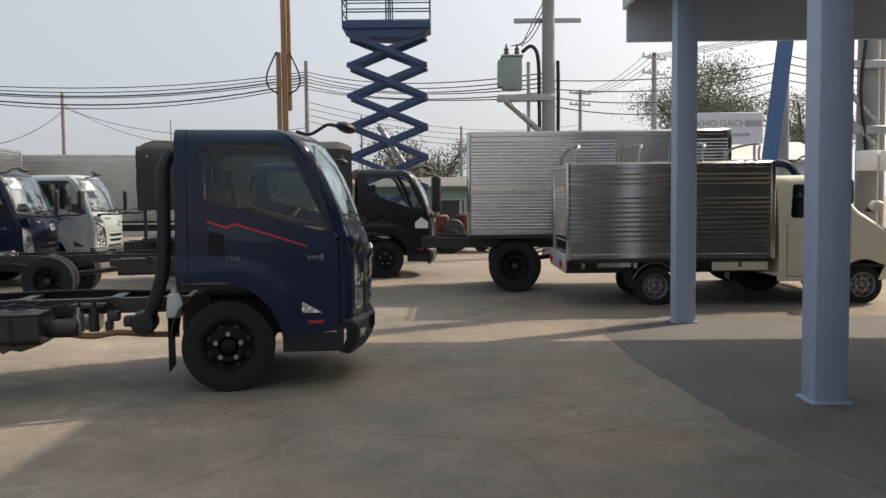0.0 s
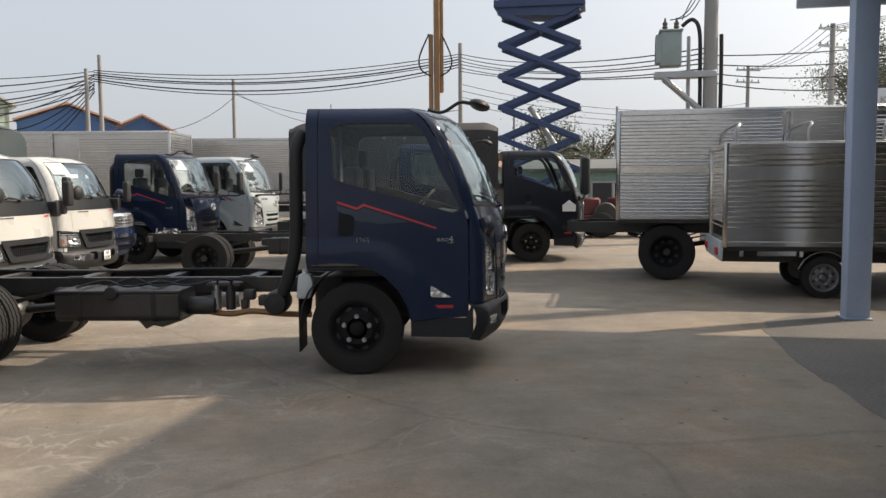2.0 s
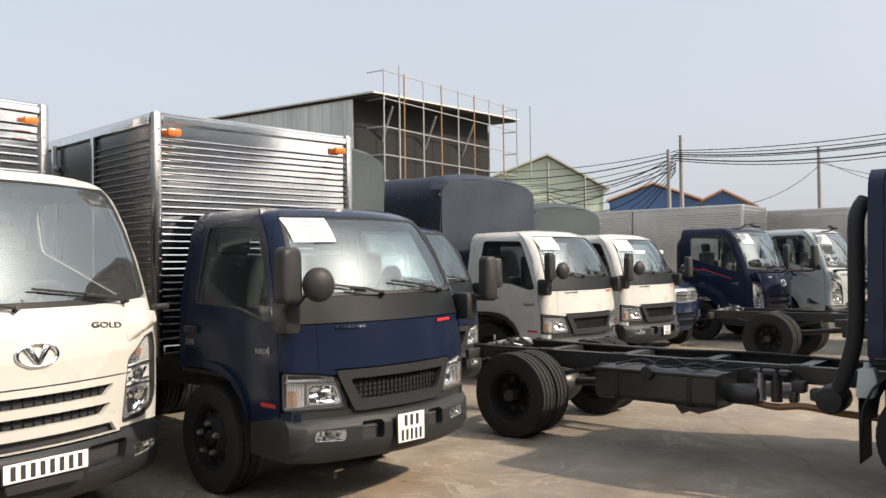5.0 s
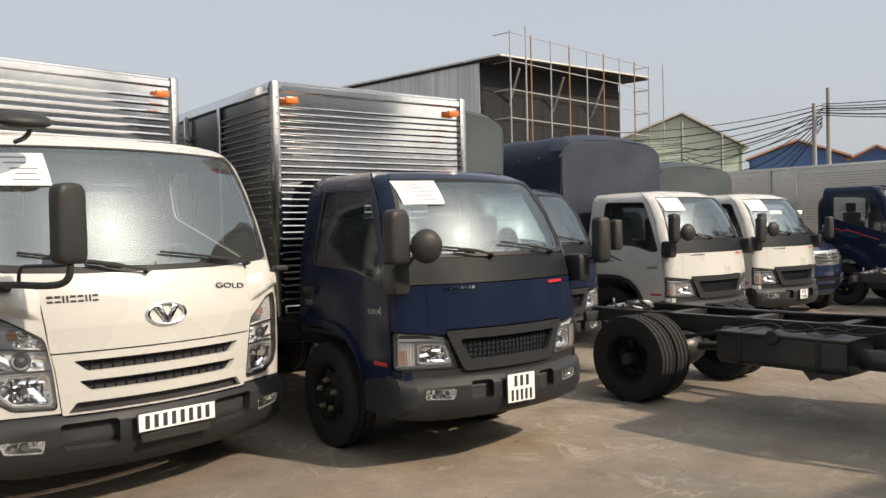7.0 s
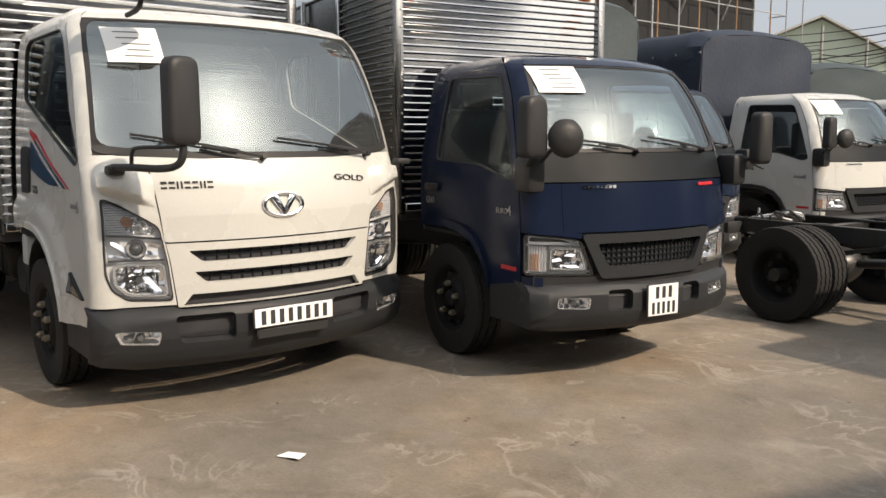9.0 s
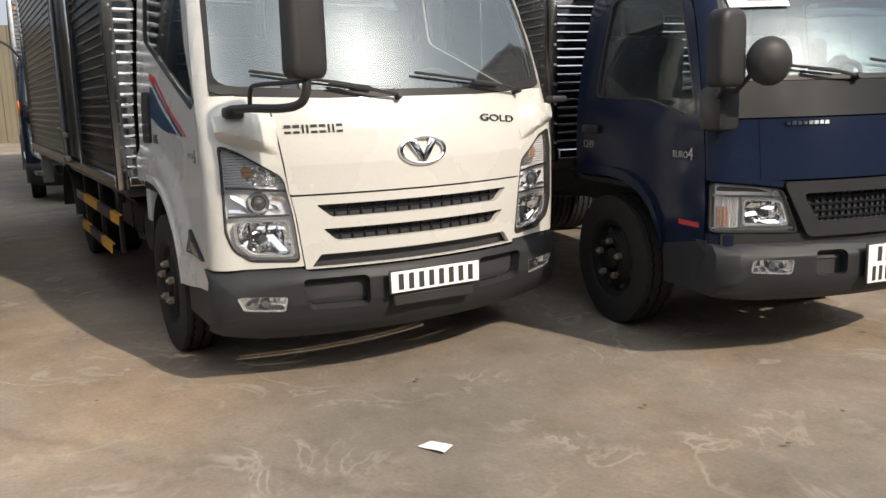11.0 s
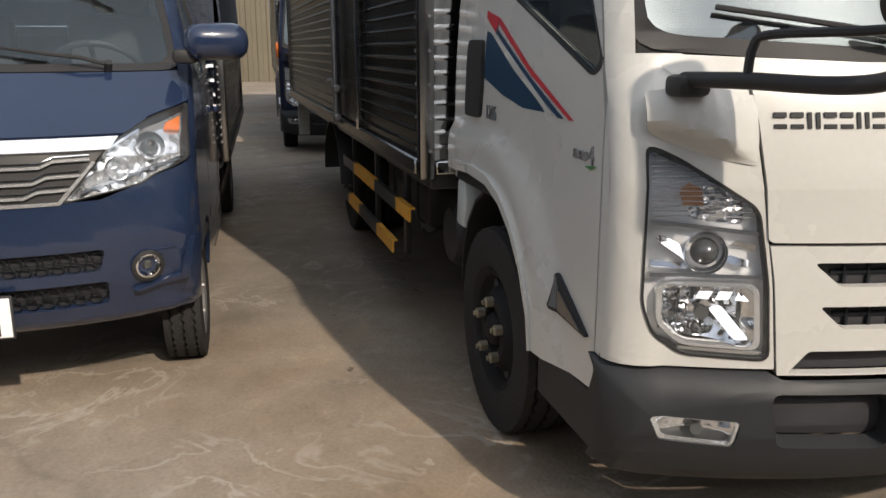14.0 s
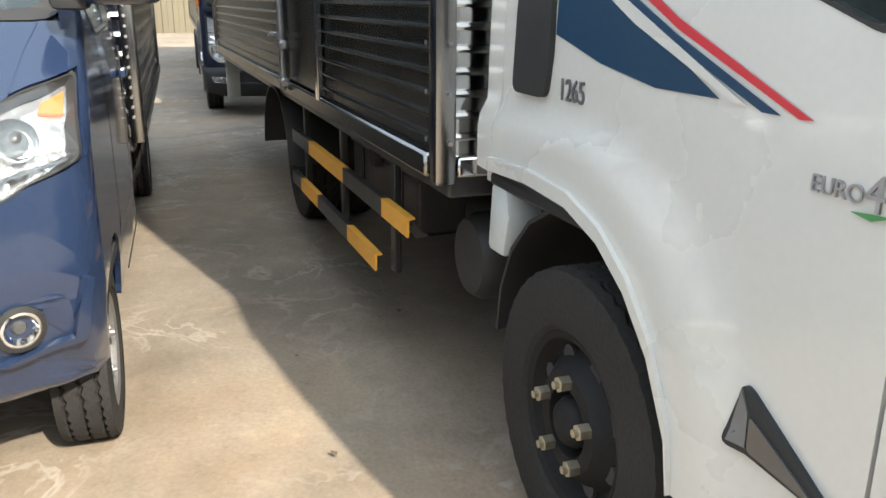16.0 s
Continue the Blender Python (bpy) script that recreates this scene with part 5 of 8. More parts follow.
    part("scuttle_panel", sheet([(-cu(1.2) + 0.09, 1.192), (cu(1.2) - 0.09, 1.192), (cu(1.36) - 0.085, 1.355), (-cu(1.36) + 0.085, 1.355)], sh.front, 0.02, 0.003, step=0.07), M_PANEL, v, "satin black panel below the windscreen")
    hole = rounded([(-0.33, 0.70), (0.33, 0.70), (0.41, 0.84), (-0.41, 0.84)], 0.03)
    gr = part("grille", sheet(rounded([(-0.38, 0.635), (0.38, 0.635), (0.50, 0.895), (-0.50, 0.895)], 0.03), sh.front, 0.03, 0.016, holes=[hole], step=0.08), M_GREY, v, "grey plastic grille surround")
    part("grille_back", sheet([(-0.45, 0.66), (0.45, 0.66), (0.45, 0.88), (-0.45, 0.88)], sh.front, 0.01, -0.03, step=0.15), M_INK, gr)
    for k in range(4):
        z0 = 0.715 + 0.032 * k
        part("grille_bar", sheet([(-0.34 - 0.02 * k, z0), (0.34 + 0.02 * k, z0), (0.34 + 0.02 * k, z0 + 0.009), (-0.34 - 0.02 * k, z0 + 0.009)], sh.front, 0.010, -0.019, step=0.15), M_PANEL, gr)
    for k in range(22):
        u = -0.36 + 0.72 * k / 21
        p, nrm = sh.front(u, 0.77)
        part("grille_fin", block(p.x - 0.024, p.y, p.z, 0.008, 0.005, 0.13), M_PANEL, gr, smooth=0)
    part("lower_apron", sheet([(-0.74, 0.59), (0.74, 0.59), (0.74, 0.66), (0.42, 0.65), (-0.42, 0.65), (-0.74, 0.66)], sh.front, 0.02, -0.004, step=0.1), M_BLACK, v)
    for k in range(8):
        u = -0.48 + k * 0.026
        part("brand_mark", sheet([(u, 1.155), (u + 0.02, 1.155), (u + 0.02, 1.172), (u, 1.172)], sh.front, 0.004, 0.009, step=0.2), M_CHROME, v)
    part("red_badge_bar", sheet([(0.40, 1.15), (0.58, 1.15), (0.58, 1.17), (0.40, 1.17)], sh.front, 0.003, 0.009, step=0.1), M_RED, v)
    ww = lambda z: cu(z) - 0.075
    scr = rounded([(-ww(1.37), 1.36), (ww(1.37), 1.36), (ww(1.6), 1.6), (ww(1.88), 1.885), (-ww(1.88), 1.885), (-ww(1.6), 1.6)], 0.05)
    inn = [(u * 0.96, (z - 1.62) * 0.93 + 1.625) for u, z in scr]
    part("windscreen_border", sheet(scr, sh.front, 0.02, -0.003, holes=[inn], step=0.09), M_BLACK, v)
    g = part("windscreen", sheet(inn, sh.front, 0.0, -0.008, step=0.09), G_WIND, v)
    g.visible_shadow = False
    part("roof_lip", sheet([(-cu(1.88) + 0.085, 1.882), (cu(1.88) - 0.085, 1.882), (cu(1.946) - 0.085, 1.946), (-cu(1.946) + 0.085, 1.946)], sh.front, 0.03, 0.0, step=0.06), paint, v)
    roof_and_back(paint, v, sh, 1.946, NARROW_REAR, 0.82, spans=[(-0.26, 0.46)])
    wiper(v, sh, (-0.10, 1.36), (-0.60, 1.42))
    wiper(v, sh, (0.50, 1.36), (0.0, 1.42))
    bs = Shell(nose=[(0.32, 1.00), (0.36, 1.05), (0.44, 1.08), (0.55, 1.08), (0.60, 1.04), (0.625, 0.98)], half=[(0.3, 0.80), (0.62, 0.81)], bow=0.20, rad=0.12, rad_x=0.12)
    rec = [rounded([(s * 0.20, 0.45), (s * 0.36, 0.45), (s * 0.36, 0.57), (s * 0.20, 0.57)], 0.03) for s in (-1, 1)]
    fogs = [rounded([(s * 0.47, 0.465), (s * 0.66, 0.475), (s * 0.65, 0.54), (s * 0.46, 0.535)], 0.02) for s in (-1, 1)]
    bum = part("bumper", sheet([(-0.81, 0.36), (-0.6, 0.33), (0.6, 0.33), (0.81, 0.36), (0.81, 0.62), (-0.81, 0.62)], bs.front, 0.05, 0.0, holes=rec + fogs, step=0.07), M_GREY, v, "dark grey plastic bumper")
    for hh in rec:
        part("bumper_recess", sheet(hh, bs.front, 0.01, -0.05, step=0.1), M_INK, bum)
    for hole in fogs:
        fog_lamp(bum, bs.front, hole)
    for s in (-1, 1):
        part("bumper_end", sheet([(0.46, 0.36), (0.80, 0.36), (0.80, 0.62), (0.46, 0.56)], bs.side(s), 0.03, -0.004, step=0.15), M_GREY, v)
    seat_and_wheel(v, 0.04, 0.72, 0.90, 0.66, 1.26, 0.66)
    part("cab_floor", block(0.05, 0, 0.83, 0.98, 1.57, 0.04, 0.01), M_GREY, v)
    part("engine_block", block(0.0, 0, 0.50, 0.8, 0.5, 0.34, 0.04), M_FRAME, v)
    if notice:
        paper_sheet(v, sh, -0.46, 1.785, 0.27, 0.16)


# ---- small semi-bonnet cab ----
VAN = Shell(nose=[(0.28, 0.46), (0.34, 0.54), (0.50, 0.60), (0.66, 0.62), (0.82, 0.615), (0.98, 0.59), (1.05, 0.54), (1.10, 0.46), (1.20, 0.31), (1.28, 0.19), (1.32, 0.14), (1.72, -0.22), (1.78, -0.29), (1.83, -0.40)],
            half=[(0.28, 0.77), (0.6, 0.80), (1.05, 0.80), (1.28, 0.775), (1.45, 0.74), (1.72, 0.67), (1.78, 0.645), (1.82, 0.60), (1.835, 0.56)],
            bow=0.24, rad=0.14, rad_x=0.14)
VAN_REAR = -1.22


def van_cab(v, paint):
    sh = VAN
    cu = lambda z: lerp(sh.half, z)
    for s in (-1, 1):
        fn = sh.side(s)
        f2 = (lambda u, z, s=s: sh.front(s * u, z))
        zs = [0.62, 0.8, 0.98, 1.05, 1.1, 1.2, 1.28, 1.45, 1.6, 1.72, 1.78, 1.82, 1.832]
        fr = [(sh.edge(z, 0.004), z) for z in zs]
        seam = -0.36
        wing_arch = arch(0.0, 0.27, 0.37, 60, 168, 8)
        wing = [(sh.edge(0.55, 0.004), 0.55)] + fr[:7] + [(seam + 0.005, 1.28), (seam + 0.005, 0.34), (-0.37, 0.34)] + wing_arch[::-1]
        part("front_wing", sheet(wing, fn, 0.02, 0.0, step=0.09), paint, v)
        win = rounded([(-1.05, 1.24), (-0.42, 1.22), (sh.edge(1.3) - 0.10, 1.30), (sh.edge(1.5) - 0.08, 1.5), (sh.edge(1.7) - 0.08, 1.70), (-0.98, 1.72)], 0.05)
        door = part("door", sheet([(seam - 0.004, 0.33), (seam - 0.004, 1.285)] + fr[6:] + [(VAN_REAR, 1.832), (VAN_REAR, 0.33)], fn, 0.03, 0.0, holes=[win], step=0.1), paint, v)
        rim = [tuple(Vector(p) * 0.97 + Vector((-0.72, 1.47)) * 0.03) for p in win]
        part("window_seal", sheet(win, fn, 0.02, 0.002, holes=[rim], step=0.15), M_BLACK, door)
        pane = part("side_window", sheet(rim, fn, 0.0, -0.008, step=0.15), G_SIDE, door)
        pane.visible_shadow = False
        part("door_handle", block(-1.05, s * 0.815, 1.05, 0.15, 0.03, 0.04, 0.012, 2), paint, door)
        groove = bmesh.new()
        for x0, z0, x1, z1 in ((-1.10, 0.40, -1.10, 1.15), (-1.10, 0.40, -0.45, 0.40)):
            block((x0 + x1) / 2, s * 0.801, (z0 + z1) / 2, abs(x1 - x0) + 0.008, 0.004, abs(z1 - z0) + 0.008, bm=groove)
        part("door_seam", groove, M_BLACK, door)
        lamp = rounded([(0.335, 0.815), (0.60, 0.865), (0.755, 0.955), (0.74, 1.155), (0.60, 1.09), (0.50, 1.02), (0.46, 0.96)], 0.02)
        lamp_unit(v, sh, lamp, s, [(0.645, 1.015, 0.052), (0.53, 0.93, 0.042)], amber=[(0.675, 1.085), (0.725, 1.075), (0.722, 1.125), (0.68, 1.105)],
                  dividers=[[(0.40, 0.845), (0.74, 0.955), (0.74, 0.966), (0.40, 0.856)], [(0.50, 1.005), (0.60, 1.07), (0.60, 1.08), (0.50, 1.015)]],
                  flutes=[(0.40, 0.50, 0.865, 0.91, 8, True)], amber_mat=M_AMBER)
        part("corner_skin", sheet([(0.46, 0.82), (cu(0.8) - 0.001, 0.60), (cu(1.0) - 0.001, 1.0), (cu(1.28) - 0.001, 1.28), (0.66, 1.28), (0.60, 1.10), (0.745, 1.165), (0.765, 0.95), (0.61, 0.872)], f2, 0.02, 0.0, step=0.06), paint, v)
        part("windscreen_pillar", sheet([(cu(z) - 0.001, z) for z in (1.26, 1.45, 1.6, 1.72, 1.78, 1.832)] + [(cu(z) - 0.075, z) for z in (1.832, 1.78, 1.72, 1.6, 1.45, 1.26)], f2, 0.04, 0.0, step=0.06), paint, v)
        # mirror
        t = bmesh.new()
        bmesh.ops.create_cube(t, size=1)
        bmesh.ops.scale(t, vec=(0.16, 0.26, 0.15), verts=t.verts)
        bmesh.ops.bevel(t, geom=list(t.edges), offset=0.065, segments=4, affect="EDGES", profile=0.5)
        mir = part("mirror", t, paint, v)
        mir.matrix_basis = pose(0.10, s * 0.90, 1.40, 0, 8, s * 12)
        part("mirror_foot", block(0.08, s * 0.77, 1.34, 0.12, 0.10, 0.06, 0.02, 2), M_BLACK, v)
        fogc = (0.60, 0.545)
        c, nrm = f2(*fogc)
        q = nrm.to_track_quat("Y", "Z").to_matrix().to_4x4()
        fo = part("fog_lamp", turned([(0.048, 0.0), (0.052, 0.012), (0.042, 0.014), (0.036, 0.0), (0.025, -0.014), (0.0, -0.018)], 24), M_CUT, v, "round clear fog lamp")
        fo.matrix_basis = Matrix.Translation(c + nrm * 0.004) @ q
        part("fog_bulb", turned([(0.0, 0.006), (0.014, 0.004), (0.020, -0.004), (0.021, -0.016)], 18), M_LENSEYE, fo)
        part("fog_ring", turned([(0.047, 0.0), (0.064, 0.004), (0.064, 0.010), (0.05, 0.015), (0.047, 0.004)], 24), M_BLACK, fo)
        part("fog_bezel", sheet(rounded([(0.54, 0.47), (0.70, 0.44), (0.70, 0.62), (0.55, 0.60)], 0.04), f2, 0.01, 0.002, holes=[[(fogc[0] + 0.047 * math.cos(a), fogc[1] + 0.047 * math.sin(a)) for a in [2 * math.pi * k / 16 for k in range(16)]]], step=0.1), paint, v)
        part("bumper_crease", sheet([(0.722, 0.648), (0.738, 0.648), (0.712, 0.490), (0.70, 0.478), (0.56, 0.446), (0.540, 0.452), (0.692, 0.497)], f2, 0.03, 0.022, step=0.05), paint, v)
    # bonnet, grille, bumper
    part("bonnet", sheet([(-0.55, 1.055), (0.55, 1.055), (0.62, 1.10), (0.66, 1.275), (-0.66, 1.275), (-0.62, 1.10)], sh.front, 0.02, 0.004, step=0.06), paint, v)
    gr = part("grille", sheet([(-0.33, 0.815), (0.33, 0.815), (0.45, 0.96), (0.52, 1.045), (-0.52, 1.045), (-0.48, 0.96)], sh.front, 0.02, -0.004, step=0.08), M_BLACK, v)
    part("chrome_bar", sheet([(-0.50, 1.0), (0.50, 1.0), (0.53, 1.045), (-0.53, 1.045)], sh.front, 0.02, 0.010, step=0.08), M_SATIN, gr, "wide chrome bar")
    for z0, wd, step_u in ((0.945, 0.435, 0.27), (0.888, 0.40, 0.245), (0.838, 0.365, 0.215)):
        line = [(-wd, z0 + 0.022), (-step_u - 0.045, z0 + 0.020), (-step_u, z0), (step_u, z0), (step_u + 0.045, z0 + 0.020), (wd, z0 + 0.022)]
        part("chrome_slat", sheet(line + [(u, z + 0.011) for u, z in line[::-1]], sh.front, 0.018, 0.010, step=0.1), M_SATIN, gr)
        part("slat_lip", sheet([(u, z + 0.019) for u, z in line] + [(u, z + 0.023) for u, z in line[::-1]], sh.front, 0.008, 0.002, step=0.1), M_CHROME, gr)
    part("grille_trim", sheet([(-0.33, 0.812), (0.33, 0.812), (0.455, 0.96), (0.445, 0.965), (0.322, 0.824), (-0.322, 0.824), (-0.445, 0.965), (-0.455, 0.96)], sh.front, 0.014, 0.006, step=0.1), M_SATIN, gr)
    ring = sweep([(0, 0.085 * math.cos(2 * math.pi * k / 28), 0.05 * math.sin(2 * math.pi * k / 28)) for k in range(29)], 0.010, 8)
    rod((0, -0.06, 0.01), (0, 0.06, 0.01), 0.008, 6, ring)
    rod((0, -0.02, -0.03), (0, 0.03, 0.03), 0.008, 6, ring)
    part("badge", ring, M_CHROME, v, "oval chrome badge").matrix_basis = pose(lerp(sh.nose, 0.955) + 0.012, 0, 0.955)
    up = rounded([(-0.44, 0.545), (0.44, 0.545), (0.46, 0.63), (-0.46, 0.63)], 0.02)
    lo = rounded([(-0.45, 0.40), (0.45, 0.40), (0.46, 0.50), (-0.46, 0.50)], 0.02)
    bum = part("bumper", sheet([(-cu(0.5) + 0.001, 0.34), (-0.55, 0.31), (0.55, 0.31), (cu(0.5) - 0.001, 0.34), (cu(0.6) - 0.001, 0.60), (0.46, 0.82), (-0.46, 0.82), (-cu(0.6) + 0.001, 0.60)], sh.front, 0.03, 0.0, holes=[up, lo], step=0.06), paint, v)
    part("bumper_mesh", sheet([(-0.5, 0.37), (0.5, 0.37), (0.5, 0.66), (-0.5, 0.66)], sh.front, 0.01, -0.03, step=0.12), M_INK, bum)
    lat = bmesh.new()
    for row, z0 in enumerate((0.567, 0.605, 0.43, 0.468)):
        for k in range(16):
            u = -0.42 + 0.055 * k + (0.027 if row % 2 else 0)
            p, nrm = sh.front(u, z0)
            sweep([(p.x - 0.012, p.y + 0.024 * math.cos(math.pi * j / 3), p.z + 0.018 * math.sin(math.pi * j / 3)) for j in range(7)], 0.0035, 5, lat)
    tagged(part("honeycomb", lat, M_PANEL, bum), kind="stuff")
    ww = lambda z: cu(z) - 0.065
    scr = rounded([(-ww(1.29), 1.285), (ww(1.29), 1.285), (ww(1.5), 1.5), (ww(1.76), 1.765), (-ww(1.76), 1.765), (-ww(1.5), 1.5)], 0.06)
    inn = [(u * 0.95, (z - 1.52) * 0.92 + 1.53) for u, z in scr]
    part("windscreen_border", sheet(scr, sh.front, 0.02, -0.003, holes=[inn], step=0.08), M_BLACK, v)
    g = part("windscreen", sheet(inn, sh.front, 0.0, -0.008, step=0.08), G_CLEAR, v)
    g.visible_shadow = False
    part("roof_lip", sheet([(-cu(1.765) + 0.075, 1.765), (cu(1.765) - 0.075, 1.765), (cu(1.832) - 0.075, 1.832), (-cu(1.832) + 0.075, 1.832)], sh.front, 0.03, 0.0, step=0.05), paint, v)
    roof_and_back(paint, v, sh, 1.832, VAN_REAR, 0.4)
    wiper(v, sh, (0.46, 1.285), (-0.05, 1.36))
    wiper(v, sh, (-0.12, 1.285), (-0.60, 1.37))
    for y in (-0.32, 0.32):
        part("sun_visor", block(-0.16, y, 1.70, 0.03, 0.38, 0.07, 0.012), M_PAPER, v, "pale folded sun visor")
    seat_and_wheel(v, -0.55, 0.70, 0.80, 0.05, 1.20)
    part("cab_floor", block(-0.45, 0, 0.55, 1.5, 1.58, 0.05, 0.01), M_GREY, v)


def small_truck_gear(v, wheelbase, master, x_end, r=0.27):
    chassis(v, x_end, -1.2, 0.52, half=0.32)
    for s in (-1, 1):
        put_wheel(master, v, 0, s * 0.69, r, s)
        put_wheel(master, v, -wheelbase, s * 0.69, r, s)
    part("axle_beam", rod((-wheelbase, -0.68, r), (-wheelbase, 0.68, r), 0.045, 12), M_FRAME, v)
    part("axle_beam", rod((0, -0.68, r), (0, 0.68, r), 0.04, 12), M_FRAME, v)
    part("underbody", block(-0.1, 0, 0.50, 0.9, 1.0, 0.3, 0.05), M_FRAME, v)


# ---- ground ----
gb = bmesh.new()
bmesh.ops.create_grid(gb, x_segments=1, y_segments=1, size=600)
ground = part("ground", gb, M_GROUND, smooth=0)
tagged(ground, "worn concrete yard with pale stains and hairline cracks", "ground", kind="structure")

M_MAST = mat("rusty_orange_steel", (0.27, 0.155, 0.07), 0.6, vary=0.25, scale=2)
M_GALV = mat("galvanised_steel", (0.38, 0.39, 0.40), 0.5, vary=0.15, metal=0.5)

# ---- wheels ----
WH_TRUCK = wheel_master(0.375, 0.20, 0.215, M_RIMBLACK, "truck_wheel_master", 5, M_NUT)
WH_PLAIN = wheel_master(0.375, 0.20, 0.215, M_RIMBLACK, "plain_wheel_master", 5, M_STEEL)
WH_BIG = wheel_master(0.435, 0.24, 0.25, M_RIMBLACK, "big_wheel_master", 6, M_NUT)
WH_DEEP = wheel_master(0.375, 0.20, 0.215, M_RIMBLACK, "deep_wheel_master", 5, M_RIMBLACK, deep=True)
WH_BIGDEEP = wheel_master(0.435, 0.24, 0.25, M_RIMBLACK, "big_deep_wheel_master", 6, M_RIMBLACK, deep=True)
M_RIMGREY = mat("grey_steel_rim", (0.20, 0.20, 0.205), 0.45, vary=0.2, metal=0.6)
WH_SMALL = wheel_master(0.275, 0.17, 0.175, M_RIMGREY, "small_wheel_master", 4, M_STEEL, hub_in=False)


def at_heading(x, y, deg):
    return pose(x, y, 0, 0, 0, deg)


def chassis_gear(v, wheelbase, master, x_end, frame_z=0.70, r=0.375, half_track=0.82, front=True, front_track=None, front_x=0.0, rail=0.09):
    """Frame and axles of a light truck."""
    chassis(v, x_end, -0.2, frame_z, hh=rail)
    for s in ((-1, 1) if front else ()):
        put_wheel(master, v, front_x, s * (front_track or half_track), r, s)
    if front:
        part("front_axle", block(front_x, 0, r - 0.01, 0.09, half_track * 1.7, 0.09, 0.02), M_FRAME, v)
    rear_axle(v, WH_BIGDEEP if r > 0.4 else WH_DEEP, -wheelbase, half_track + 0.11, r, frame_z, 0.20)


def bare_gear(v, out=0.0, can=0.10, tail=None):
    """Tank, filters, air intake, pipes and wiring that hang on an open frame; tail: where the loose rear wiring sits."""
    shape = rounded([(-0.84, 0.46), (-0.80, 0.425), (-0.44, 0.425), (-0.40, 0.46), (-0.40, 0.66), (-0.43, 0.682), (-0.81, 0.682), (-0.84, 0.66)], 0.03)
    tank = part("fuel_tank", prism(shape, "x", -2.50, -1.47, bevel=0.012), M_FRAME, v, "black steel fuel tank")
    part("tank_lip", block(-1.985, -0.835, 0.672, 1.05, 0.03, 0.025, 0.006), M_FRAME, tank)
    for x in (-2.3, -1.68):
        part("tank_strap", prism([(y * 1.0 - 0.006 * (1 if y < -0.62 else -1), z + (0.006 if z > 0.56 else -0.006)) for y, z in shape], "x", x - 0.02, x + 0.02), M_BLACK, tank)
    part("filler_cap", turned([(0.0, -0.03), (0.05, -0.03), (0.056, -0.02), (0.056, 0.012), (0.0, 0.012)], 18), M_BLACK, tank).matrix_basis = pose(-2.02, -0.845, 0.665)
    for k, (x0, x1, lift) in enumerate(((-2.40, -1.75, 0.05), (-2.15, -1.52, 0.07), (-1.9, -1.30, 0.04))):
        part("tank_hose", sweep(curve_pts([(x0, -0.66 + 0.05 * k, 0.69), (x0 + (x1 - x0) * 0.35, -0.60, 0.69 + lift), (x0 + (x1 - x0) * 0.7, -0.70 + 0.04 * k, 0.70), (x1, -0.5, 0.70 + lift * 0.6)], 6), 0.009, 6), M_BLACK, tank)
    part("tank_shield", prism([(-1.82, 0.43), (-1.50, 0.46), (-1.46, 0.43), (-1.62, 0.375), (-1.70, 0.39), (-1.76, 0.36)], "y", -0.80, -0.50), M_FRAME, tank)
    part("air_tank", turned([(0.0, -0.16), (0.06, -0.15), (0.078, -0.10), (0.078, 0.10), (0.06, 0.15), (0.0, 0.16)], 20), M_FRAME, v).matrix_basis = pose(-1.40, -0.56, 0.52, 0, 0, 90)
    for x in (-1.25, -1.13):
        fil = part("fuel_filter", rod((x, -0.52, 0.48), (x, -0.52, 0.64), 0.042, 16, rod((x, -0.52, 0.64), (x, -0.52, 0.69), 0.028, 12)), M_STEEL if x < -1.2 else M_FRAME, v)
        part("filter_hose", sweep(curve_pts([(x, -0.52, 0.69), (x + 0.03, -0.54, 0.74), (x + 0.10, -0.50, 0.73), (x + 0.16, -0.44, 0.66)], 5), 0.010, 6), M_BLACK, fil)
    part("filter_bracket", block(-1.19, -0.44, 0.69, 0.30, 0.16, 0.04, 0.01), M_FRAME, v)
    for x, z, w in ((-0.98, 0.60, 0.10), (-0.86, 0.55, 0.08), (-1.02, 0.52, 0.06)):
        part("valve", block(x, -0.46, z, w, 0.10, 0.09, 0.015, 2), M_FRAME, v)
    part("air_cleaner", turned([(0.0, -0.14), (can * 0.85, -0.13), (can, -0.10), (can * 1.04, -0.02), (can, 0.10), (can * 0.85, 0.13), (0.0, 0.14)], 24), M_BLACK, v).matrix_basis = pose(-0.70 - out * 0.4, -0.62 - out, 0.56, 0, 0, 0)
    part("air_intake", sweep(curve_pts([(-0.64, -0.70, 0.64), (-0.56, -0.74, 0.85), (-0.51, -0.76, 1.10), (-0.50, -0.76, 1.60), (-0.49, -0.76, 1.84), (-0.45, -0.70, 1.95)], 6), 0.055, 12), M_BLACK, v, "black plastic intake pipe")
    part("pipe_run", sweep(curve_pts([(-1.40, -0.5, 0.47), (-1.15, -0.52, 0.44), (-0.95, -0.50, 0.46), (-0.70, -0.46, 0.43), (-0.45, -0.44, 0.42)], 5), 0.026, 8), M_MAST, v)
    part("exhaust_silencer", turned([(0.0, -0.35), (0.10, -0.34), (0.11, -0.30), (0.11, 0.30), (0.10, 0.34), (0.0, 0.35)], 20), M_STEEL, v).matrix_basis = pose(-1.6, 0.30, 0.48, 0, 0, 90)
    part("valve_block", block(-2.62, -0.40, 0.60, 0.16, 0.10, 0.12, 0.02), M_FRAME, v)
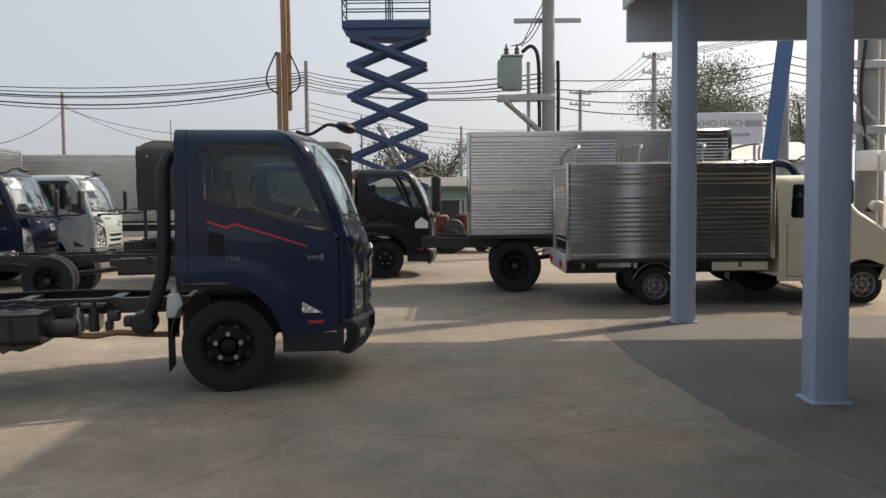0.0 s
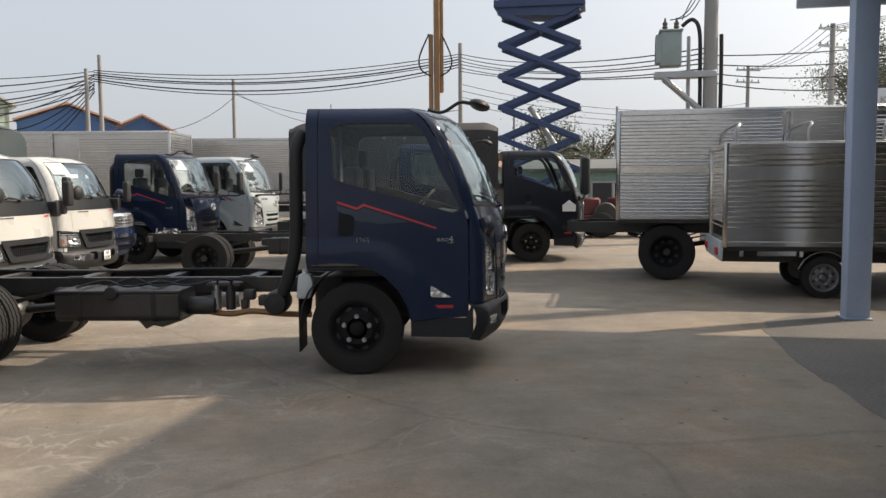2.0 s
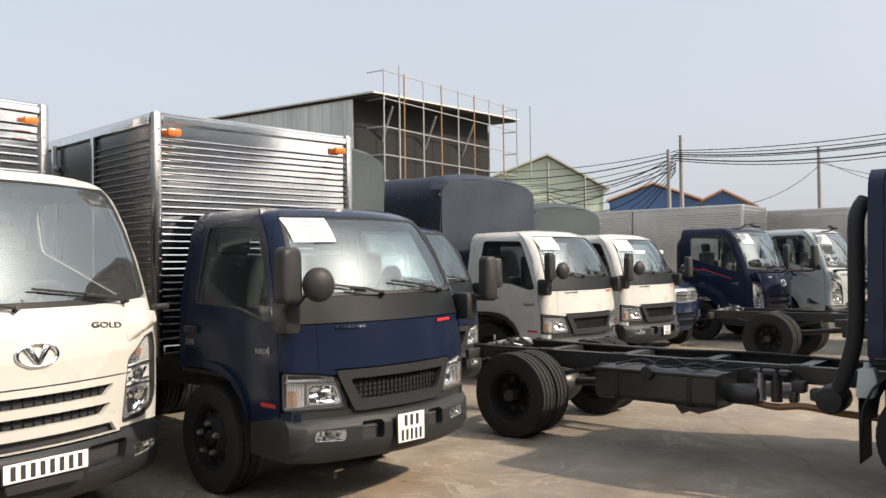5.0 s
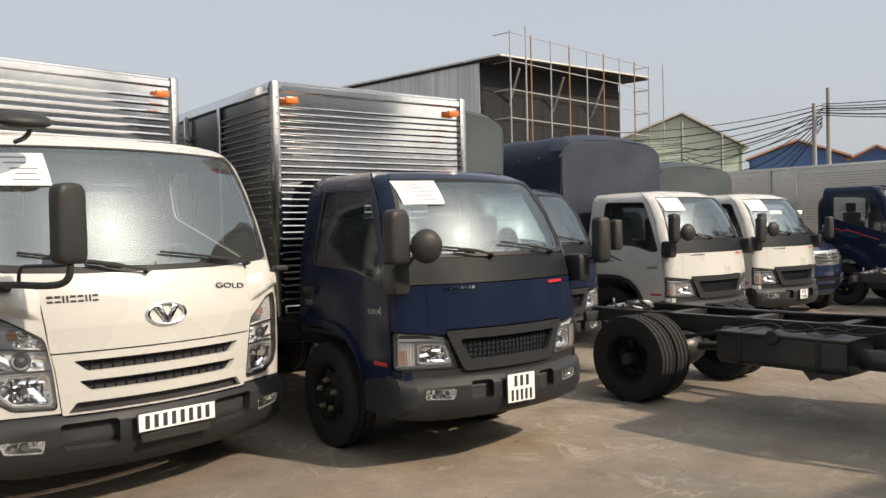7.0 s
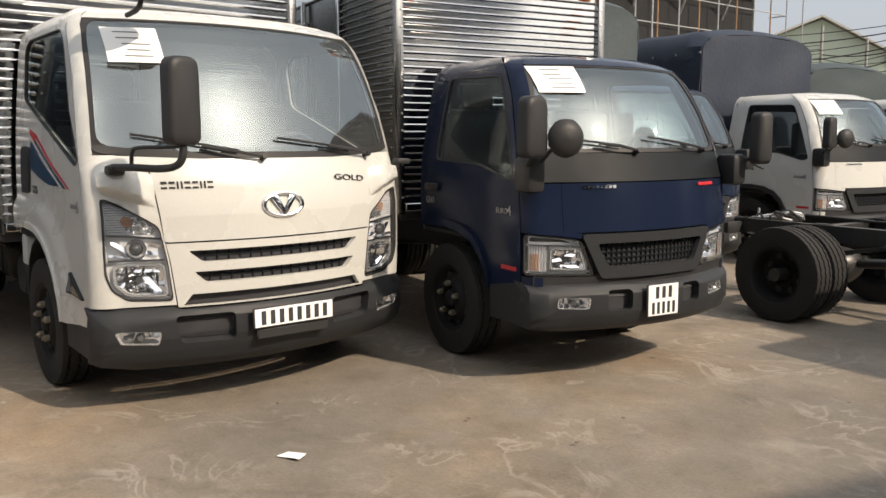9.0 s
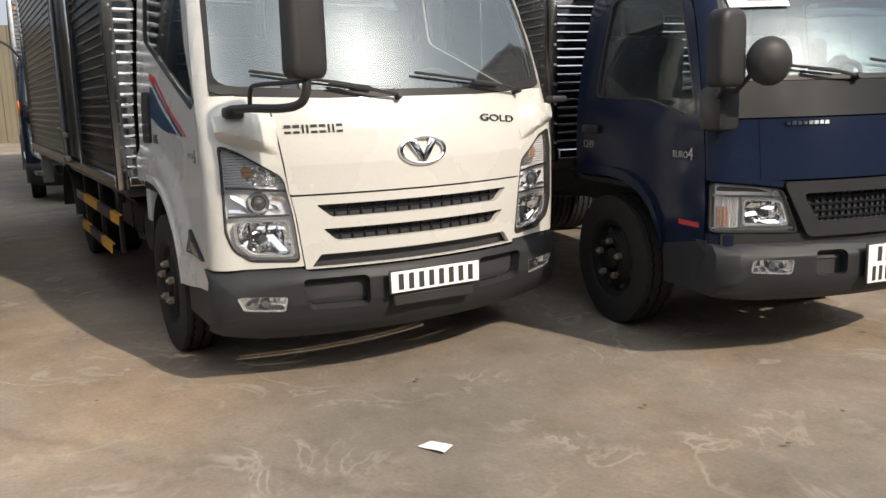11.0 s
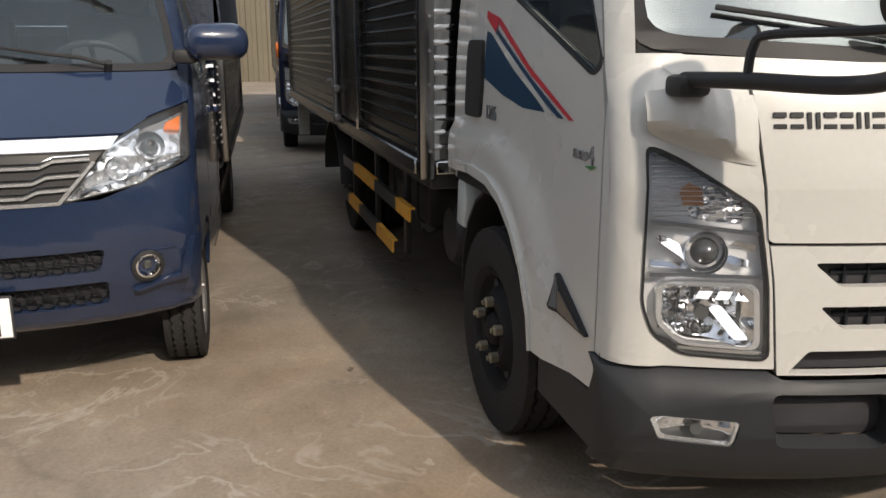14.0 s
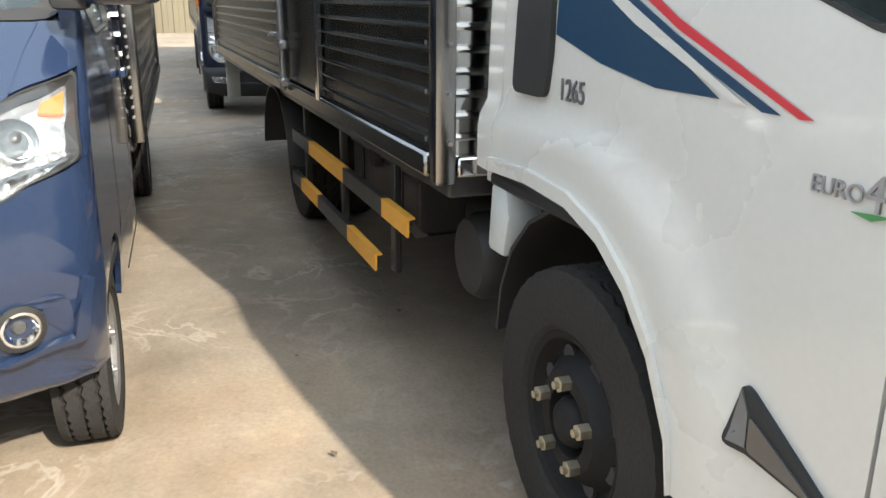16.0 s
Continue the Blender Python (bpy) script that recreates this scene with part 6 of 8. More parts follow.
    if tail is not None:
        rg = random.Random(17)
        for k in range(7):
            y0 = rg.uniform(-0.34, 0.34)
            pts = [(tail + rg.uniform(-0.05, 0.35), y0 + rg.uniform(-0.2, 0.2), 0.72 + rg.uniform(-0.06, 0.12)) for _ in range(4)]
            part("loose_wiring", sweep(curve_pts(pts, 5), 0.011, 6), M_BLACK if k % 3 else M_GALV, v)
        for ty in (-0.46, 0.46):
            lamp = part("tail_lamp", block(tail + 0.02, ty, 0.66, 0.05, 0.20, 0.10, 0.012, 2), M_BLACK, v, "small tail lamp on a bracket")
            part("lamp_lens", block(tail - 0.008, ty, 0.66, 0.012, 0.16, 0.07, 0.004), M_RED, lamp)


def bottle(v, x=-0.44, y=-0.86, z=0.72):
    b = part("washer_bottle", prism([(x - 0.07, z - 0.10), (x + 0.04, z - 0.10), (x + 0.07, z + 0.02), (x + 0.05, z + 0.10), (x - 0.05, z + 0.10)], "y", y - 0.05, y + 0.06, bevel=0.018), M_MILK, v, "milky plastic bottle")
    part("bottle_cap", rod((x, y, z + 0.10), (x, y, z + 0.135), 0.025, 12), M_MILK, b)


def tarp_body(v, x_front, x_rear, half, z0, z1, tarp, bed=True):
    """A canvas-covered body: low dropside bed, sagging cover with eyelets and rope bars."""
    if bed:
        for s in (-1, 1):
            part("dropside", block((x_front + x_rear) / 2, s * half, z0 + 0.2, x_front - x_rear, 0.04, 0.4, 0.008), M_INOXD, v)
        part("headboard", block(x_front, 0, z0 + 0.2, 0.04, half * 2, 0.4, 0.008), M_INOXD, v)
        part("bed_floor", block((x_front + x_rear) / 2, 0, z0 - 0.02, x_front - x_rear, half * 2, 0.06, 0.008), M_FRAME, v)
    zl = z0 + (0.36 if bed else 0.0)

    def wavy(p, nrm, a, b):
        return p + nrm * (0.030 * noise.noise((a * 2.1, b * 1.7, half)) + 0.010 * noise.noise((a * 7, b * 5, 3.1)))

    def droop(x):
        near = min(abs(x_front - x), abs(x - x_rear))
        return 0.10 * max(0.0, 1 - near / 0.28) ** 2 + 0.022 * abs(math.sin((x - x_front) * 2.6))

    def side(s):
        def fn(x, z):
            nrm = Vector((0, s, 0))
            up = max(0.0, (z - (z1 - 0.24)) / 0.24)
            return wavy(Vector((x, s * (half + 0.01 - 0.20 * up ** 2.2), z - droop(x) * up)), nrm, x, z), nrm
        return fn

    def end(sx, x):
        def fn(y, z):
            nrm = Vector((sx, 0, 0))
            return wavy(Vector((x, y, z)), nrm, y + 9, z), nrm
        return fn

    def top(x, y):
        nrm = Vector((0, 0, 1))
        return Vector((x, y, z1 + 0.06 * (1 - (y / (half - 0.19)) ** 2) - droop(x) + 0.006 * noise.noise((x * 5, y * 5, 0)))), nrm

    part("canvas_side", sheet([(x_rear, zl), (x_front, zl), (x_front, z1), (x_rear, z1)], side(-1), 0.012, 0.012, step=0.16), tarp, v)
    part("canvas_side", sheet([(x_rear, zl), (x_front, zl), (x_front, z1), (x_rear, z1)], side(1), 0.012, 0.012, step=0.16), tarp, v)
    part("canvas_front", sheet([(-half, zl), (half, zl), (half, z1 - 0.25), (half - 0.04, z1 - 0.18), (half - 0.19, z1 - 0.10), (0.0, z1 - 0.05), (-half + 0.19, z1 - 0.10), (-half + 0.04, z1 - 0.18), (-half, z1 - 0.25)], end(1, x_front), 0.012, 0.012, step=0.16), tarp, v)
    part("canvas_back", sheet([(-half, zl), (half, zl), (half, z1 - 0.25), (half - 0.04, z1 - 0.18), (half - 0.19, z1 - 0.10), (0.0, z1 - 0.05), (-half + 0.19, z1 - 0.10), (-half + 0.04, z1 - 0.18), (-half, z1 - 0.25)], end(-1, x_rear), 0.012, 0.012, step=0.16), tarp, v)
    part("canvas_roof", sheet([(x_rear, -half + 0.185), (x_front, -half + 0.185), (x_front, half - 0.185), (x_rear, half - 0.185)], top, 0.012, 0.0, step=0.1), tarp, v)
    eye = bmesh.new()
    for s in (-1, 1):
        k = x_rear + 0.2
        while k < x_front:
            rod((k, s * (half + 0.028), z1 - 0.30), (k, s * (half + 0.034), z1 - 0.30), 0.016, 8, eye)
            k += 0.4
    tagged(part("eyelets", eye, M_STEEL, v), kind="stuff")


def striped_guard(v, ends, y, z):
    """A folded side guard bar in yellow and black lengths, from front to back."""
    for k, (a, b) in enumerate(zip(ends, ends[1:])):
        bar = prism([(y - 0.018, z - 0.032), (y - 0.010, z - 0.032), (y - 0.008, z + 0.026), (y + 0.012, z + 0.028), (y + 0.012, z + 0.034), (y - 0.018, z + 0.036)], "x", b, a)
        part("guard_length", bar, M_FRAME if k % 2 else M_YELLOW, v, "" if k % 2 else "yellow painted length")


# ---- white box truck ----
white = thing("box_truck", at_heading(-4.853, 4.34, 0), "white light truck with a ribbed bright metal cargo box", "truck", "parked trucks")
wide_cab(white, M_WHITE, "light", far_mirror=False)
chassis_gear(white, 3.6, WH_TRUCK, -6.6, front_track=0.87)
cargo_box(white, -0.60, -6.75, 1.07, 0.86, 2.80, doors=[(-1, -2.95, -2.08)])
bottle(white, -0.46, -0.90, 0.76)
bare_gear(white, 0.16, 0.14)
striped_guard(white, (-0.94, -1.24, -1.83, -2.55, -3.0), -1.04, 0.62)
striped_guard(white, (-1.34, -1.78, -2.38, -2.80, -3.05), -1.04, 0.38)
for gx in (-1.30, -2.1, -2.95):
    part("guard_post", block(gx, -0.985, 0.60, 0.05, 0.03, 0.50, 0.006), M_FRAME, white)
for gs in (-1, 1):
    part("rear_mudguard", sheet([(0.0, 0.55), (1.0, 0.55), (1.0, 1.06), (0.0, 1.06)], lambda a, y, gs=gs: (Vector((-3.6 + 0.46 * math.cos(math.pi * a), gs * y, 0.42 + 0.42 * math.sin(math.pi * a))), Vector((math.cos(math.pi * a), 0, math.sin(math.pi * a)))), 0.012, 0.0, step=0.12), M_BLACK, white)
part("tail_flap", block(-6.45, -0.98, 0.66, 0.02, 0.12, 0.42, 0.006), M_MILK, white)
plate(white, 1.215, 0.02, 0.49, 0.495, 0.115, [(8, 0.075)])
part("plate_holder", block(1.20, 0.02, 0.40, 0.02, 0.44, 0.06, 0.008), M_BLACK, white)

# ---- navy chassis truck ----
navy = thing("chassis_truck", at_heading(0.41, 8.82, -6.2), "navy blue cab truck on a bare black chassis", "truck", "parked trucks")
wide_cab(navy, M_NAVYLIFT, "dark", has_mirror=False, notice=False, short=True)
chassis_gear(navy, 3.32, WH_PLAIN, -4.15, frame_z=0.672, rail=0.065)
bare_gear(navy, tail=-4.1)
bottle(navy, -0.42)

# ---- blue box truck with the narrow cab ----
blue = thing("box_truck", at_heading(-3.65, 6.41, -10), "navy blue narrow-cab truck with a bright ribbed cargo box", "truck", "parked trucks")
narrow_cab(blue, M_NAVY)
chassis_gear(blue, 3.3, WH_TRUCK, -4.9, half_track=0.66, front_track=0.675, front_x=-0.1)
cargo_box(blue, -0.60, -4.95, 0.90, 0.93, 2.66, pitch=0.05, doors=[(-1, -2.4, -1.6)])
plate(blue, 1.10, 0.0, 0.495, 0.25, 0.20, [(3, 0.07), (5, 0.07)])

# ---- row of parked trucks ----
second = thing("tarp_truck", at_heading(-5.10, 9.0, -10), "navy narrow-cab truck with a grey-green canvas body", "truck", "parked trucks")
narrow_cab(second, M_NAVY, notice=False)
chassis_gear(second, 3.3, WH_TRUCK, -4.9, half_track=0.66, front_track=0.675, front_x=-0.1)
tarp_body(second, -0.95, -4.9, 1.0, 0.95, 3.02, M_TARPG)

third = thing("tarp_truck", at_heading(-4.72, 11.92, -10), "white narrow-cab truck with black side stripes and navy canvas body", "truck", "parked trucks")
narrow_cab(third, M_WHITE, side_decal=True)
chassis_gear(third, 3.3, WH_TRUCK, -4.9, half_track=0.66, front_track=0.675, front_x=-0.1)
tarp_body(third, -0.70, -4.9, 1.0, 0.95, 2.78, M_TARP)
plate(third, 1.10, 0.0, 0.50, 0.20, 0.15, [(3, 0.055), (5, 0.055)])

fourth = thing("tarp_truck", at_heading(-4.65, 14.3, -10), "white narrow-cab truck with a grey canvas body", "truck", "parked trucks")
narrow_cab(fourth, M_WHITE, side_decal=True)
chassis_gear(fourth, 3.3, WH_TRUCK, -4.9, half_track=0.66, front_track=0.675, front_x=-0.1)
tarp_body(fourth, -0.70, -4.9, 0.95, 0.95, 2.50, M_TARPG)
plate(fourth, 1.10, 0.0, 0.50, 0.20, 0.15, [(3, 0.055), (5, 0.055)])

small_blue = thing("mini_truck", at_heading(-4.5, 16.35, -10), "navy small cab truck among the parked row", "truck", "parked trucks")
van_cab(small_blue, M_NAVYV)
small_truck_gear(small_blue, 2.9, WH_SMALL, -3.9)

far_navy = thing("chassis_truck", at_heading(-4.03, 18.76, -10), "navy cab truck with a paper notice on its windscreen", "truck", "parked trucks")
wide_cab(far_navy, M_NAVY, "dark", short=True)
chassis_gear(far_navy, 3.4, WH_TRUCK, -4.4, frame_z=0.672, rail=0.065)
bare_gear(far_navy, tail=-4.35)

far_white = thing("chassis_truck", at_heading(-3.05, 21.1, -10), "white cab truck with a paper notice, its paint greyed for shade", "truck", "parked trucks")
# white paint turned grey in its base colour to stand for shade
M_SHADEDWHITE = mat("pale_grey_paint", (0.36, 0.405, 0.42), 0.3, vary=0.04, coat=0.5, scale=2)
wide_cab(far_white, M_SHADEDWHITE, "light", short=True)
chassis_gear(far_white, 3.4, WH_TRUCK, -4.4, frame_z=0.672, rail=0.065)
bare_gear(far_white, tail=-4.35)

# ---- trucks behind the navy chassis ----
mid_navy = thing("chassis_truck", at_heading(1.35, 15.15, -6), "navy cab truck on a long bare chassis", "truck", "parked trucks")
wide_cab(mid_navy, M_NAVY, "plain", has_mirror=False, notice=False, short=True)
chassis_gear(mid_navy, 3.5, WH_PLAIN, -4.6, frame_z=0.672, rail=0.065)
bare_gear(mid_navy, tail=-4.55)

canvas_truck = thing("tarp_truck", at_heading(3.56, 17.97, -4), "dark navy truck with a brown-black canvas body", "truck", "parked trucks")
M_COAL = mat("blue_black_paint", (0.012, 0.014, 0.019), 0.3, vary=0.12, scale=2, spec=0.3)
wide_cab(canvas_truck, M_COAL, "plain", has_mirror=False, notice=False)
for ms in (-1, 1):
    stay = part("mirror_arm", sweep(curve_pts([(0.80, ms * 0.90, 2.05), (0.95, ms * 1.08, 2.02), (1.0, ms * 1.14, 1.9), (1.0, ms * 1.14, 1.3), (0.9, ms * 0.94, 1.2)], 4), 0.016, 8), M_BLACK, canvas_truck)
    part("mirror_case", block(1.0, ms * 1.14, 1.66, 0.16, 0.30, 0.72, 0.06, 3), M_BLACK, stay, "tall black mirror case")
part("door_sticker", prism([(0.60, 0.98), (0.86, 0.98), (0.86, 1.10), (0.73, 1.20), (0.60, 1.10)], "y", -0.963, -0.957), M_PAPER, canvas_truck, "white door sticker")
chassis_gear(canvas_truck, 3.4, WH_TRUCK, -5.0)
M_TARPB = mat("brown_black_tarp", (0.03, 0.027, 0.024), 0.6, vary=0.25, bump=0.35, scale=3, fine=24)
tarp_body(canvas_truck, -0.65, -4.62, 1.0, 1.40, 2.70, M_TARPB, bed=False)
part("bed_floor", block(-2.62, 0, 0.84, 3.9, 1.9, 0.08, 0.01), M_FRAME, canvas_truck)
for px in (-0.75, -2.6, -4.5):
    for py in (-0.94, 0.94):
        part("bed_stake", block(px, py, 1.15, 0.06, 0.05, 0.58, 0.006), M_FRAME, canvas_truck)

big_box = thing("box_truck", at_heading(9.12, 13.46, -18.5), "dark cab truck with a long dull ribbed metal box", "truck", "parked trucks")
wide_cab(big_box, M_NAVY, "dark", notice=False)
chassis_gear(big_box, 4.0, WH_BIG, -5.6, frame_z=0.80, r=0.435)
cargo_box(big_box, -0.55, -4.75, 1.05, 0.96, 2.62, pitch=0.052, sheet_mat=M_INOXM, doors=[(-1, -2.35, -1.5)], marker=False, gaps=[(1.66, 1.77)], rib=0.42, amp=0.020)

# added strip standing in for the ground reflection in the plain band
for rs in (-1, 1):
    part("mid_rail", block(-2.65, rs * 1.06, 1.718, 4.1, 0.03, 0.10, 0.006), M_INOXD, big_box)

# ---- small trucks ----
cream = thing("mini_truck", at_heading(9.39, 11.47, -16.4), "cream small truck with a dull ribbed metal cargo body", "truck", "parked trucks")
van_cab(cream, M_CREAM)
small_truck_gear(cream, 2.97, WH_SMALL, -4.2)
cargo_box(cream, -1.31, -4.22, 0.80, 0.68, 2.03, pitch=0.068, sheet_mat=M_INOXD, marker=False, gaps=[(1.53, 1.71), (1.88, 2.1), (0.6, 0.85)], rib=0.36, amp=0.018)
for hx in (-4.1, -3.2, -2.3, -1.5):
    hoop = sweep(curve_pts([(hx, -0.76, 2.0), (hx, -0.74, 2.20), (hx + 0.06, -0.62, 2.30), (hx + 0.1, 0.0, 2.33), (hx + 0.06, 0.62, 2.30), (hx, 0.74, 2.20), (hx, 0.76, 2.0)], 5), 0.018, 8)
    part("roof_hoop", hoop, M_STEEL, cream, "bright tube hoop")
part("tail_frame", block(-4.27, 0, 0.62, 0.05, 1.62, 0.26, 0.01), M_MILK, cream)
for ty in (-0.6, 0.6):
    part("tail_lamp", block(-4.305, ty, 0.60, 0.03, 0.22, 0.10, 0.01), M_RED, cream)
part("side_skirt", block(-1.75, -0.74, 0.56, 0.8, 0.03, 0.14, 0.01), M_CREAM, cream)
part("spare_rack", block(-3.55, -0.70, 0.58, 0.5, 0.03, 0.08, 0.01), M_INOXD, cream)
for gs in (-1, 1):
    part("rear_mudguard", sheet([(0.0, 0.56), (1.0, 0.56), (1.0, 0.78), (0.0, 0.78)], lambda a, y, gs=gs: (Vector((-2.97 + 0.34 * math.cos(math.pi * (0.1 + 0.8 * a)), gs * y, 0.28 + 0.34 * math.sin(math.pi * (0.1 + 0.8 * a)))), Vector((math.cos(math.pi * a), 0, math.sin(math.pi * a)))), 0.010, 0.0, step=0.12), M_INOXD, cream)
for k in range(4):
    part("body_bearer", block(-1.75 - 0.75 * k, -0.70, 0.60, 0.06, 0.12, 0.13, 0.01), M_INOXD, cream)

van = thing("mini_truck", at_heading(-5.98, 1.58, -3), "navy small truck with chrome grille and canvas-topped metal body", "truck", "parked trucks")
van_cab(van, M_NAVYV)
small_truck_gear(van, 3.5, WH_SMALL, -5.2)
cargo_box(van, -1.42, -5.25, 0.84, 0.72, 1.50, pitch=0.085, marker=False)
tarp_body(van, -1.42, -5.25, 0.82, 1.50, 2.75, M_TARP, bed=False)
plate(van, 0.64, 0.0, 0.415, 0.29, 0.165, [(3, 0.06), (5, 0.06)])

# ---- truck at the end of the lane ----
lane = thing("box_truck", at_heading(-14.2, 4.262, -3.2), "blue cab truck in the lane, its long ribbed box added unseen for shade", "truck", "parked trucks")
wide_cab(lane, M_NAVY, "dark", notice=False)
chassis_gear(lane, 6.4, WH_TRUCK, -10.4)
# long box added behind the cab, out of sight, to shadow the lane
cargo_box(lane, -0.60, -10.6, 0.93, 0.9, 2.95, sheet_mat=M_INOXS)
part("corner_lamp", block(0.80, -0.965, 1.345, 0.20, 0.03, 0.20, 0.02, 2), M_AMBER, lane, "amber corner lamp")

arm = part("mirror_arm", sweep(curve_pts([(0.62, -0.86, 2.02), (0.70, -1.0, 2.2), (0.64, -1.18, 2.3)], 4), 0.018, 8), M_BLACK, lane)
mirror_head(arm, (0.62, -1.2, 2.33), 0.2, 0.34, 0.10, turn=8)

# ---- long boxes at the back of the yard ----
for bx, by, ln in ((-6.0, 26.1, 7.4), (0.6, 29.6, 10.5)):
    back = thing("box_trailer", at_heading(bx, by, -4), "long dull ribbed metal cargo box on a chassis", "truck", "parked trucks")
    chassis_gear(back, ln - 2.4, WH_TRUCK, -ln + 0.1, front=True)
    cargo_box(back, 0.9, -ln, 1.05, 0.95, 3.02, pitch=0.07, sheet_mat=M_INOXD, doors=[(-1, -2.4, -1.6)], marker=False, rib=0.5, amp=0.022)


# ---- site materials ----
M_COLUMN = mat("pale_blue_paint", (0.36, 0.44, 0.58), 0.55, vary=0.07, scale=3, bump=0.04)
M_SHOP = mat("dark_grey_sheet", (0.085, 0.092, 0.098), 0.6, vary=0.12, scale=1.2)
M_PALE = mat("pale_sheet", (0.72, 0.74, 0.76), 0.6, vary=0.08, scale=1.2)
M_SOFFIT = mat("grey_sheet", (0.50, 0.57, 0.63), 0.6, vary=0.12, scale=1.2)
M_POLE = mat("concrete_pole", (0.28, 0.275, 0.265), 0.85, vary=0.12, scale=2, bump=0.15)
M_LIFT = mat("lift_blue", (0.035, 0.06, 0.14), 0.5, vary=0.12)
M_TRAFO = mat("grey_green_enamel", (0.26, 0.31, 0.30), 0.5, vary=0.1)
M_CORR = mat("weathered_sheet", (0.52, 0.52, 0.49), 0.6, vary=0.18, scale=0.6, metal=0.2)
M_STREAK = mat("streaked_sheet", (0.50, 0.53, 0.53), 0.6, vary=0.30, scale=0.5, metal=0.1, fine=3.0)
M_STREAK.node_tree.nodes["Texture Coordinate"].name = "place"
streak_map = M_STREAK.node_tree.nodes.new("ShaderNodeMapping")
streak_map.inputs["Scale"].default_value = (2.4, 2.4, 0.12)
M_STREAK.node_tree.links.new(M_STREAK.node_tree.nodes["place"].outputs["Object"], streak_map.inputs["Vector"])
for tex in [n for n in M_STREAK.node_tree.nodes if n.type == "TEX_NOISE"]:
    M_STREAK.node_tree.links.new(streak_map.outputs[0], tex.inputs["Vector"])
M_NETSHADE = mat("dark_netting", (0.008, 0.0085, 0.0095), 0.95, vary=0.3, scale=2)
M_BEAM = mat("blue_girder", (0.05, 0.115, 0.26), 0.5, vary=0.12)
M_GREENWALL = mat("pale_green_wall", (0.48, 0.56, 0.46), 0.8, vary=0.08, scale=0.8)
M_BLUEWALL = mat("blue_sheet_wall", (0.05, 0.11, 0.26), 0.6, vary=0.1, scale=0.8)
M_TILE = mat("faded_red_roof", (0.55, 0.33, 0.24), 0.8, vary=0.14, scale=0.8)
# fence colour darkened to stand for the shadow lying over it
M_FENCE = mat("fence_sheet", (0.125, 0.108, 0.072), 0.65, vary=0.2, scale=0.7, bump=0.05)
# leaf colour greyed and lightened to carry the haze over distant crowns
M_HAZELEAF = mat("leaves", (0.15, 0.16, 0.12), 0.8, vary=0.35, scale=2)
M_BARK = mat("bark", (0.12, 0.09, 0.065), 0.9, vary=0.3)
M_CABLE = mat("cable_rubber", (0.02, 0.02, 0.021), 0.7, vary=0.1)
M_SIGN = mat("sign_white", (0.62, 0.65, 0.70), 0.6, vary=0.06)
M_MACH = mat("faded_red_enamel", (0.11, 0.025, 0.022), 0.7, vary=0.25)
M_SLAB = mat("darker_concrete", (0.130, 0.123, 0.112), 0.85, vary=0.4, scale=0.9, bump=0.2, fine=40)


def corrugated(a, b, z0, z1, pitch, amp, normal_out=1):
    """An upright trapezoid-ribbed metal wall from a to b in plan."""
    a, b = Vector(a), Vector(b)
    d = (b - a)
    ln = d.length
    d.normalize()
    nrm = Vector((d.y, -d.x)) * normal_out
    bm = bmesh.new()
    us, k = [], 0.0
    while k < ln:
        for f, h in ((0.0, 0.0), (0.35, 0.0), (0.45, 1.0), (0.85, 1.0), (0.95, 0.0)):
            if k + f * pitch <= ln:
                us.append((k + f * pitch, h * amp))
        k += pitch
    us.append((ln, 0.0))
    rows = []
    for u, h in us:
        p = a + d * u + nrm * h
        q = a + d * u - nrm * 0.03
        rows.append([bm.verts.new((p.x, p.y, z0)), bm.verts.new((p.x, p.y, z1)), bm.verts.new((q.x, q.y, z1)), bm.verts.new((q.x, q.y, z0))])
    for r0, r1 in zip(rows, rows[1:]):
        for i in range(4):
            bm.faces.new((r0[i], r1[i], r1[(i + 1) % 4], r0[(i + 1) % 4]))
    bm.faces.new(rows[0])
    bm.faces.new(rows[-1][::-1])
    bmesh.ops.recalc_face_normals(bm, faces=bm.faces)
    return bm


# ---- canopy over the near corner ----
CAN_O, CAN_H = (5.6, 11.1), -16
canopy = thing("canopy", pose(*CAN_O, 0, 0, 0, CAN_H), "flat grey sheet canopy on pale blue square columns", "canopy")
part("roof_sheet", prism([(0, 0), (16, 0), (16, -15), (0, -15)], "z", 4.56, 4.62), M_SHOP, canopy)
part("fascia", block(8.0, -0.02, 4.135, 16.0, 0.06, 1.03, 0.01), M_SOFFIT, canopy, "grey sheet fascia")
for k in range(17):
    part("fascia_seam", block(0.1 + k * 0.98, 0.02, 4.135, 0.03, 0.03, 1.0, 0.006), M_SOFFIT, canopy)
part("side_fascia", prism([(-0.05, 0), (0.0, 0), (0.0, -15), (-0.05, -15)], "z", 4.05, 4.65), M_SOFFIT, canopy)
for k in range(6):
    part("purlin", block(8.0, -1.0 - 2.6 * k, 4.47, 15.9, 0.08, 0.16, 0.01), M_GALV, canopy)
for cx, cy in ((5.82, 10.03), (4.65, 6.18), (3.62, 2.35)):
    col = thing("column", pose(cx, cy, 0, 0, 0, CAN_H), "pale blue painted square steel column", "column", "canopy columns")
    part("shaft", block(0, 0, 2.25, 0.25, 0.25, 4.46, 0.012, 2), M_COLUMN, col)
    part("base_plate", block(0, 0, 0.012, 0.30, 0.30, 0.02, 0.004), M_COLUMN, col)
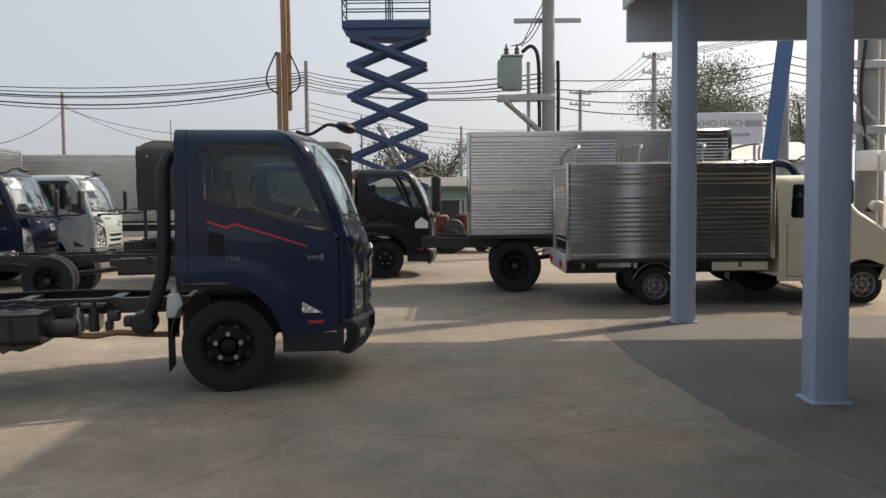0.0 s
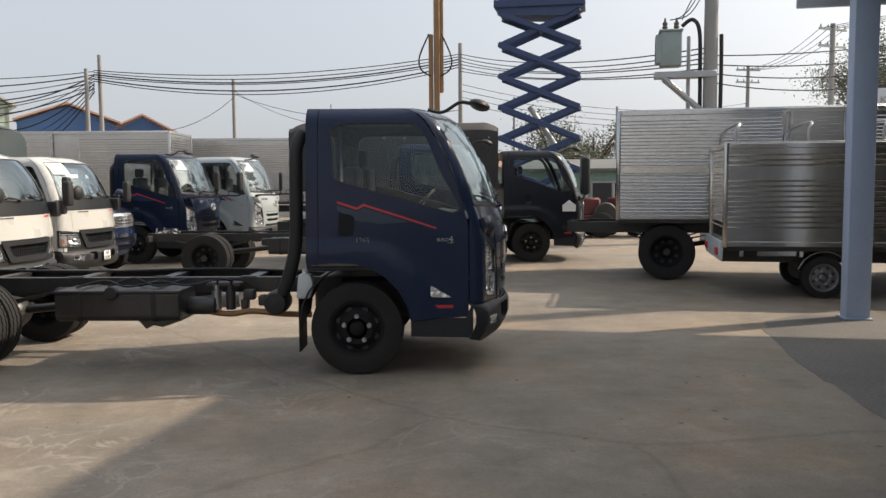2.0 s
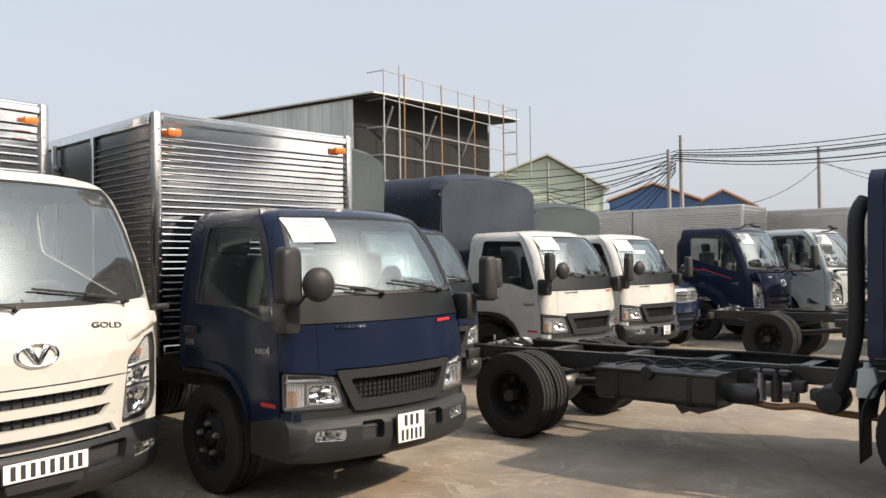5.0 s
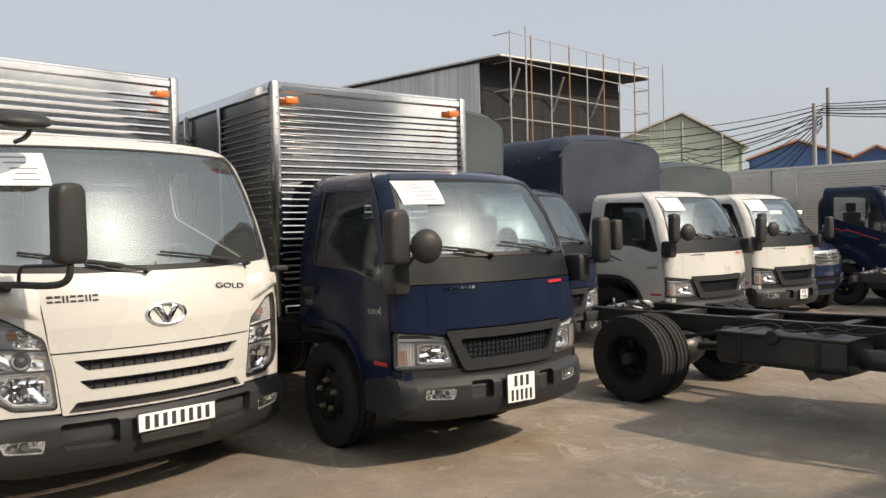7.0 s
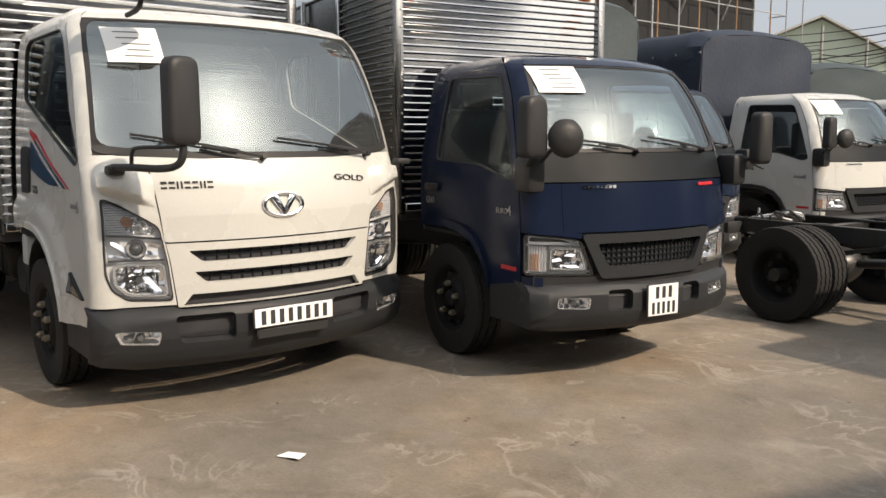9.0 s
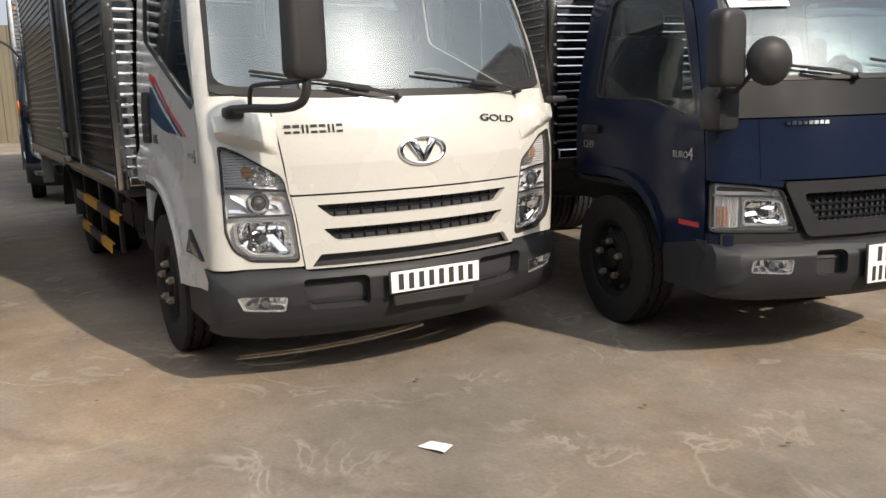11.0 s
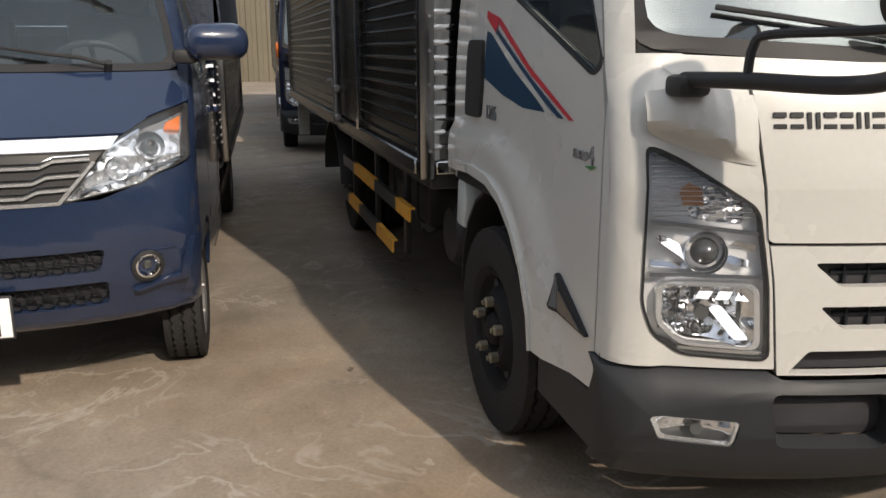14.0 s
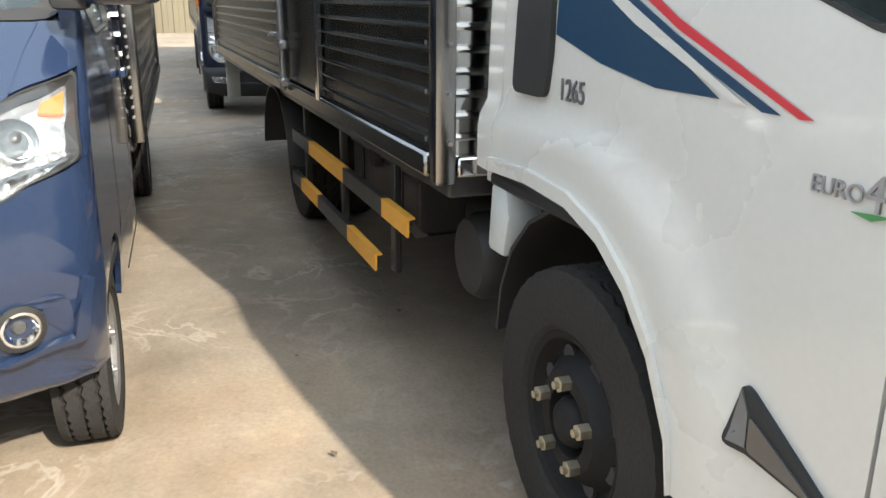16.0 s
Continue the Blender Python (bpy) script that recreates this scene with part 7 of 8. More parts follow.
# walls added out of view close the place, cut skylight and bounce light
for name, a, b, top_z in (("wall_east", (5.6, -5.0), (9.2, 7.4), 4.3), ("wall_south", (-11.5, -3.4), (5.6, -5.0), 4.0), ("wall_northeast", (24.0, 22.0), (40.0, -6.0), 5.2), ("wall_southwest", (-37.8, 0.9), (-11.6, -0.5), 2.6)):
    tagged(part(name, corrugated(a, b, 0, top_z, 0.3, 0.03, normal_out=-1), M_PALE if name == "wall_south" else M_SHOP), "plain unseen sheet wall added to shape the light", "wall", kind="structure")

# floor slab under the canopy; its colour is darkened further for the shade there
rg = random.Random(3)
edge = []
for (ax, ay), (bx, by) in zip(((4.75, 9.95), (4.36, 9.15), (3.97, 7.66), (3.85, 6.85), (3.62, 5.7), (3.5, 2.0)), ((4.36, 9.15), (3.97, 7.66), (3.85, 6.85), (3.62, 5.7), (3.5, 2.0), (3.2, -4.6))):
    for k in range(5):
        edge.append((ax + (bx - ax) * k / 5 + rg.uniform(-0.035, 0.035), ay + (by - ay) * k / 5 + rg.uniform(-0.04, 0.04)))
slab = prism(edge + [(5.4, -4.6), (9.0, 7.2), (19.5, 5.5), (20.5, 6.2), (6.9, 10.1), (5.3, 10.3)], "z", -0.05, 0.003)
tagged(part("pavement", slab, M_SLAB, smooth=0), "slightly darker worn concrete slab, further darkened for the canopy's shade", "pavement", kind="structure")

# ---- yard fence at the end of the lane ----
tagged(part("wall_west", corrugated((-38.0, 18.0), (-38.0, -14.0), 0, 4.6, 0.42, 0.035, normal_out=-1), M_FENCE), "weathered ribbed metal fence, its colour darkened for shade", "wall", kind="structure")

# ---- open shed with scaffolding ----
shed = thing("shed", pose(-24.2, 31.3, 0), "tall unfinished metal shed with a dark open front", "building")
part("side_wall", corrugated((0, 0), (-30, 0), 0, 9.24, 0.9, 0.06), M_STREAK, shed, "weathered grey ribbed sheets")
# netting coloured near black so the open front also reads as unlit interior
part("netting", prism([(0.1, 0), (12.3, 0), (12.3, 9.74), (0.1, 9.22)], "x", -0.17, -0.07), M_NETSHADE, shed, "near-black netting that also stands for the dark interior")
part("roof", prism([(-0.15, 9.34), (13.6, 9.92), (13.6, 10.0), (-0.15, 9.42)], "x", -30.2, 1.35), M_CORR, shed)
for k in range(4):
    part("post", block(-0.2, 0.1 + 4.0 * k, 4.6, 0.22, 0.22, 9.2, 0.02), M_GALV, shed)
# extra near-black sheet: the roof's shade put in as a dark surface
part("soffit", prism([(-0.1, 9.22), (13.4, 9.80), (13.4, 9.86), (-0.1, 9.28)], "x", -29.9, 1.2), M_NETSHADE, shed, "near-black sheet added for the shade under the roof")
part("back_wall", block(-30.2, 6.2, 4.6, 0.1, 12.2, 9.2, 0.01), M_CORR, shed)
part("far_wall", block(-15, 12.4, 4.6, 30, 0.1, 9.2, 0.01), M_CORR, shed)
for k in range(3):
    part("strut", rod((-0.3, 2.4 + 3.6 * k, 7.3), (1.1, 1.6 + 3.6 * k, 9.0), 0.06, 6), M_GALV, shed)
scaf = thing("scaffold", pose(-22.85, 31.9, 0), "rusty yellow pipe scaffolding before the shed", "scaffold")
for k in range(9):
    for dx in (0.0, 0.9) if k in (0, 8) else (0.0,):
        part("standard", rod((dx, 1.58 * k, 0), (dx, 1.58 * k, 10.6), 0.036, 6), M_MAST if k % 2 else M_GALV, scaf)
for z in (1.6, 2.9, 4.2, 5.4, 6.6, 7.9, 9.2, 10.5):
    part("ledger", rod((0, 0, z), (0, 12.64, z), 0.028, 6), M_GALV, scaf)
    for y in (0, 12.64):
        part("transom", rod((0, y, z), (-1.0, y, z), 0.028, 6), M_GALV, scaf)

# ---- green gabled house and blue sheds ----
house = thing("house", pose(-24.3, 50.6, 0, 0, 0, 30), "pale green gabled warehouse", "building")
part("gable_wall", prism([(-3.9, 0), (3.9, 0), (3.9, 6.3), (0.3, 8.4), (-3.9, 6.9)], "y", 0, 0.3), M_GREENWALL, house)
part("side_wall", block(-3.8, 9, 3.2, 0.3, 18, 6.4, 0.01), M_GREENWALL, house)
part("side_wall", block(3.8, 9, 3.1, 0.3, 18, 6.2, 0.01), M_GREENWALL, house)
for s, x0, z0, x1, z1 in ((-1, -4.3, 6.75, 0.3, 8.5), (1, 0.3, 8.5, 4.3, 6.15)):
    part("roof", prism([(x0, z0), (x1, z1), (x1, z1 + 0.12), (x0, z0 + 0.12)], "y", -0.5, 18), M_CORR, house)
for wx in (-2.2, 1.6):
    win = part("window", block(wx, -0.02, 4.4, 1.0, 0.1, 1.1, 0.02), M_GALV, house)
    part("pane", block(wx, -0.05, 4.4, 0.84, 0.06, 0.94, 0.005), M_INK, win)
for hx, hy, hw, hz in ((-19.3, 57.5, 2.9, 6.7), (-15.4, 60.5, 2.0, 6.2)):
    shed2 = thing("shed", pose(hx, hy, 0, 0, 0, 18), "blue sheet shed with a faded red roof", "building", "blue sheds")
    part("gable_wall", prism([(-hw, 0), (hw, 0), (hw, hz - 1.15), (0, hz), (-hw, hz - 1.0)], "y", 0, 0.2), M_BLUEWALL, shed2)
    part("roof", prism([(-hw - 0.3, hz - 1.0), (0, hz + 0.12), (0, hz + 0.24), (-hw - 0.3, hz - 0.88)], "y", -0.3, 14), M_TILE, shed2)
    part("roof", prism([(hw + 0.3, hz - 1.1), (0, hz + 0.12), (0, hz + 0.24), (hw + 0.3, hz - 0.98)], "y", -0.3, 14), M_TILE, shed2)
    part("side_wall", block(-hw, 7, (hz - 1.0) / 2, 0.2, 14, hz - 1.0, 0.01), M_BLUEWALL, shed2)

# ---- poles and overhead lines ----
def pole(x, y, h, r=0.14, arms=0, deg=0.0, label="weathered concrete utility pole"):
    p = thing("utility_pole", pose(x, y, 0, 0, 0, deg), label, "pole", "utility poles")
    part("shaft", rod((0, 0, 0), (0, 0, h), r, 12, r2=r * 0.7), M_POLE, p)
    for k in range(arms):
        z = h - 0.25 - 0.75 * k
        arm = part("crossarm", block(0, 0, z, 1.7, 0.09, 0.10, 0.01), M_GALV, p)
        for ax in (-0.75, -0.3, 0.3, 0.75):
            part("insulator", turned([(0.0, 0.0), (0.05, 0.01), (0.035, 0.05), (0.05, 0.08), (0.02, 0.14), (0.0, 0.15)], 10), M_TRAFO, arm).matrix_basis = pose(ax, 0, z + 0.05, 90)
    return p


pole(-12.9, 41.9, 7.0, 0.13)
pole(-12.4, 42.3, 7.7, 0.13)
pole(-8.2, 54.8, 8.1, 0.15)
pole(4.65, 40.7, 8.1, 0.13)
pole(6.4, 35.9, 5.1, 0.06, label="thin grey steel lamp pole")
pole(10.45, 34.7, 4.6, 0.07, label="thin grey steel pole")
pole(-2.0, 52.0, 6.3, 0.05, label="thin grey steel pole")
pole(21.0, 37.2, 8.5, 0.16, arms=2, deg=20)
pole(24.0, 52.0, 8.7, 0.15, arms=2, deg=10)
pole(17.05, 22.6, 6.6, 0.17)
pole(-21.6, 46.0, 7.4, 0.1)
pole(-19.6, 46.8, 6.6, 0.1)


def cable(p, q, sag, r=0.018):
    p, q = Vector(p), Vector(q)
    n = 18
    ob = part("overhead_cable", sweep([p.lerp(q, k / n) - Vector((0, 0, 4 * sag * (k / n) * (1 - k / n))) for k in range(n + 1)], r, 5), M_CABLE)
    return tagged(ob, "black sagging overhead cable between poles", "cable", "overhead cables")


rng = random.Random(5)
for k in range(6):
    dz = 0.16 * k
    cable((-12.6, 42.1, 6.95 - 0.1 * k), (4.65, 40.7, 7.6 - 0.12 * k), 0.45 + 0.07 * k + 0.15 * rng.random(), 0.034 if k in (2, 4) else 0.022)
    cable((-12.6, 42.1, 6.9 - dz), (-30.0, 36.0, 7.6 - dz), 1.0 + 0.25 * k, 0.03 if k % 2 else 0.02)
    cable((4.65, 40.7, 7.6 - dz), (8.95, 21.8, 4.9 - dz * 0.8), 0.25 + 0.2 * rng.random(), 0.018)
for k in range(4):
    cable((8.95, 21.8, 4.7 - 0.22 * k), (17.05, 22.6, 5.6 - 0.25 * k), 0.2 + 0.1 * k, 0.016)
    cable((17.05, 22.6, 5.8 - 0.25 * k), (34.0, 30.0, 7.0 - 0.2 * k), 0.4, 0.018)
    cable((21.0 - 0.6 + 0.4 * k, 37.2, 8.3), (24.0 - 0.6 + 0.4 * k, 52.0, 8.5), 0.5, 0.014)
    cable((21.0 - 0.6 + 0.4 * k, 37.2, 8.3), (30.0 + 0.4 * k, 14.0, 9.5), 0.4, 0.014)
    cable((4.65, 40.7, 6.2 - 0.3 * k), (24.0, 52.0, 6.4 - 0.3 * k), 0.8, 0.014)
for k in range(7):
    cable((-12.6, 42.1, 6.7 - 0.12 * k), (-21.6, 46.0, 5.9 - 0.2 * k), 0.7 + 0.28 * k, 0.03 if k % 3 == 0 else 0.02)
    cable((-21.6, 46.0, 6.4 - 0.22 * k), (-25.5, 38.0, 7.2 - 0.25 * k), 0.4 + 0.2 * rng.random(), 0.02)
cable((-12.6, 42.1, 4.6), (-8.2, 54.8, 7.0), 1.2, 0.02)
cable((-8.2, 54.8, 7.2), (4.65, 40.7, 5.0), 0.9, 0.016)
cable((-8.2, 54.8, 7.4), (-2.0, 52.0, 5.0), 0.4, 0.014)

# ---- transformer on its pole ----
tp = thing("transformer_pole", pose(8.95, 21.7, 0, 0, 0, -16), "concrete pole carrying a grey transformer on brackets", "pole")
part("shaft", rod((0, 0, 0), (0, 0, 10.5), 0.19, 16, r2=0.15), M_POLE, tp)
for y in (-0.16, 0.16):
    part("bracket_beam", block(-0.62, y, 4.22, 1.5, 0.07, 0.16, 0.01), M_GALV, tp)
    part("bracket_brace", rod((-1.15, y, 4.15), (-0.08, y, 3.2), 0.06, 6), M_GALV, tp)
tk = part("transformer_tank", block(-0.98, 0, 4.86, 0.52, 0.52, 0.86, 0.04, 2), M_TRAFO, tp, "grey-green transformer tank")
for k in range(7):
    part("cooling_fin", block(-1.28, -0.24 + 0.08 * k, 4.86, 0.14, 0.012, 0.7, 0.003), M_TRAFO, tk)
part("tank_lid", block(-0.98, 0, 5.31, 0.58, 0.58, 0.05, 0.012), M_TRAFO, tk)
for k, bx in enumerate((-1.12, -0.84)):
    part("bushing", turned([(0.0, 0.0), (0.07, 0.0), (0.05, 0.06), (0.075, 0.09), (0.05, 0.14), (0.07, 0.18), (0.03, 0.24), (0.02, 0.32), (0.0, 0.33)], 12), M_BARK, tk).matrix_basis = pose(bx, 0, 5.33, 90)
part("conduit", sweep(curve_pts([(-0.7, 0.1, 5.45), (-0.45, 0.05, 5.6), (-0.28, 0.0, 5.3), (-0.25, 0.0, 4.3), (-0.24, 0.0, 3.2)], 5), 0.05, 8), M_CABLE, tp)
part("conduit", sweep(curve_pts([(0.24, 0.0, 2.0), (0.26, 0.0, 4.2), (0.25, 0.0, 5.2)], 4), 0.05, 8), M_CABLE, tp)
part("riser_pipe", rod((-0.52, 0.15, 3.0), (-0.52, 0.15, 5.2), 0.05, 8), M_GALV, tp)
for k in range(3):
    part("drop_cable", sweep(curve_pts([(-1.0 + 0.15 * k, 0, 5.6), (-0.5, 0.1 * k, 5.75 + 0.15 * k), (0.0, 0.2, 6.6 + 0.2 * k)], 5), 0.014, 5), M_CABLE, tp)
for z in (6.3, 7.1):
    part("crossarm", block(0, 0.2, z, 1.8, 0.1, 0.12, 0.01), M_GALV, tp)

rp = thing("utility_pole", pose(11.1, 12.8, 0, 0, 0, -16), "thick concrete pole with steel brackets and a white meter box", "pole", "utility poles")
part("shaft", rod((0, 0, 0), (0, 0, 9.0), 0.19, 16, r2=0.16), M_POLE, rp)
part("shaft_twin", rod((0.30, 0.3, 0), (0.30, 0.3, 9.0), 0.15, 14, r2=0.13), M_POLE, rp)
for z in (3.75, 2.65):
    part("bracket_beam", block(-0.1, -0.2, z, 1.5, 0.08, 0.14, 0.01), M_GALV, rp)
part("bracket_brace", rod((-0.75, -0.2, 3.7), (0.0, -0.2, 2.8), 0.05, 6), M_GALV, rp)
part("bracket_brace", rod((-0.75, -0.2, 3.2), (0.0, -0.2, 2.4), 0.05, 6), M_GALV, rp)
for mx in (-0.12, 0.22):
    part("meter_box", block(mx, -0.24, 2.13, 0.30, 0.16, 0.34, 0.02, 2), M_PAPER, rp, "white meter box")
part("cable_bundle", sweep(curve_pts([(-0.1, -0.2, 4.6), (-0.25, -0.25, 3.4), (-0.16, -0.22, 2.6), (-0.12, -0.2, 2.3)], 6), 0.03, 8), M_CABLE, rp)

# ---- scissor lift ----
lift = thing("scissor_lift", pose(5.25, 24.85, 0, 0, 0, -15.5), "raised dark blue scissor lift with railed platform", "lift")
part("base", block(0, 0, 0.75, 2.7, 1.1, 0.5, 0.05), M_LIFT, lift)
for wx in (-0.95, 0.95):
    for wy in (-0.5, 0.5):
        w = turned([(0.0, -0.12), (0.2, -0.12), (0.3, -0.1), (0.32, -0.06), (0.32, 0.06), (0.3, 0.1), (0.2, 0.12), (0.0, 0.12)], 24)
        part("wheel", w, M_RUBBER, lift).matrix_basis = pose(wx, wy, 0.32)
nx, step_z, zb = 6, 0.87, 1.05
for k in range(nx):
    for y in (-0.42, 0.42):
        z0 = zb + step_z * k
        for a, b, dy in (((-1.08, z0), (1.08, z0 + step_z), 0.0), ((-1.08, z0 + step_z), (1.08, z0), 0.07)):
            d = Vector((b[0] - a[0], b[1] - a[1]))
            ang = math.degrees(math.atan2(d.y, d.x))
            arm = part("scissor_arm", block(0, 0, 0, d.length + 0.12, 0.06, 0.16, 0.015), M_LIFT, lift)
            arm.matrix_basis = pose((a[0] + b[0]) / 2, y + (dy if y > 0 else -dy), (a[1] + b[1]) / 2, 0, -ang, 0)
    for x in (-1.08, 1.08):
        part("pivot_bar", rod((x, -0.5, zb + step_z * (k + 1)), (x, 0.5, zb + step_z * (k + 1)), 0.05, 8), M_LIFT, lift)
    part("pivot_bar", rod((0, -0.5, zb + step_z * (k + 0.5)), (0, 0.5, zb + step_z * (k + 0.5)), 0.05, 8), M_LIFT, lift)
part("lift_cylinder", rod((0.5, 0, 2.5), (-0.3, 0, 3.7), 0.08, 10), M_GALV, lift)
ZP = 6.42
part("platform", block(0.0, 0, ZP + 0.1, 2.52, 1.15, 0.22, 0.02), M_LIFT, lift)
part("platform_skirt", prism([(-1.25, ZP), (1.25, ZP), (0.7, ZP - 0.28), (-1.0, ZP - 0.2)], "y", -0.5, 0.5), M_LIFT, lift)
for x in (-1.24, 0.0, 0.12, 1.24):
    for y in (-0.55, 0.55):
        part("rail_post", rod((x, y, ZP + 0.2), (x, y, ZP + 1.35), 0.022, 8), M_LIFT, lift)
for z in (0.45, 0.78, 0.95, 1.33):
    for y in (-0.55, 0.55):
        part("guard_rail", rod((-1.24, y, ZP + z), (1.24, y, ZP + z), 0.02, 8), M_LIFT, lift)
    for x in (-1.24, 1.24):
        part("guard_rail", rod((x, -0.55, ZP + z), (x, 0.55, ZP + z), 0.02, 8), M_LIFT, lift)

# ---- orange mast, blue girder, sign ----
mast = thing("steel_mast", pose(2.47, 27.7, 0), "tall orange-brown steel mast with hanging cables", "mast")
part("inner_leg", block(0.05, 0, 5.2, 0.17, 0.3, 10.4, 0.02), M_MAST, mast)
part("outer_leg", block(-0.13, 0.05, 3.6, 0.13, 0.3, 5.2, 0.02), M_MAST, mast)
part("upper_leg", block(0.2, 0.05, 7.2, 0.12, 0.3, 5.6, 0.02), M_MAST, mast)
for s in (-1, 1):
    part("hose_loop", sweep(curve_pts([(s * 0.2, -0.1, 6.2), (s * 0.5, -0.1, 5.5), (s * 0.45, -0.1, 5.1), (s * 0.15, -0.1, 4.9)], 6), 0.025, 6), M_CABLE, mast)
girder = thing("blue_girder", pose(15.9, 21.75, 0), "leaning blue painted steel girder", "girder")
g = part("web", block(0, 0, 3.3, 0.34, 0.36, 6.6, 0.03), M_BEAM, girder)
g.matrix_basis = pose(-0.35, 0, 0, 0, 8, 0)
part("foot_block", block(-0.4, 0, 0.2, 0.9, 0.9, 0.4, 0.04), M_POLE, girder)
sign = thing("shop_sign", pose(21.3, 31.7, 4.4, 0, 0, -17), "faded white warehouse sign board on a roof", "sign")
part("board", block(0, 0, 0, 3.0, 0.10, 1.35, 0.02), M_SIGN, sign)
words("KHO GACH", 0.40, M_POLE, sign, pose(-0.25, -0.058, 0.20, 90), 0.004)
part("name_bar", block(1.1, -0.058, 0.20, 0.7, 0.02, 0.26, 0.004), M_GALV, sign)
words("CERAMIC & GRANITE", 0.19, M_BLUEWALL, sign, pose(0.05, -0.058, -0.28, 90), 0.004)
part("sign_emblem", prism([(-1.35, 0.05), (-1.2, -0.1), (-1.05, 0.12), (-1.18, 0.02)], "y", -0.07, -0.05), M_INK, sign)
for sx in (-1.2, 1.2):
    part("sign_leg", rod((sx, 0.1, -4.4), (sx, 0.1, -0.5), 0.06, 8), M_GALV, sign)

# ---- low buildings and clutter beyond the trucks ----
def low_house(x, y, w, d, h, deg, wall, roofm, label):
    b = thing("low_building", pose(x, y, 0, 0, 0, deg), label, "building", "low buildings")
    for s in (-1, 1):
        part("wall", block(0, s * d / 2, h / 2, w, 0.2, h, 0.01), wall, b)
        part("end_wall", block(s * w / 2, 0, h / 2, 0.2, d, h, 0.01), wall, b)
    part("roof", prism([(-d / 2 - 0.4, h), (0, h + d * 0.16), (d / 2 + 0.4, h), (d / 2 + 0.4, h + 0.1), (0, h + d * 0.16 + 0.1), (-d / 2 - 0.4, h + 0.1)], "x", -w / 2 - 0.3, w / 2 + 0.3), roofm, b)
    n = max(2, int(w / 2.5))
    for k in range(n):
        wn_ = part("window", block(-w / 2 + (k + 0.5) * w / n, -d / 2 - 0.1, h * 0.55, 1.1, 0.06, 1.0, 0.01), M_GALV, b)
        part("pane", block(-w / 2 + (k + 0.5) * w / n, -d / 2 - 0.14, h * 0.55, 0.95, 0.03, 0.85, 0.004), M_INK, wn_)
    return b


M_TEAL = mat("teal_wall", (0.20, 0.31, 0.27), 0.8, vary=0.15)
M_DULL = mat("dull_grey_sheet", (0.13, 0.135, 0.13), 0.7, vary=0.2, scale=0.8)
low_house(9.5, 33.5, 9, 2.4, 1.95, -10, M_TEAL, M_DULL, "low teal workshop with a grey sheet roof")
low_house(21, 36, 12, 6, 3.0, -15, M_SOFFIT, M_CORR, "low grey workshop behind the fence")
low_house(-1.0, 44, 12, 5, 2.2, -5, M_CORR, M_TILE, "low house with a faded red roof")
low_house(33, 24, 10, 6, 3.0, -30, M_GREENWALL, M_CORR, "low pale house beside the road")
for k, (mx, my) in enumerate(((6.6, 24.0), (7.5, 24.4), (8.2, 23.8))):
    mach = thing("red_machine", pose(mx, my, 0, 0, 0, 30 * k), "small red engine machine standing in the yard", "machine", "red machines")
    part("frame", block(0, 0, 0.5, 1.0, 0.6, 0.25, 0.03), M_MACH, mach)
    part("engine", block(-0.1, 0, 0.85, 0.5, 0.45, 0.5, 0.05), M_MACH, mach)
    part("flywheel", turned([(0.0, -0.06), (0.3, -0.05), (0.33, 0.0), (0.3, 0.05), (0.0, 0.06)], 20), M_FRAME, mach).matrix_basis = pose(0.25, -0.35, 0.65)
    part("exhaust", rod((-0.2, 0.1, 1.1), (-0.2, 0.1, 1.5), 0.04, 8), M_STEEL, mach)
    for s in (-1, 1):
        part("wheel", turned([(0.0, -0.08), (0.3, -0.08), (0.36, -0.04), (0.36, 0.04), (0.3, 0.08), (0.0, 0.08)], 20), M_RUBBER, mach).matrix_basis = pose(0.1, s * 0.45, 0.36)
tagged(part("wall_north", corrugated((-40, 63), (45, 63), 0, 2.6, 0.5, 0.04), M_CORR), "distant grey sheet fence of the yard", "wall", kind="structure")


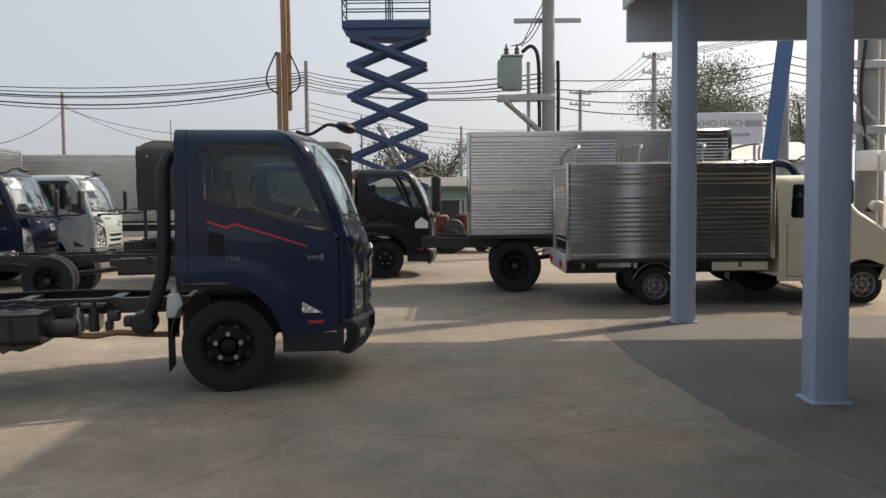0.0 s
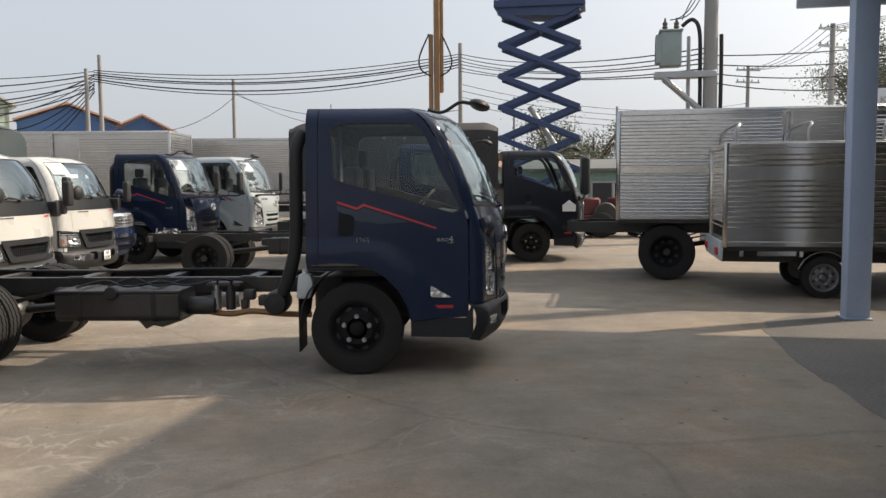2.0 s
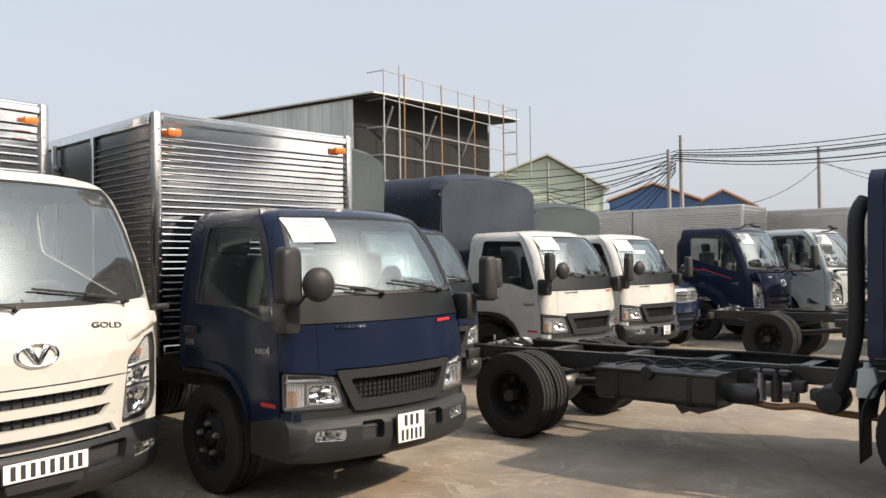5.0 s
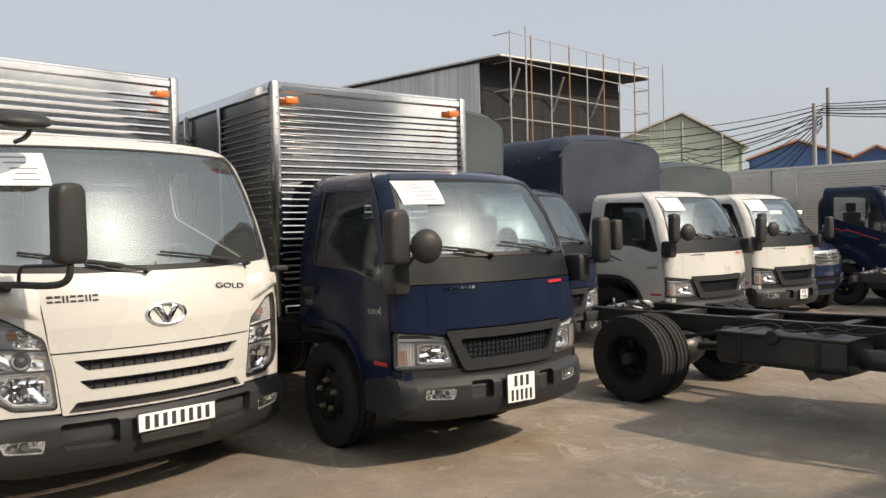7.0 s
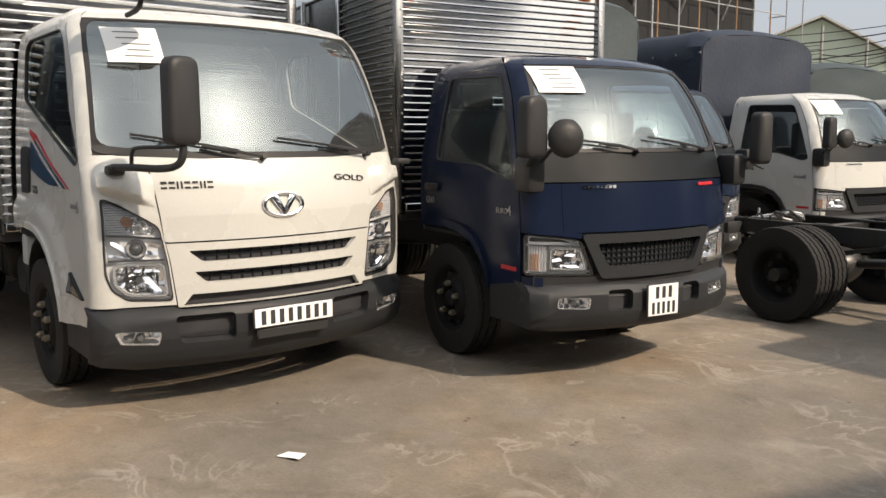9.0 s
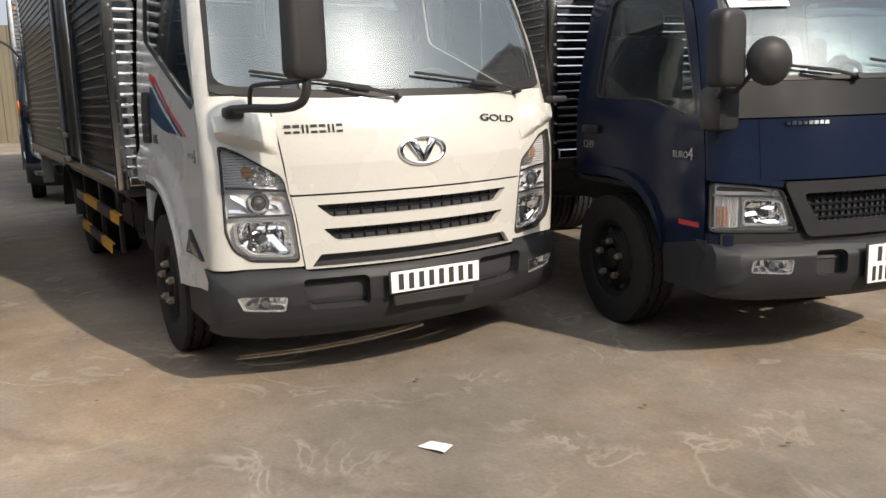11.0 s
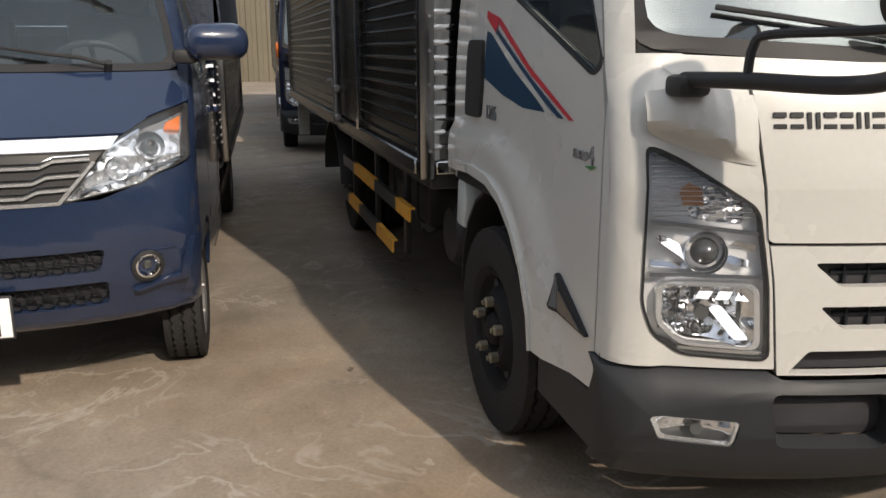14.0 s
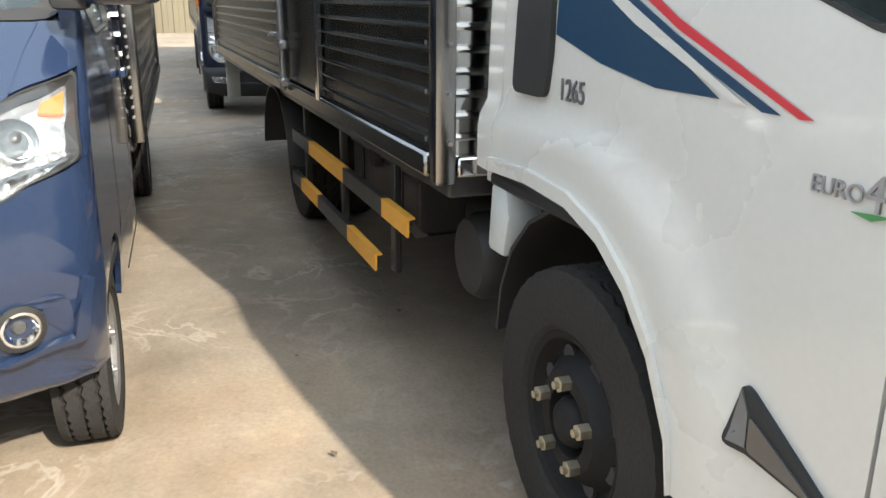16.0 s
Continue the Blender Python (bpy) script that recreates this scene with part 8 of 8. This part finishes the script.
# ---- trees ----
def tree(x, y, h, r, seed, leaves=1500):
    rg = random.Random(seed)
    t = thing("tree", pose(x, y, 0), "broad thin-leaved tree with an uneven crown", "tree", "trees")
    tr = sweep(curve_pts([(0, 0, 0), (0.1, 0, h * 0.25), (-0.05, 0.1, h * 0.5)], 5), 0.2, 8)
    tips = []
    for k in range(11):
        a, e = 2 * math.pi * k / 11 + rg.random(), 0.3 + 0.9 * rg.random()
        base = Vector((0, 0, h * (0.35 + 0.15 * rg.random())))
        tip = Vector((math.cos(a) * r * (0.5 + 0.5 * rg.random()), math.sin(a) * r * (0.5 + 0.5 * rg.random()), h * (0.55 + 0.42 * rg.random())))
        sweep(curve_pts([base, (base + tip) / 2 + Vector((0, 0, 0.3)), tip], 4), 0.05, 5, tr)
        tips.append(tip)
        tips.append((base + tip) / 2 + Vector((rg.uniform(-0.5, 0.5), rg.uniform(-0.5, 0.5), 0.4)))
    part("trunk", tr, M_BARK, t)
    cr = bmesh.new()
    for k in range(leaves):
        c = rg.choice(tips) + Vector((rg.gauss(0, r * 0.2), rg.gauss(0, r * 0.2), rg.gauss(0, r * 0.13)))
        s = rg.uniform(0.04, 0.075)
        u = Vector((rg.gauss(0, 1), rg.gauss(0, 1), rg.gauss(0, 0.6))).normalized()
        w = u.cross(Vector((rg.gauss(0, 1), rg.gauss(0, 1), rg.gauss(0, 1)))).normalized()
        vs = [cr.verts.new(c + u * s * a + w * s * b) for a, b in ((-1, 0), (0, -0.6), (1, 0), (0, 0.6))]
        cr.faces.new(vs)
    tagged(part("crown", cr, M_HAZELEAF, t, smooth=0), kind="stuff")


tree(26.0, 41.0, 8.6, 3.6, 1, 32000)
tree(30.5, 38.0, 7.0, 2.2, 2, 11000)
tree(9.0, 40.0, 4.6, 2.0, 3, 6000)
tree(12.0, 44.0, 4.4, 1.8, 4, 4000)
tree(36.0, 34.0, 7.0, 2.6, 6, 1300)

# ---- litter on the concrete ----
scrap = part("paper_scrap", sheet([(-0.06, -0.035), (0.07, -0.03), (0.055, 0.04), (-0.05, 0.035)], lambda u, v: (Vector((u, v, 0.006 + 0.004 * math.sin(u * 30))), Vector((0, 0, 1))), 0.001, 0.0, step=0.02), M_PAPER)
scrap.matrix_world = pose(-2.90, 3.92, 0.004, 0, 0, 20)
tagged(scrap, "small crumpled white paper scrap on the concrete", "litter")
rg = random.Random(11)
for k in range(46):
    lx, ly = rg.uniform(-7.5, 3.0), rg.uniform(1.5, 7.5)
    if k > 34:
        lx, ly = rg.uniform(1.5, 4.0), rg.uniform(2.5, 8.0)
    chip = part("leaf_litter", sheet([(-0.02, -0.006), (0.0, -0.012), (0.022, 0.0), (0.0, 0.012)], lambda u, v: (Vector((u, v, 0.006 + 0.25 * v * v * 20)), Vector((0, 0, 1))), 0.001, 0.0, step=0.02), M_BARK)
    chip.matrix_world = pose(lx, ly, 0.012, 0, 0, rg.uniform(0, 360)) @ Matrix.Diagonal((0.55 + 0.7 * rg.random(),) * 3 + (1,))
    tagged(chip, "small dry brown leaf fragment on the concrete", "litter", "leaf litter")


for m in (WH_TRUCK, WH_PLAIN, WH_BIG, WH_DEEP, WH_BIGDEEP, WH_SMALL):
    drop_master(m)
